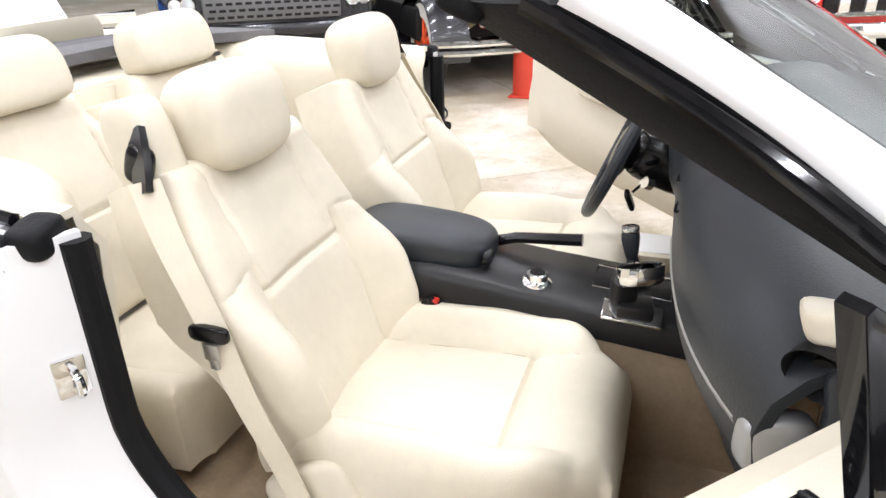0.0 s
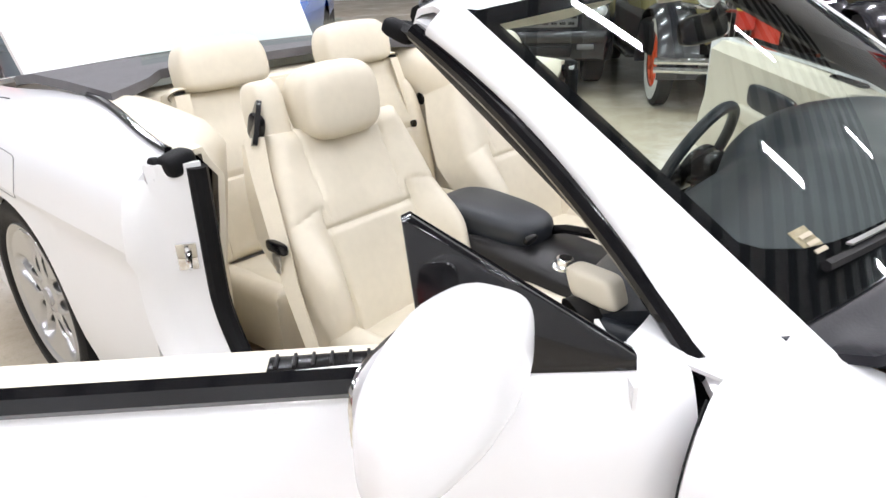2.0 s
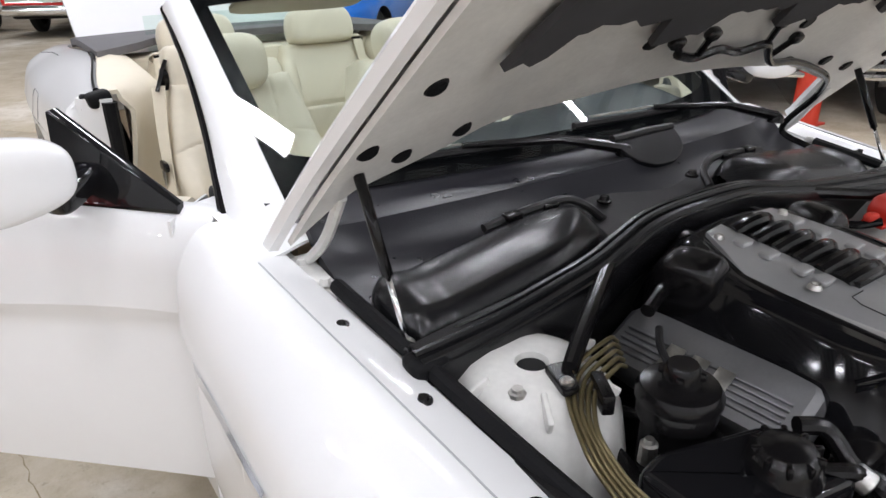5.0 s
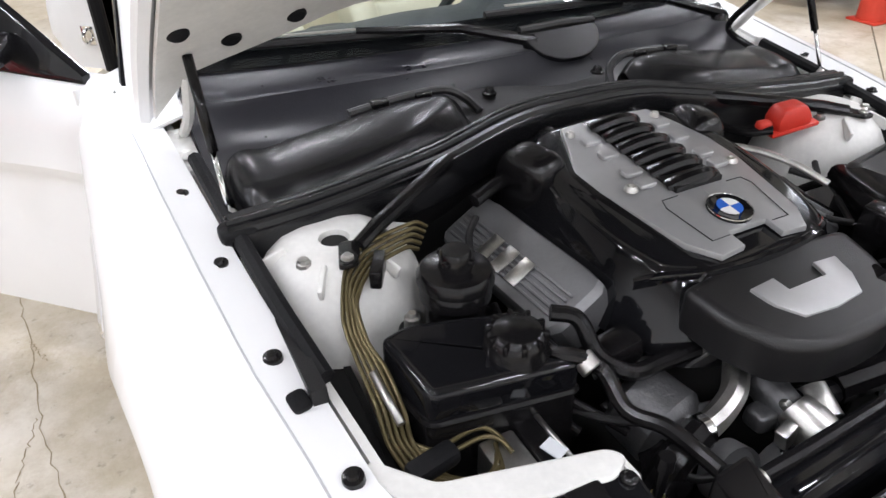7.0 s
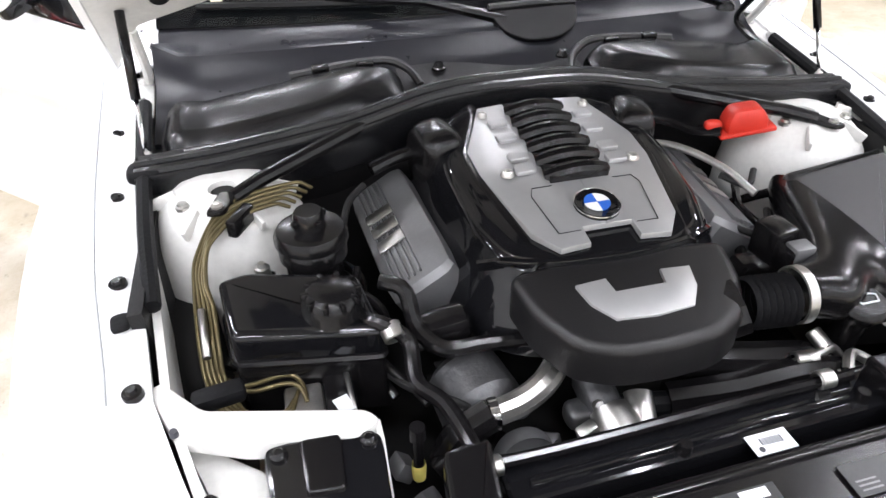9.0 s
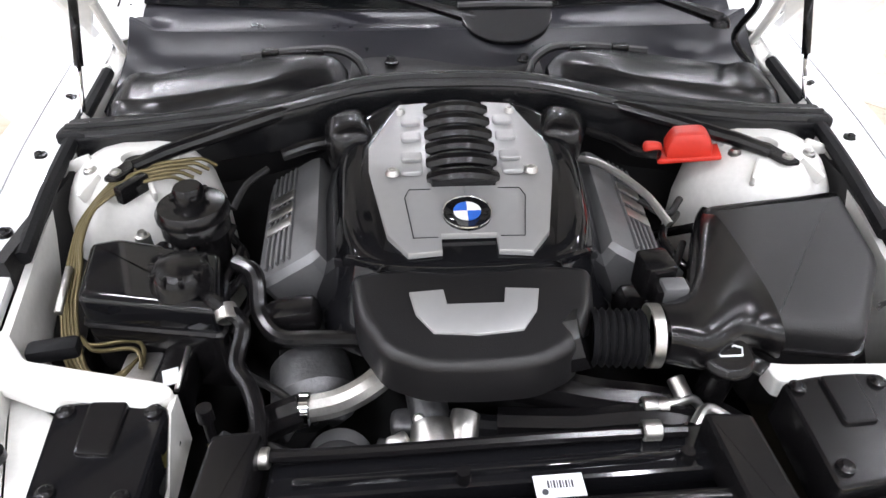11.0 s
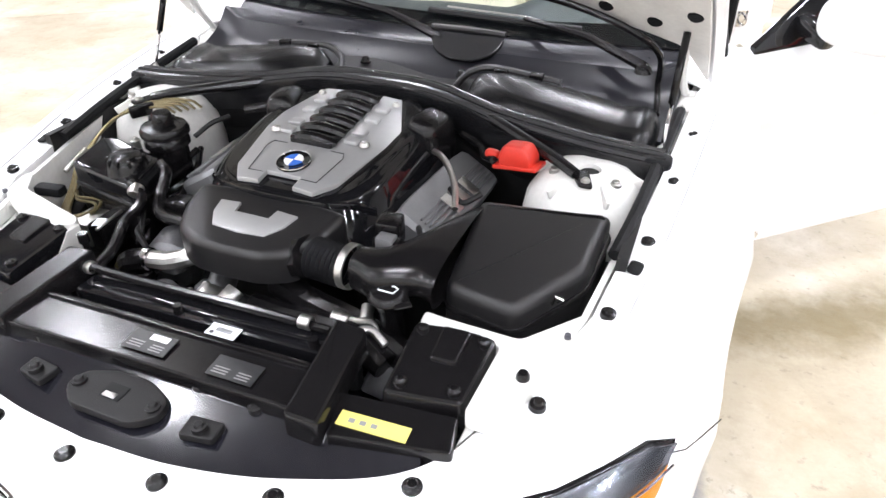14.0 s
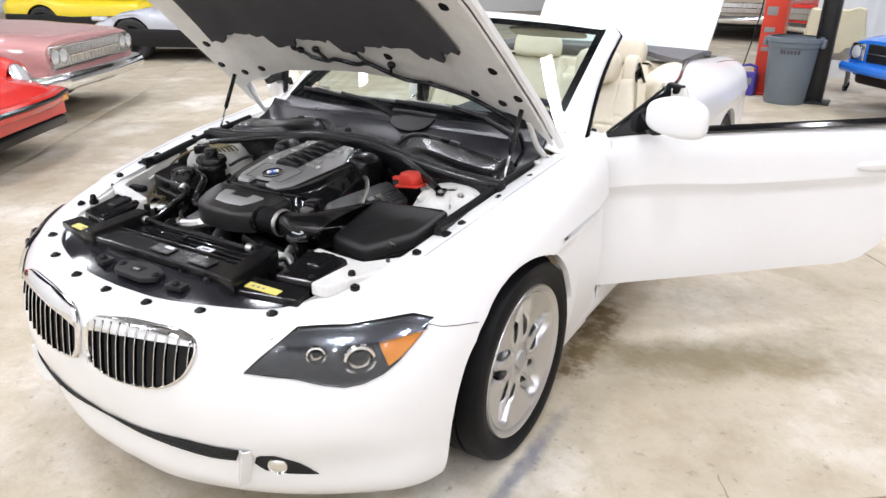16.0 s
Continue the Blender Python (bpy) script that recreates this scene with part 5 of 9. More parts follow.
# engine: black beauty cover with silver plate
ctop = lambda x, y: float(np.interp(y, [-0.12, 0.10, 0.30], [0.935, 0.915, 0.884])) - 0.10 * x * x
ENG = both([(0.0, 0.310), (0.10, 0.305), (0.160, 0.275), (0.185, 0.20), (0.195, 0.05), (0.185, -0.07), (0.13, -0.13), (0.0, -0.14)])
engine = part("engine", slab(rounded(ENG, 0.03), lambda x, y: ctop(x, y) - 0.012, 0.13, 0.018, 0.28, 4), GLOSS_BLACK, car, "V8 engine under a black and silver cover", sharp=40)
for s in (1, -1):
    rows = []
    for y in np.linspace(-0.135, 0.300, 30):
        wp = float(np.interp(y, [-0.135, -0.095, -0.045, 0.02, 0.09, 0.248, 0.300], [0.100, 0.104, 0.124, 0.152, 0.150, 0.123, 0.112]))
        wo = float(spline([-0.135, -0.05, 0.05, 0.15, 0.25, 0.300], [0.205, 0.222, 0.222, 0.212, 0.200, 0.165], y)[0, 0])
        t = ctop(wp, y)
        rows.append([(s * x, y, z) for x, z in ((wp - 0.006, t - 0.013), (wp + 0.006, t - 0.012), (wp + 0.014, t - 0.016), (wp + 0.5 * (wo - wp), t - 0.042), (wo - 0.012, t - 0.075), (wo - 0.003, t - 0.100), (wo, t - 0.125), (wo + 0.003, t - 0.175))])
    part("cover_flank", sheet(rows[::-s], 0.008), BLACK, engine, "glossy black flank of the engine cover", sharp=50)
    horn = lambda x, y, z: (x * (1 - 0.14 * max(0, z)), y * (1 - 0.10 * max(0, z)) + 0.18 * z, z)
    part("cover_horn", soft_box((0.096, 0.130, 0.150), 3.4, 10, horn, pose(s * 0.184, -0.060, 0.858, 0, s * 10, s * 10)), BLACK, engine, "black rounded cover boss")
for s in (1, -1):
    half = [(0.050, 0.150), (0.0, 0.150), (0.0, 0.255), (0.040, 0.255), (0.040, 0.288), (0.088, 0.292), (0.118, 0.248), (0.150, 0.09), (0.152, 0.020), (0.122, -0.045), (0.100, -0.095), (0.050, -0.100)]
    half = half if s > 0 else flatx(half)
    bm = prism(half, 0.010, None, 0.0025)
    bmesh.ops.triangulate(bm, faces=[f for f in bm.faces if len(f.verts) > 4])
    for v in bm.verts:
        v.co.z += ctop(v.co.x, v.co.y) - 0.010 - 0.012 * step(0.10, 0.155, abs(v.co.x))
    part("cover_plate", bm, COVER_SILVER, engine, "satin silver cover plate")
    part("cover_screw", lathe([(0, 0.002), (0.004, 0.002), (0.005, 0.006), (0.008, 0.006), (0.011, 0.002), (0.012, -0.002)], 16, pose(s * 0.110, 0.112, ctop(0.11, 0.112) - 0.001)), STEEL, engine, "zinc screw")
    part("cover_screw", lathe([(0, 0.002), (0.004, 0.002), (0.005, 0.006), (0.007, 0.006), (0.009, 0.002), (0.010, -0.002)], 16, pose(s * 0.098, -0.07, ctop(0.098, -0.07) - 0.001)), STEEL, engine, "zinc screw")
    for y in (0.09, 0.055, -0.005, -0.055):
        part("plate_pad", soft_box((0.035, 0.024, 0.010), 5, 4, None, pose(s * 0.080, y + 0.02, ctop(0.08, y + 0.02) + 0.001, -6)), COVER_SILVER, engine)
for s in (1, -1):
    part("plate_groove", tube([(s * x, y, ctop(x, y) + 0.0002) for x, y in ((0.052, 0.157), (0.085, 0.157), (0.092, 0.175), (0.080, 0.262), (0.045, 0.262))], 0.0009, 5), DARK_STEEL, engine)
part("intake_well", box((0, 0.025, 0.905), (0.098, 0.25, 0.02)), BLACK_MATT, engine)
for k in range(6):
    y = 0.128 - 0.040 * k
    part("intake_runner", tube([(x, y + 0.010 * (1 - (x / 0.05) ** 2), ctop(0, y) - 0.008 + 0.016 * (1 - (x / 0.052) ** 2)) for x in np.linspace(-0.050, 0.050, 9)], 0.0145, 10), BLACK, engine, "black intake runner")
# roundel: ring, disc and four quarters
rz = ctop(0, 0.215)
ring = part("roundel", lathe([(0, 0.004), (0.0315, 0.004), (0.034, 0.0055), (0.036, 0.004), (0.0365, -0.003)], 40, pose(0, 0.215, rz, -7)), GLOSS_BLACK, engine, "round badge with blue and white quarters")
part("roundel_rim", tube([pose(0, 0.215, rz, -7) @ Vector((0.0355 * math.cos(a), 0.0355 * math.sin(a), 0.0045)) for a in np.linspace(0, 2 * math.pi, 41)[:-1]], 0.0014, 6, closed=True), CHROME, ring)
for k in range(4):
    a = [k * math.pi / 2 + t * math.pi / 2 for t in np.linspace(0, 1, 9)]
    part("roundel_quarter", prism([(0, 0)] + [(0.0205 * math.cos(t), 0.0205 * math.sin(t)) for t in a], 0.002, pose(0, 0.215, rz + 0.0045, -7)), BLUE if k % 2 else WHITE, ring)
# folded front lip of the cover
lip_pts = [(0.196, 0.232, 0.838), (0.172, 0.262, 0.860), (0.13, 0.288, 0.868), (0.07, 0.302, 0.871), (0.0, 0.306, 0.872), (-0.07, 0.302, 0.871), (-0.13, 0.288, 0.868), (-0.172, 0.262, 0.860), (-0.196, 0.232, 0.838)]
lip = []
for p in curve(lip_pts, 44):
    dx = p[0] / 0.2
    lip.append([(p[0] * 0.90, p[1] - 0.026, p[2] + 0.001), (p[0] * 0.975, p[1] - 0.007, p[2] - 0.001), (p[0], p[1], p[2] + 0.003), (p[0] * 1.012, p[1] + 0.005, p[2] + 0.001), (p[0] * 1.018, p[1] + 0.007, p[2] - 0.006), (p[0] * 1.015, p[1] + 0.004, p[2] - 0.022), (p[0] * 1.02, p[1] + 0.012, p[2] - 0.045)])
part("cover_lip", sheet(lip[::-1], 0.006), GLOSS_BLACK, engine, "glossy folded front lip")
# lower front cover with its inlay
ltop = lambda x, y: float(np.interp(y, [0.30, 0.44], [0.868, 0.848])) - 0.25 * x * x
LOW = both([(0.0, 0.475), (0.07, 0.470), (0.125, 0.440), (0.160, 0.375), (0.172, 0.300), (0.0, 0.285)])
part("lower_cover", slab(rounded(LOW, 0.02), ltop, 0.066, 0.014, 0.0, 4), SATIN, engine, "black lower engine cover")
INLAY = both([(0.038, 0.372), (0.042, 0.346), (0.088, 0.348), (0.080, 0.385), (0.058, 0.418), (0.0, 0.424)])
bm = prism([(x, y) for x, y in INLAY], 0.006, None, 0.0015)
bmesh.ops.triangulate(bm, faces=[f for f in bm.faces if len(f.verts) > 4])
for v in bm.verts:
    v.co.z += ltop(v.co.x, v.co.y) - 0.003
part("inlay", bm, COVER_SILVER, engine, "satin silver inlay")
for s, mm in ((1, Matrix()), (-1, MIRROR)):
    # valve covers, leaning outwards
    vc = part("valve_cover", soft_box((0.120, 0.33, 0.09), 9, 6, None, pose(0.268, 0.055, 0.768, 0, 30, 4)), HEAD_SILVER, engine, "grey cast valve cover", mm)
    for k in range(5):
        part("cover_rib", box((0, 0, 0), (0.005, 0.28, 0.008), 0.002), HEAD_SILVER, vc, "", mm @ pose(0.268, 0.055, 0.772, 0, 30, 4) @ pose(-0.004 + 0.011 * k, 0.0, 0.0430))
    for k in range(3):
        part("cover_mark", box((0, 0, 0), (0.050, 0.028, 0.003), 0.001), STEEL, vc, "plain raised mark", mm @ pose(0.268, 0.055, 0.772, 0, 30, 4) @ pose(0.018, 0.04 - 0.042 * k, 0.0475))
    part("coil_cover", soft_box((0.08, 0.05, 0.05), 5, 4, None, pose(0.262, 0.285, 0.768, 0, 10, 0)), BLACK, engine, "black timing cover cap", mm)

# cowl, filter housings, seal beam
for sgn, mm, side in SIDES:
    ST = ((0.672, -0.290, 0.880, -0.205, 0.875, -0.185, 0.850), (0.662, -0.305, 0.902, -0.195, 0.892, -0.170, 0.862), (0.58, -0.312, 0.918, -0.190, 0.904, -0.162, 0.866), (0.46, -0.315, 0.935, -0.190, 0.921, -0.162, 0.876),
          (0.36, -0.312, 0.950, -0.190, 0.938, -0.166, 0.888), (0.315, -0.308, 0.955, -0.208, 0.944, -0.176, 0.896), (0.265, -0.302, 0.956, -0.238, 0.947, -0.194, 0.905), (0.225, -0.302, 0.948, -0.258, 0.940, -0.215, 0.908), (0.205, -0.300, 0.925, -0.262, 0.920, -0.228, 0.905))
    rows = []
    for q in spline([-v[0] for v in ST], ST, np.linspace(-0.672, -0.205, 34)):
        x, yr, zr, yc, zc, yf, zf = q
        rows.append([(x, yr - 0.006, zr - 0.075), (x, yr - 0.002, zr - 0.014), (x, yr + 0.004, zr - 0.004), (x, yr + 0.016, zr), (x, (yr + yc) / 2, (zr + zc) / 2 + 0.004), (x, yc - 0.014, zc + 0.0025), (x, yc - 0.004, zc), (x, yc + 0.004, zc - 0.007), (x, (yc + yf) / 2 + 0.004, (zc + zf) / 2), (x, yf, zf), (x, yf + 0.003, zf - 0.035)])
    filt = part("filter_housing", sheet(rows[::-1], 0.012), HOUSING, car, "black moulded cabin filter housing", mm, sharp=60)
    part("housing_flange", tube([(0.645, -0.158, 0.858), (0.50, -0.152, 0.866), (0.36, -0.158, 0.884), (0.25, -0.195, 0.902)], 0.006, 6, 20), HOUSING, filt, "", mm)
    part("housing_hose", tube([(0.42, -0.325, 0.938), (0.28, -0.322, 0.953), (0.215, -0.320, 0.950), (0.180, -0.305, 0.932), (0.165, -0.275, 0.912)], 0.009, 8, 24), SATIN, filt, "black drain hose", mm)
    for x in (0.36, 0.27):
        part("housing_clip", box((x, -0.318, 0.950), (0.035, 0.022, 0.014), 0.003), BLACK, filt, "", mm)
    part("housing_catch", box((0.44, -0.166, 0.886), (0.012, 0.012, 0.026), 0.003), BLACK, filt, "", mm)
beam_half = [(0.0, -0.178, 0.936), (0.10, -0.177, 0.935), (0.17, -0.170, 0.930), (0.24, -0.155, 0.920), (0.32, -0.138, 0.908), (0.42, -0.124, 0.899), (0.56, -0.110, 0.888), (0.705, -0.104, 0.882)]
beam = [(-x, y, z) for x, y, z in beam_half[:0:-1]] + beam_half
RIBS = ((-0.034, -0.020), (-0.033, 0.010), (-0.028, 0.015), (-0.021, 0.015), (-0.018, 0.008), (-0.013, 0.008), (-0.010, 0.018), (-0.002, 0.019), (0.001, 0.010), (0.007, 0.010), (0.010, 0.014), (0.018, 0.012), (0.021, 0.004), (0.026, 0.003), (0.028, -0.004), (0.027, -0.040), (0.018, -0.075))
cowl_seal = part("bulkhead_beam", sheet([[(p[0], p[1] + dy, p[2] + dz) for dy, dz in RIBS] for p in curve(beam, 60)], 0.004), HOUSING, car, "black ribbed bulkhead seal beam", sharp=30)
part("beam_foot", sheet([[(p[0], p[1] + 0.016, p[2] - 0.074), (p[0], p[1] - 0.015, p[2] - 0.14)] for p in curve(beam, 30)], 0.01), BLACK_MATT, cowl_seal)
for x in (-0.66, 0.66):
    part("beam_end", soft_box((0.06, 0.05, 0.03), 4, 4, None, pose(x * 1.045, -0.104, 0.880)), RUBBER, cowl_seal)
cow = []
for u in np.linspace(-1, 1, 29):
    b = screen(u, 0.0)
    a = u * u
    ly, lz = -0.405 - 0.085 * a, 0.966 - 0.022 * a + 0.03 * max(0.0, (abs(u) - 0.9) / 0.1) ** 2
    cow.append([tuple(b + Vector((0, -0.004, -0.006))), (b.x, b.y + 0.012, b.z - 0.012), (b.x, b.y + 0.030, b.z - 0.024), (b.x, ly - 0.016, lz - 0.007), (b.x, ly - 0.006, lz), (b.x, ly + 0.004, lz - 0.002), (b.x, ly + 0.012, lz - 0.012), (b.x, ly + 0.034, lz - 0.034), (b.x, ly + 0.066, lz - 0.058), (b.x, max(ly + 0.10, -0.345), 0.885), (b.x, -0.24, 0.865)])
part("cowl_panel", sheet(cow, 0.012), COWL, car, "black plastic cowl panel below the windscreen")
tongue = rounded([(-0.100, 0.0), (-0.098, 0.030), (-0.080, 0.062), (-0.035, 0.086), (0.035, 0.086), (0.080, 0.062), (0.098, 0.030), (0.100, 0.0)], 0.02)
part("cowl_centre_cap", prism(tongue, 0.012, pose(-0.135, -0.445, 0.988, -36), 0.004), HOUSING, car, "black tongue-shaped wiper linkage cover")
part("cap_bar", tube([(-0.235, -0.447, 0.999), (-0.135, -0.443, 1.003), (-0.03, -0.443, 1.001)], 0.009, 8), SATIN, car, "black bar over the wiper linkage")
part("cowl_gap_mat", sheet([[(x, y, z + 0.008 * math.sin(14 * x)) for y, z in ((-0.37, 0.915), (-0.30, 0.908), (-0.24, 0.90), (-0.17, 0.90))] for x in np.linspace(-0.20, 0.20, 9)], 0.01), BLACK_MATT, car)
for x in (-0.162, 0.115):
    part("cowl_bolt", lathe([(0, 0.014), (0.009, 0.014), (0.011, 0.006), (0.015, 0.004), (0.015, 0)], 10, pose(x, -0.322, 0.922)), BLACK, car, "black bolt")
for pivot, tip_u, lab in (((-0.60, -0.40), 0.02, ""), ((-0.06, -0.43), 0.86, "")):
    a = Vector((pivot[0], pivot[1], 0.978))
    e = screen(tip_u - 0.40, 0.06) + Vector((0, 0.01, 0.02))
    wip = part("wiper", tube([a, a.lerp(e, 0.45) + Vector((0, 0.01, 0.02)), e], [0.014, 0.010, 0.007], 8, 0), BLACK, car, "black windscreen wiper arm and blade")
    part("wiper_blade", tube([screen(u, 0.045 + 0.04 * (u - tip_u + 0.55)) + Vector((0, 0.006, 0.012)) for u in np.linspace(tip_u - 0.62, tip_u, 14)], 0.008, 6), BLACK_MATT, wip, "")
    part("wiper_spring_bar", sheet([[tuple(screen(u, 0.060 + 0.04 * (u - tip_u + 0.55)) + Vector((0, 0.006 + 0.008 * k, 0.022))) for k in (0, 1)] for u in np.linspace(tip_u - 0.40, tip_u - 0.08, 10)], 0.003), STEEL, wip, "bright slotted wiper bar")
    part("wiper_cap", lathe([(0, 0.022), (0.012, 0.022), (0.020, 0.012), (0.022, 0)], 14, Matrix.Translation(a - Vector((0, 0, 0.014)))), BLACK, wip)

# reservoirs and boxes on the right
res = part("steering_fluid_reservoir", lathe([(0.0, 0.0), (0.030, 0.0), (0.052, -0.004), (0.058, -0.014), (0.058, -0.024), (0.048, -0.030), (0.054, -0.040), (0.054, -0.052), (0.046, -0.058), (0.046, -0.15)], 36, pose(0.432, 0.118, 0.872)), BLACK, car, "round black fluid reservoir")
part("reservoir_cap", joined(lathe([(0, 0.028), (0.020, 0.028), (0.024, 0.022), (0.025, 0.0)], 20, pose(0.432, 0.118, 0.872)), box((0.432, 0.118, 0.886), (0.062, 0.012, 0.012), 0.004, (0, 0, 30)), box((0.432, 0.118, 0.886), (0.062, 0.012, 0.012), 0.004, (0, 0, 120))), BLACK, res, "black cap")
TANK = [(0.355, 0.325), (0.562, 0.290), (0.578, 0.175), (0.535, 0.165), (0.375, 0.205)]
tank = part("coolant_tank", slab(rounded(TANK, 0.012), lambda x, y: 0.836 - 0.12 * (y - 0.2), 0.055, 0.012, 0.0, 3), GLOSS_BLACK, car, "glossy black coolant tank")
part("tank_base", slab(rounded([(x, y) for x, y in TANK], 0.012), 0.768, 0.10, 0.004, 0.03), BLACK, tank)
part("tank_seam", tube([(x, y, 0.772) for x, y in rounded(TANK, 0.012)], 0.006, 6, closed=True), BLACK, tank)
cap = part("tank_cap", lathe([(0.0, 0.026), (0.030, 0.026), (0.036, 0.022), (0.042, 0.010), (0.044, 0.0), (0.048, -0.012)], 40, pose(0.418, 0.262, 0.832)), BLACK, tank, "ribbed black screw cap")
for a in np.linspace(0, 2 * math.pi, 11)[:-1]:
    part("cap_rib", box((0.418 + 0.034 * math.cos(a), 0.262 + 0.034 * math.sin(a), 0.848), (0.018, 0.008, 0.018), 0.003, (0, 0, math.degrees(a))), BLACK, cap)


def hose(name, pts, r, mat, label="", n=26, owner=None):
    return part(name, tube(pts, r, 10, n), mat, owner or car, label)


hose("coolant_hose", [(0.385, 0.285, 0.815), (0.355, 0.315, 0.822), (0.325, 0.33, 0.80), (0.325, 0.39, 0.775), (0.30, 0.43, 0.775), (0.285, 0.47, 0.765), (0.275, 0.535, 0.758)], 0.0115, BLACK, "black coolant hose")
hose("coolant_hose", [(0.345, 0.235, 0.835), (0.315, 0.255, 0.83), (0.305, 0.30, 0.79), (0.275, 0.335, 0.775), (0.22, 0.335, 0.77), (0.15, 0.335, 0.765)], 0.0125, BLACK, "black coolant hose")
part("hose_clip", lathe([(0.014, -0.012), (0.016, -0.010), (0.016, 0.010), (0.014, 0.012)], 14, pose(0.345, 0.322, 0.812, 60, 30, 0)), STEEL, car, "bright hose clip")
pipe = hose("coolant_pipe", [(0.235, 0.435, 0.735), (0.19, 0.425, 0.735), (0.15, 0.410, 0.745), (0.11, 0.375, 0.755)], 0.019, STEEL, "silver coolant pipe")
part("pipe_clamp", lathe([(0.021, -0.008), (0.024, -0.006), (0.024, 0.006), (0.021, 0.008)], 18, pose(0.232, 0.434, 0.735, 0, 90, 0)), CHROME, pipe, "bright clamp")
hose("radiator_hose", [(0.235, 0.435, 0.735), (0.28, 0.445, 0.72), (0.30, 0.44, 0.66)], 0.024, BLACK, "thick black radiator hose")
hose("radiator_hose", [(-0.03, 0.445, 0.70), (-0.12, 0.46, 0.71), (-0.26, 0.475, 0.725), (-0.34, 0.50, 0.70)], 0.026, BLACK, "thick black radiator hose")
part("throttle_housing", joined(lathe([(0, 0.03), (0.028, 0.03), (0.034, 0.0), (0.034, -0.04)], 20, pose(0.06, 0.475, 0.70, 70, 20, 0)), lathe([(0, 0.02), (0.02, 0.02), (0.024, -0.03)], 16, pose(0.02, 0.455, 0.71, 60, -30, 0))), STEEL, car, "bright cast housing")
hose("cooling_line", [(-0.255, 0.53, 0.735), (-0.275, 0.50, 0.750), (-0.30, 0.475, 0.752), (-0.335, 0.485, 0.735)], 0.008, STEEL, "bright metal coolant line")
part("line_joint", lathe([(0.012, -0.022), (0.015, -0.020), (0.015, 0.020), (0.012, 0.022)], 14, pose(-0.262, 0.518, 0.742, 0, 90, 60)), CHROME, car, "bright pipe joint")
# pulleys and small parts deep at the front
for x, y, z, r in ((0.19, 0.47, 0.66, 0.045), (0.10, 0.50, 0.62, 0.06), (-0.06, 0.52, 0.62, 0.05), (-0.17, 0.50, 0.64, 0.04)):
    part("pulley", lathe([(0, 0.012), (r * 0.3, 0.012), (r * 0.35, 0.004), (r * 0.9, 0.004), (r, 0.010), (r, -0.02)], 24, pose(x, y, z, -70)), HEAD_SILVER, engine, "steel pulley")
rng = random.Random(4)
for k in range(26):
    x, y = rng.uniform(-0.36, 0.36), rng.uniform(0.40, 0.50)
    z = rng.uniform(0.60, 0.70)
    part("bracket", box((x, y, z), (rng.uniform(0.02, 0.06), rng.uniform(0.02, 0.05), rng.uniform(0.02, 0.05)), 0.004, (rng.uniform(0, 60), rng.uniform(0, 60), rng.uniform(0, 90))), BLACK if k % 3 else HEAD_SILVER, engine)
for k in range(10):
    s = 1 if k % 2 else -1
    x = s * rng.uniform(0.30, 0.52)
    y0 = rng.uniform(-0.05, 0.15)
    hose("cable", [(x, y0, rng.uniform(0.70, 0.80)), (x + rng.uniform(-0.08, 0.08), y0 + 0.12, rng.uniform(0.72, 0.80)), (x + rng.uniform(-0.08, 0.08), y0 + 0.26, rng.uniform(0.66, 0.74))], rng.uniform(0.005, 0.010), BLACK, "black cable")

# brake lines and pump on the right
for k in range(5):
    o = 0.013 * k
    run = [(0.418 + 0.010 * k, -0.005 + 0.013 * k, 0.866), (0.440 + 0.010 * k, 0.000 + 0.013 * k, 0.884 - 0.001 * k), (0.530 + 0.004 * k, 0.020 + o, 0.882 - 0.002 * k), (0.575 + 0.003 * k, 0.050 + 1.3 * o, 0.872 - 0.003 * k), (0.610 - 0.004 * k, 0.125 + 0.9 * o, 0.842 - 0.002 * k), (0.613 - 0.007 * k, 0.180 + 0.6 * o, 0.815), (0.612 - 0.007 * k, 0.240 + 0.4 * o, 0.785), (0.612 - 0.007 * k, 0.270 + 0.3 * o, 0.745), (0.600 - 0.010 * k, 0.310 + 0.5 * o, 0.722), (0.560 - 0.014 * k, 0.365 + 0.2 * o, 0.722 + 0.003 * k), (0.500 - 0.004 * k, 0.372 - 0.9 * o, 0.735)]
    hose("brake_line", [run[0]] + [tuple(Vector(p).lerp(Vector(q), f)) for p, q in zip(run, run[1:]) for f in (0.12, 0.88)] + [run[-1]], 0.0034, BRASS, "brass brake line", 90)
for k in range(2):
    hose("brake_line", [(0.590 - 0.01 * k, 0.285, 0.742), (0.565 - 0.012 * k, 0.300 + 0.012 * k, 0.740), (0.490, 0.302 + 0.016 * k, 0.744), (0.478, 0.318 + 0.014 * k, 0.742), (0.474, 0.340 + 0.01 * k, 0.738)], 0.0034, BRASS, "brass brake line", 30)
part("line_clip", box((0.535, 0.075, 0.872), (0.06, 0.018, 0.03), 0.004, (0, 0, 60)), BLACK, car, "black line clip")
part("line_clip", box((0.585, 0.345, 0.775), (0.07, 0.03, 0.025), 0.008, (0, 0, 10)), RUBBER, car, "black line clip")
part("line_nut", lathe([(0, 0.016), (0.006, 0.016), (0.008, 0.010), (0.012, 0.008), (0.013, -0.02)], 10, pose(0.513, 0.14, 0.815)), STEEL, car, "zinc nut")
part("line_fitting", tube([(0.603, 0.21, 0.815), (0.598, 0.285, 0.790)], 0.006, 8), STEEL, car, "bright brake line fitting")
pump = part("brake_pump", box((0.478, 0.350, 0.705), (0.055, 0.075, 0.06), 0.006), STEEL, car, "cast brake pump block with black motor")
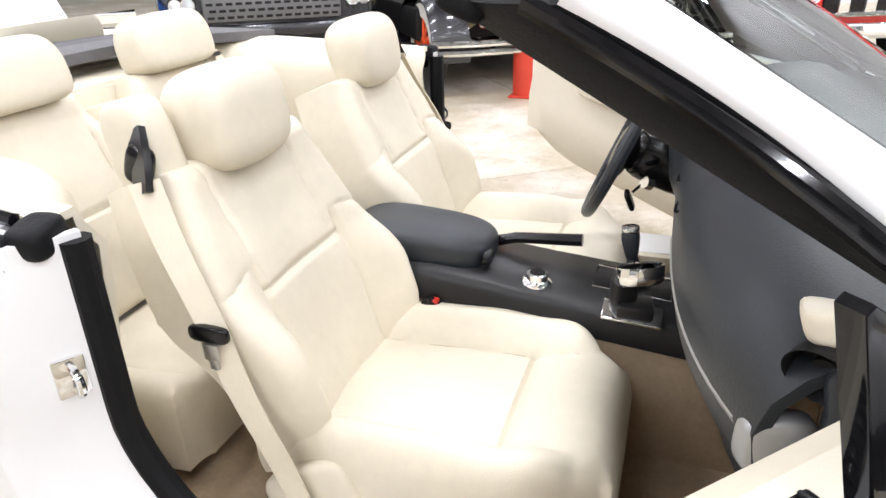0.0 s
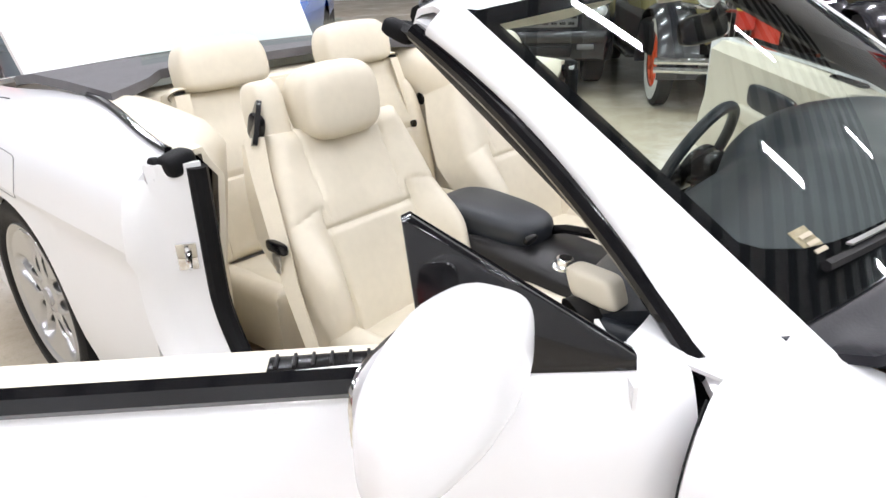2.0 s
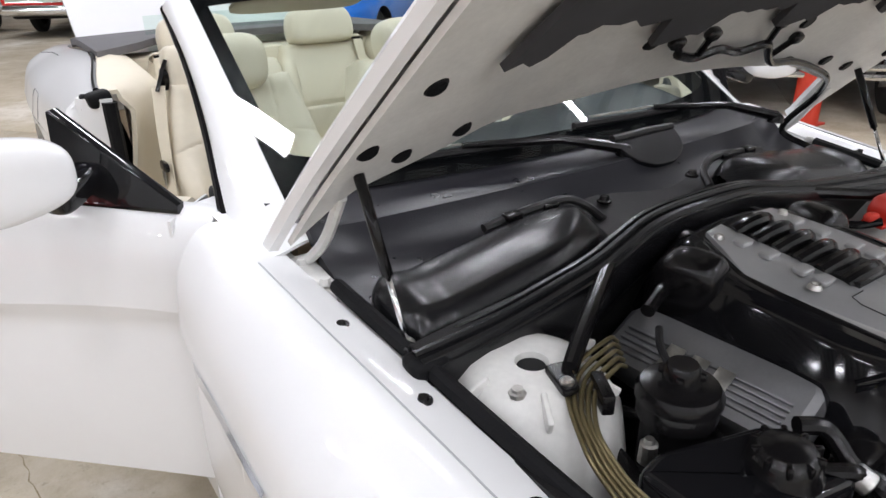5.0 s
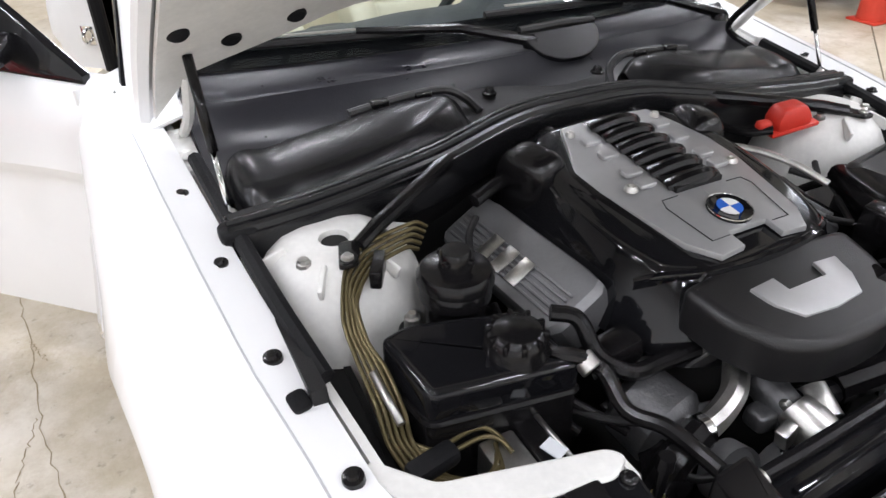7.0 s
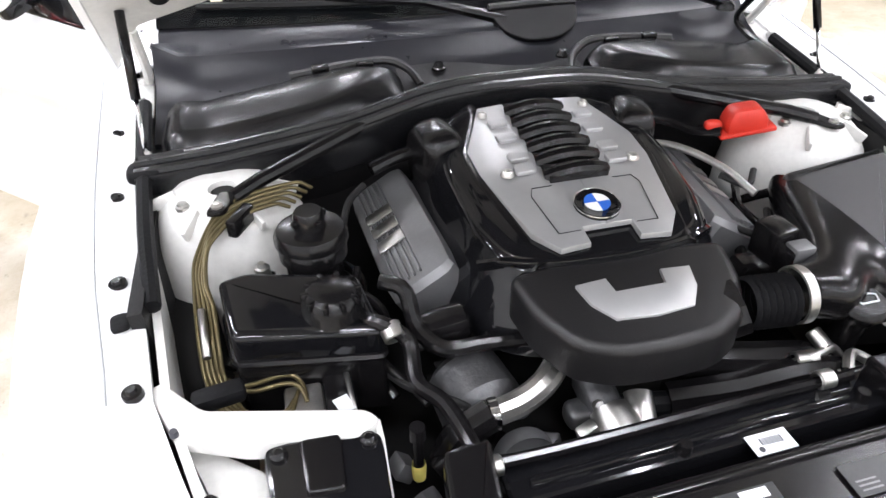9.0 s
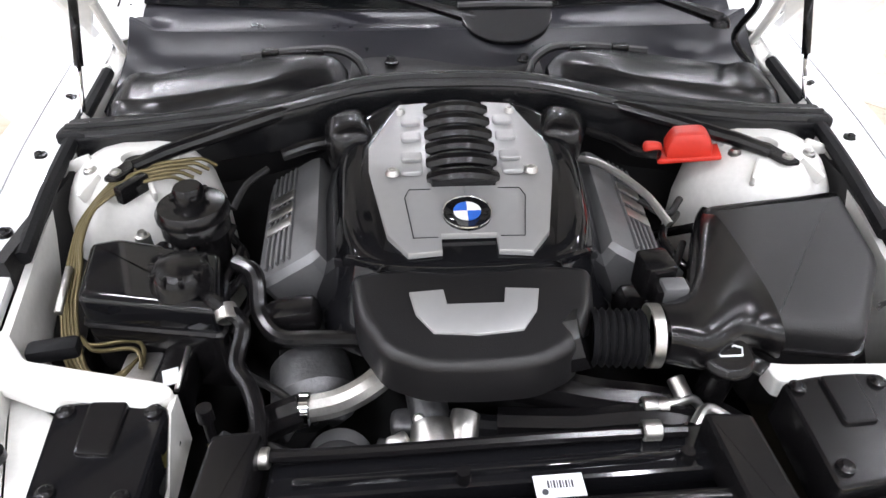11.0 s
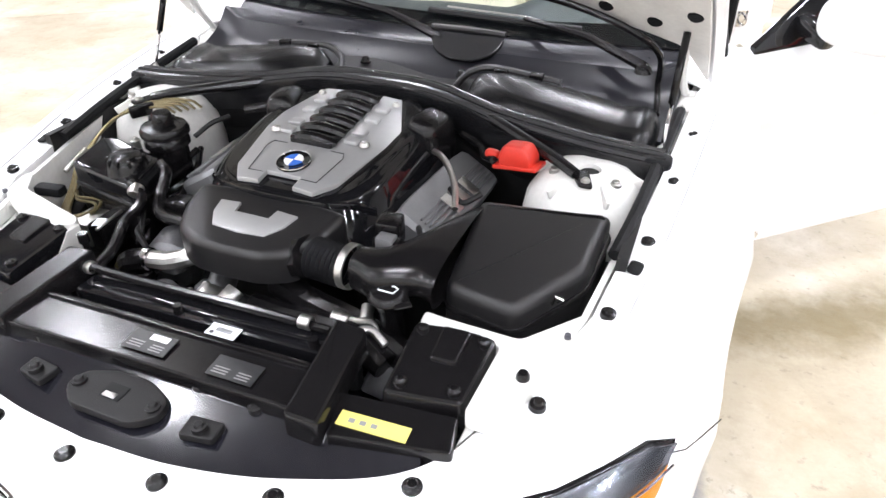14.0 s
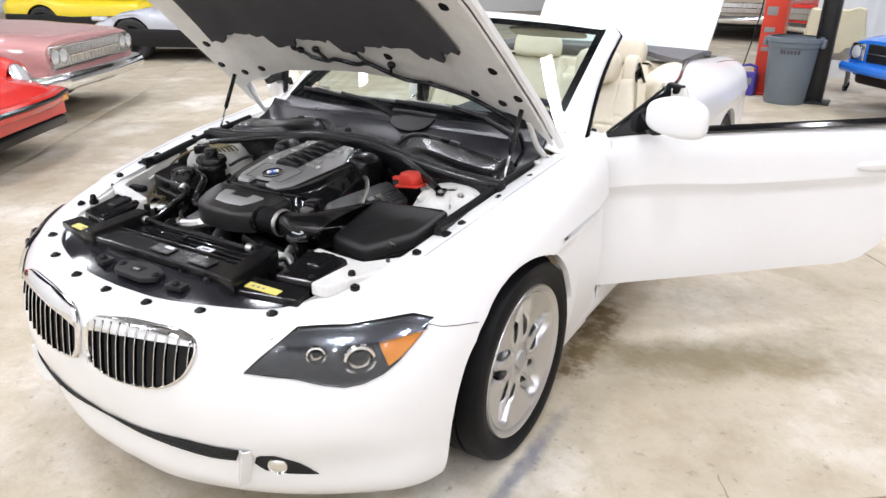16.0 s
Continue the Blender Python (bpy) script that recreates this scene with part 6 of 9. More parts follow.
part("pump_motor", box((0.428, 0.345, 0.705), (0.045, 0.085, 0.07), 0.008), BLACK, pump)
part("pump_rod", tube([(0.415, 0.30, 0.742), (0.412, 0.395, 0.738)], 0.004, 8), STEEL, pump, "bright rod")
part("pump_label", box((0.425, 0.372, 0.7415), (0.022, 0.03, 0.002), 0, (0, 0, 20)), LABEL, pump, "white label")
part("bay_brace", slab(rounded([(0.385, 0.455), (0.40, 0.435), (0.60, 0.385), (0.655, 0.32), (0.672, 0.335), (0.635, 0.415), (0.55, 0.452), (0.415, 0.475)], 0.012), 0.797, 0.030, 0.004), PAINT_BAY, car, "white painted brace")
part("bay_brace", slab(rounded(flatx([(0.385, 0.425), (0.42, 0.430), (0.56, 0.435), (0.645, 0.33), (0.66, 0.335), (0.64, 0.45), (0.58, 0.62), (0.53, 0.62), (0.535, 0.465), (0.39, 0.462)]), 0.012), 0.785, 0.030, 0.004), PAINT_BAY, car, "white painted brace")

part("brace_web", prism([(0.448, 0.788), (0.448, 0.700), (0.535, 0.690), (0.552, 0.712), (0.478, 0.788)], 0.008, Matrix(((0, 0, 1, 0.386), (1, 0, 0, 0), (0, 1, 0, 0), (0, 0, 0, 1))), 0.002), PAINT_BAY, car, "white painted web of the brace")

# air box on the left
BOX = flatx([(0.385, 0.145), (0.640, 0.100), (0.630, 0.262), (0.540, 0.402), (0.405, 0.388)])
atop = lambda x, y: 0.880 - 0.17 * y + 0.05 * (x + 0.5)
air = part("air_box", slab(rounded(BOX, 0.02), atop, 0.050, 0.018, 0.0, 4), SATIN, car, "black air filter box with its intake duct")
part("box_lower", slab(rounded(BOX, 0.02), lambda x, y: atop(x, y) - 0.045, 0.11, 0.004, 0.03), BLACK_MATT, air, "")
part("box_rim", tube([(x, y, atop(x, y) - 0.047) for x, y in rounded(BOX, 0.02)], 0.006, 6, closed=True), BLACK, air)
part("box_clip", tube([(-0.595, 0.335, 0.800), (-0.605, 0.345, 0.815), (-0.595, 0.352, 0.822), (-0.588, 0.345, 0.80)], 0.003, 6), CHROME, air, "wire clip")
rows = []
for t in np.linspace(0, 1, 12):
    x = -0.40 + 0.155 * t
    w = 0.125 * (1 - t) ** 1.6 + 0.036
    h = 0.045 * (1 - t) + 0.036 * t
    yc = 0.275 + 0.130 * step(0, 0.8, t)
    zc = 0.815 + 0.010 * t
    rows.append([(x, yc + w * math.copysign(abs(math.cos(a)) ** 0.7, math.cos(a)), zc + h * math.copysign(abs(math.sin(a)) ** 0.7, math.sin(a))) for a in np.linspace(0, 2 * math.pi, 29)[:-1]])
part("intake_duct", surf(rows, closed_v=True), BLACK, air, "black moulded intake duct")
prof = []
for k in range(15):
    prof += [(0.040 if k % 2 else 0.034, -0.035 + 0.005 * k)]
part("intake_bellows", lathe(prof, 28, pose(-0.185, 0.408, 0.822, 0, 90, -6)), RUBBER, air, "ribbed rubber bellows")
part("duct_clamp", lathe([(0.040, -0.008), (0.043, -0.007), (0.043, 0.007), (0.040, 0.008)], 28, pose(-0.232, 0.409, 0.825, 0, 90, -4)), STEEL, air, "bright duct clamp")
hose("intake_elbow", [(-0.145, 0.405, 0.820), (-0.10, 0.395, 0.800), (-0.06, 0.36, 0.775)], 0.042, BLACK, "black intake elbow", 14)
sens = part("air_sensor", joined(box((-0.262, 0.305, 0.845), (0.045, 0.05, 0.06), 0.006, (0, 0, 8)), box((-0.275, 0.345, 0.835), (0.05, 0.03, 0.045), 0.004)), BLACK, car, "black air sensor plug")
part("sensor_body", box((-0.275, 0.348, 0.850), (0.035, 0.028, 0.028), 0.004), HEAD_SILVER, sens)
wash = part("washer_filler", lathe([(0.0, 0.010), (0.028, 0.010), (0.033, 0.006), (0.036, -0.002), (0.030, -0.012), (0.022, -0.03), (0.020, -0.12)], 28, pose(-0.323, 0.443, 0.815, -8)), BLACK, car, "black washer filler cap with a pale symbol")
part("cap_tab", box((-0.355, 0.455, 0.812), (0.03, 0.03, 0.006), 0.003, (0, 0, 40)), BLACK, wash)
for q in ([(-0.014, -0.008), (0.014, -0.008), (0.018, 0.004), (0.0, 0.012), (-0.018, 0.004), (-0.014, -0.008)], [(-0.006, 0.006), (-0.009, 0.016), (0.0, 0.020), (0.009, 0.016), (0.006, 0.006)]):
    part("cap_symbol", tube([pose(-0.323, 0.443, 0.826, -8) @ Vector((x, -y, 0)) for x, y in q], 0.0014, 5), LABEL, wash)
hat = lambda x, y, z: (x * (1 - 0.34 * max(0, z)), y * (1 - 0.15 * max(0, z)), z)
redc = part("battery_terminal_cover", soft_box((0.080, 0.052, 0.050), 7, 6, hat, pose(-0.412, -0.012, 0.888, 0, 8, -12)), RED, car, "red jump terminal cover")
part("cover_skirt", box((-0.415, -0.008, 0.866), (0.108, 0.050, 0.010), 0.004, (0, 10, -12)), RED, redc)
part("cover_tab", soft_box((0.034, 0.022, 0.020), 3, 4, None, pose(-0.352, -0.018, 0.876, 0, 0, -12)), RED, redc)
hose("terminal_cable", [(-0.36, 0.0, 0.87), (-0.33, -0.03, 0.86), (-0.30, -0.08, 0.86), (-0.25, -0.10, 0.87)], 0.009, BLACK, "black cable")
hose("fuel_line", [(-0.20, -0.02, 0.86), (-0.25, 0.02, 0.865), (-0.31, 0.10, 0.85), (-0.335, 0.16, 0.83)], 0.007, STEEL, "bright fuel line")
hose("ribbed_conduit", [(0.20, -0.07, 0.875), (0.25, -0.06, 0.875), (0.31, -0.04, 0.865)], 0.012, BLACK, "black ribbed conduit")
# pumps, pipes and fittings in the depth before the engine
PLATE = material("dark_warning_plate", (0.03, 0.03, 0.032), 0.35, vary=0.4, scale=160)
CAST = material("cast_aluminium", (0.16, 0.16, 0.165), 0.45, metal=0.8, vary=0.35, scale=25, bump=0.3, bump_scale=120)
alt = part("alternator", lathe([(0.0, 0.05), (0.030, 0.05), (0.045, 0.045), (0.060, 0.03), (0.064, -0.03), (0.050, -0.05), (0.0, -0.05)], 30, pose(0.235, 0.350, 0.690, 80, 0, 12)), CAST, car, "grey cast alternator")
for k in range(9):
    a = 2 * math.pi * k / 9
    part("cooling_slot", box(pose(0.235, 0.350, 0.690, 80, 0, 12) @ Vector((0.045 * math.cos(a), 0.045 * math.sin(a), 0.046)), (0.014, 0.006, 0.012), 0.002, (80, 0, 12)), BLACK_MATT, alt)
part("pump_ear", slab(rounded([(0.16, 0.395), (0.20, 0.385), (0.235, 0.40), (0.22, 0.43), (0.175, 0.43)], 0.012), 0.725, 0.02, 0.004), CAST, car, "grey cast pump bracket")
th = part("thermostat_housing", joined(lathe([(0.0, 0.045), (0.022, 0.045), (0.028, 0.035), (0.028, -0.03), (0.034, -0.035), (0.034, -0.05)], 22, pose(0.065, 0.425, 0.705, 60, 20, 0)), soft_box((0.05, 0.04, 0.035), 4, 5, None, pose(0.095, 0.430, 0.69))), CAST, car, "bright cast thermostat housing")
part("housing_bolt", lathe([(0, 0.010), (0.006, 0.010), (0.009, 0.004), (0.009, 0)], 8, pose(0.080, 0.445, 0.718, -40)), STEEL, th)
part("clamp_block", box((0.105, 0.475, 0.700), (0.030, 0.020, 0.040), 0.005, (0, 20, 10)), STEEL, car, "bright clamp block")
hose("coolant_hose", [(-0.06, 0.40, 0.735), (-0.16, 0.425, 0.728), (-0.27, 0.440, 0.715), (-0.36, 0.455, 0.68), (-0.39, 0.46, 0.60)], 0.028, BLACK, "thick black coolant hose")
hose("coolant_hose", [(0.04, 0.44, 0.70), (-0.08, 0.455, 0.695), (-0.20, 0.465, 0.69), (-0.30, 0.47, 0.66)], 0.018, RUBBER, "black coolant hose")
hose("refrigerant_pipe", [(-0.215, 0.462, 0.742), (-0.262, 0.458, 0.746), (-0.292, 0.450, 0.742), (-0.306, 0.462, 0.722), (-0.308, 0.478, 0.690)], 0.007, STEEL, "bright refrigerant pipe")
part("pipe_ferrule", lathe([(0.009, -0.018), (0.0135, -0.016), (0.0135, -0.006), (0.0115, -0.003), (0.0135, 0.0), (0.0135, 0.016), (0.009, 0.018)], 16, pose(-0.235, 0.461, 0.744, 0, 90, -4)), STEEL, car, "ribbed bright pipe ferrule")
part("pipe_ferrule", lathe([(0.008, -0.016), (0.012, -0.014), (0.012, 0.014), (0.008, 0.016)], 16, pose(-0.275, 0.437, 0.752, 60, 30, 0)), STEEL, car, "bright pipe ferrule")
for pts in ([(0.36, 0.30, 0.72), (0.33, 0.36, 0.735), (0.27, 0.40, 0.73), (0.22, 0.43, 0.70)], [(0.30, 0.29, 0.74), (0.26, 0.30, 0.755), (0.21, 0.31, 0.75)], [(0.30, 0.45, 0.72), (0.27, 0.47, 0.70), (0.20, 0.48, 0.69)],
            [(-0.27, 0.20, 0.80), (-0.30, 0.24, 0.80), (-0.33, 0.22, 0.79), (-0.36, 0.17, 0.80)], [(-0.30, 0.10, 0.84), (-0.34, 0.13, 0.83), (-0.37, 0.10, 0.84)], [(0.33, 0.00, 0.86), (0.36, 0.03, 0.85), (0.38, 0.08, 0.83)]):
    hose("wiring_loom", pts, 0.006, BLACK_MATT, "black wiring loom", 16)
part("dipstick_cap", joined(lathe([(0.0, 0.05), (0.010, 0.05), (0.011, 0.03), (0.007, 0.026), (0.007, -0.05)], 14, pose(0.345, 0.478, 0.745))), BLACK, car, "black sensor plug")
part("sensor_tip", lathe([(0.009, 0.0), (0.010, -0.01), (0.009, -0.03), (0.0, -0.03)], 14, pose(0.345, 0.478, 0.725)), LABEL_YELLOW, car, "yellow sensor collar")

# front: radiator, crossmember and covers
rad = part("radiator_shroud", slab(rounded([(-0.30, 0.475), (0.26, 0.495), (0.26, 0.565), (-0.30, 0.545)], 0.01), 0.757, 0.14, 0.006), GLOSS_BLACK, car, "black radiator shroud with a label")
part("shroud_pipe", tube([(0.285, 0.515, 0.775), (0.20, 0.512, 0.770), (-0.10, 0.500, 0.768), (-0.25, 0.495, 0.765)], 0.008, 8, 20), BLACK, rad)
for x in (0.268, -0.205):
    part("pipe_joint", lathe([(0.010, -0.012), (0.013, -0.010), (0.013, 0.010), (0.010, 0.012)], 14, pose(x, 0.515 if x > 0 else 0.497, 0.771, 0, 90, 0)), STEEL, rad, "bright pipe joint")
part("shroud_step", box((-0.02, 0.532, 0.758), (0.50, 0.012, 0.012), 0.004, (0, 0, 2.2)), GLOSS_BLACK, rad)
lab = part("shroud_label", box((-0.080, 0.562, 0.7605), (0.058, 0.030, 0.0016), 0, (0, 0, 2)), LABEL, rad, "white barcode label")
for k in range(9):
    part("barcode_bar", box((-0.095 + 0.0035 * k, 0.560, 0.7617), (0.0012 if k % 2 else 0.0022, 0.010, 0.0006)), INK, lab)
part("label_dot", lathe([(0, 0.0018), (0.004, 0.0018), (0.004, 0)], 12, pose(-0.062, 0.570, 0.7605)), INK, lab)
part("shroud_knob", lathe([(0, 0.016), (0.008, 0.016), (0.010, 0.0)], 12, pose(0.03, 0.545, 0.757)), BLACK, rad)
part("shroud_knob", lathe([(0, 0.016), (0.008, 0.016), (0.010, 0.0)], 12, pose(-0.24, 0.53, 0.757)), BLACK, rad)
cross = part("radiator_crossmember", slab(rounded([(-0.30, 0.575), (0.28, 0.592), (0.30, 0.685), (-0.32, 0.672)], 0.008), lambda x, y: 0.770 - 0.06 * max(0, y - 0.60), 0.06, 0.005), BLACK, car, "black radiator crossmember with warning plates")
part("member_ridge", box((0, 0.598, 0.772), (0.54, 0.010, 0.008), 0.003, (0, 0, 1.6)), BLACK, cross)
for x0, y0, w in ((0.005, 0.640, 0.085), (-0.165, 0.640, 0.085)):
    plate = part("warning_plate", box((x0, y0, 0.7715), (w, 0.042, 0.0016), 0, (-3, 0, 1)), PLATE, cross, "dark printed warning plate")
    for k in range(6):
        for h in (-1, 1):
            part("print_bar", box((x0 + h * 0.021, y0 + 0.015 - 0.006 * k, 0.7728 - 0.0003 * k), (0.032 - 0.004 * ((k * 3 + h) % 3), 0.0022, 0.0006), 0, (-3, 0, 1)), LABEL_GREY, plate)
    if x0 > 0:
        part("plate_sticker", box((x0 - 0.012, y0 - 0.012 + 0.03 * 0, 0.7733), (0.036, 0.012, 0.0006), 0, (-3, 0, 1)), LABEL, plate)
for s, mm in ((1, Matrix()), (-1, MIRROR)):
    br = part("crossmember_bracket", slab(rounded([(0.265, 0.500), (0.325, 0.505), (0.345, 0.70), (0.285, 0.70)], 0.008), lambda x, y: 0.795 - 0.10 * (y - 0.5), 0.05, 0.006), BLACK, car, "black mounting bracket", mm)
    br.location = (0, 0.020, 0.008)
    part("bracket_grommet", lathe([(0.006, 0.004), (0.010, 0.006), (0.016, 0.006), (0.020, 0.0)], 20, pose(0.295, 0.535, 0.790)), RUBBER, br, "rubber grommet", mm)
    yl = part("yellow_label", box((0.409, 0.672, 0.7585), (0.112, 0.027, 0.0016), 0, (-4, 0, -3)), LABEL_YELLOW, car, "yellow sticker with worn print", mm)
    for k in range(3):
        part("print_bar", box((0.375 + 0.018 * k, 0.675 - 0.001 * k, 0.7597), (0.010, 0.008, 0.0006), 0, (-4, 0, -3)), LABEL_GREY, yl, "", mm)
    part("label_shelf", slab(rounded([(0.33, 0.63), (0.52, 0.610), (0.535, 0.675), (0.35, 0.712)], 0.008), lambda x, y: 0.7572 - 0.07 * (y - 0.672), 0.04, 0.004), BLACK, car, "", mm)
    LB = [(0.388, 0.470), (0.430, 0.462), (0.490, 0.458), (0.530, 0.462), (0.522, 0.600), (0.395, 0.618)]
    lb = part("lamp_access_cover", slab(rounded(LB, 0.012), lambda x, y: 0.795 - 0.14 * (y - 0.46), 0.06, 0.006, 0.04), GLOSS_BLACK if s > 0 else BLACK, car, "black lamp access cover", mm)
    part("cover_panel", slab(rounded([(0.437, 0.466), (0.487, 0.464), (0.485, 0.535), (0.440, 0.538)], 0.008), lambda x, y: 0.801 - 0.14 * (y - 0.46), 0.012, 0.004), BLACK, lb, "", mm)
    for x, y in ((0.405, 0.480), (0.512, 0.476), (0.415, 0.59), (0.50, 0.58)):
        part("cover_bolt", lathe([(0, 0.007), (0.005, 0.007), (0.008, 0.004), (0.011, 0.003), (0.011, -0.003)], 12, pose(x, y, 0.796 - 0.14 * (y - 0.46))), BLACK, lb, "", mm)
    part("adjuster_knob", lathe([(0, 0.022), (0.008, 0.022), (0.011, 0.016), (0.011, 0.004), (0.016, 0.002), (0.016, -0.01)], 14, pose(0.590, 0.520, 0.775)), BLACK, car, "dark lamp adjuster knob", mm)
    part("lamp_well", slab(rounded([(0.53, 0.46), (0.645, 0.37), (0.60, 0.56), (0.53, 0.66)], 0.012), 0.745, 0.03, 0.004), PAINT_BAY, car, "", mm)
    part("side_brace_bolt", lathe([(0, 0.008), (0.005, 0.008), (0.006, 0)], 10, pose(0.633, 0.415, 0.795)), INK, car, "", mm)
rad.location = cross.location = (0, 0.028, 0.006)
# black plastic deck behind the nose, with the catch
deck = []
for u in np.linspace(-1, 1, 25):
    a = abs(u)
    deck.append([(u * 0.47, 0.685 - 0.02 * a, 0.752), (u * 0.49, 0.735 - 0.05 * a * a, 0.738), (u * 0.50, 0.79 - 0.085 * a * a, 0.724), (u * 0.505, 0.838 - 0.125 * a * a, 0.718)])
front_deck = part("nose_deck", sheet(deck, 0.01), TRAY, car, "black plastic deck behind the nose with the hood catch")
part("catch_plate", slab(rounded([(0.085, 0.735), (0.035, 0.715), (-0.035, 0.715), (-0.085, 0.735), (-0.095, 0.77), (-0.06, 0.80), (0.06, 0.80), (0.095, 0.77)], 0.015), 0.748, 0.014, 0.004), BLACK_MATT, front_deck, "black catch plate")
part("catch_hole", box((0.005, 0.757, 0.7485), (0.040, 0.030, 0.004), 0.002), DARK, front_deck)
part("catch_stub", box((0.005, 0.766, 0.750), (0.024, 0.010, 0.004), 0.001), STEEL, front_deck)
for s in (1, -1):
    part("deck_tab", slab(rounded([(s * 0.135, 0.745), (s * 0.195, 0.740), (s * 0.195, 0.775), (s * 0.140, 0.785)][::s], 0.006), 0.744, 0.012, 0.003), BLACK_MATT, front_deck)
    for x, y in ((0.166, 0.765), (0.075, 0.760), (0.22, 0.70), (0.11, 0.695), (0.32, 0.70)):
        part("deck_bolt", lathe([(0, 0.009), (0.006, 0.009), (0.008, 0.005), (0.012, 0.004), (0.012, -0.006)], 12, pose(s * x, y, 0.748)), BLACK_MATT, front_deck)

# under the hood: insulation mat, wiring
mat_rows = []
rng2 = random.Random(8)
us = np.linspace(-0.80, 0.80, 49)
edge_v = [0.50 + 0.050 * (1 if abs(math.sin(7 * u + 1)) > 0.55 else 0) + 0.02 * rng2.random() + 0.12 * max(0, abs(u) - 0.55) for u in us]
for u, e in zip(us, edge_v):
    mat_rows.append([hood_at(u * (1 - 0.10 * q), e + q * (1.22 - e - 0.28 * abs(u) ** 3), -0.050) for q in np.linspace(0, 1, 20)])
part("insulation_mat", sheet(mat_rows, 0.012), FABRIC, hood, "black insulation mat", HOOD_M)
for u, v in ((0.945, 0.362), (0.83, 0.305), (-0.945, 0.362), (-0.83, 0.305), (0.69, 0.325), (-0.69, 0.325), (0.30, 0.475), (-0.30, 0.475), (0.9, 0.5), (-0.9, 0.5), (0.88, 0.8), (-0.88, 0.8)):
    part("hood_plug", lathe([(0, 0.004), (0.014, 0.004), (0.018, 0.0), (0.018, -0.01)], 16, Matrix.Translation(hood_at(u, v, -0.040)) @ Matrix.Rotation(math.pi, 4, "X")), RUBBER, hood, "black plug", HOOD_M)
wire = [HOOD_M @ Vector(hood_at(u, v, -0.058)) for u, v in ((0.20, 0.45), (0.10, 0.43), (0.05, 0.445), (-0.08, 0.425), (-0.16, 0.44), (-0.24, 0.40), (-0.32, 0.365), (-0.45, 0.350), (-0.62, 0.315), (-0.76, 0.275), (-0.84, 0.20))] + [Vector((-0.64, -0.40, 0.935)), Vector((-0.655, -0.31, 0.90))]
part("hood_hose", tube(wire, 0.008, 8, 60), BLACK, hood, "black washer hose")
for a, b in (((0.10, 0.43), (0.13, 0.49)), ((-0.16, 0.44), (-0.12, 0.50)), ((-0.26, 0.39), (-0.30, 0.44)), ((0.19, 0.45), (0.24, 0.48))):
    part("hose_branch", tube([HOOD_M @ Vector(hood_at(*a, -0.058)), HOOD_M @ Vector(hood_at(*b, -0.052))], 0.006, 6), BLACK, hood)
    part("hose_nozzle", soft_box((0.03, 0.024, 0.02), 3, 4, None, HOOD_M @ Matrix.Translation(hood_at(*b, -0.052))), BLACK, hood)
part("hose_clip", soft_box((0.03, 0.02, 0.012), 3, 3, None, HOOD_M @ Matrix.Translation(hood_at(-0.45, 0.345, -0.052))), BLACK, hood)
# ---- nose details ----
def out_line(pts, out, closed=True, n=None):
    return [on_nose(x, z, out) for x, z in (pts + pts[:1] if closed else pts)]


KIDNEY = rounded([(0.016, 0.590), (0.014, 0.655), (0.045, 0.690), (0.175, 0.708), (0.33, 0.711), (0.378, 0.696), (0.386, 0.664), (0.362, 0.603), (0.305, 0.561), (0.245, 0.545), (0.15, 0.537), (0.07, 0.541), (0.03, 0.556)], 0.025, 3)
KIDNEY_BAND = [(0.016, 0.648), (0.020, 0.668), (0.045, 0.690), (0.175, 0.708), (0.33, 0.711), (0.374, 0.698), (0.382, 0.682), (0.30, 0.681), (0.192, 0.674), (0.08, 0.661)]
LAMP = [(0.505, 0.625), (0.535, 0.660), (0.566, 0.696), (0.584, 0.722), (0.63, 0.7225), (0.68, 0.720), (0.735, 0.7225), (0.785, 0.7225), (0.823, 0.706), (0.818, 0.680), (0.810, 0.658), (0.797, 0.630), (0.778, 0.606), (0.745, 0.588), (0.712, 0.584), (0.665, 0.596), (0.615, 0.613), (0.56, 0.620)]
LAMP_BAND = [(0.560, 0.692), (0.572, 0.704), (0.584, 0.7215), (0.63, 0.722), (0.68, 0.7195), (0.735, 0.722), (0.785, 0.722), (0.822, 0.706), (0.8205, 0.692), (0.79, 0.688), (0.759, 0.683), (0.70, 0.684), (0.613, 0.688)]
RAIL_SHADE = material("rail_step_shade", (0.42, 0.43, 0.44), 0.5)
LAMP_BRIGHT = material("silvered_lamp_band", (0.30, 0.31, 0.34), 0.16, metal=0.9, vary=0.4, scale=90, bump=0.05, bump_scale=90)
LAMP_DARK = material("silvered_lamp_bowl", (0.09, 0.09, 0.095), 0.16, metal=0.85, vary=0.35, scale=30, rough_vary=0.1)
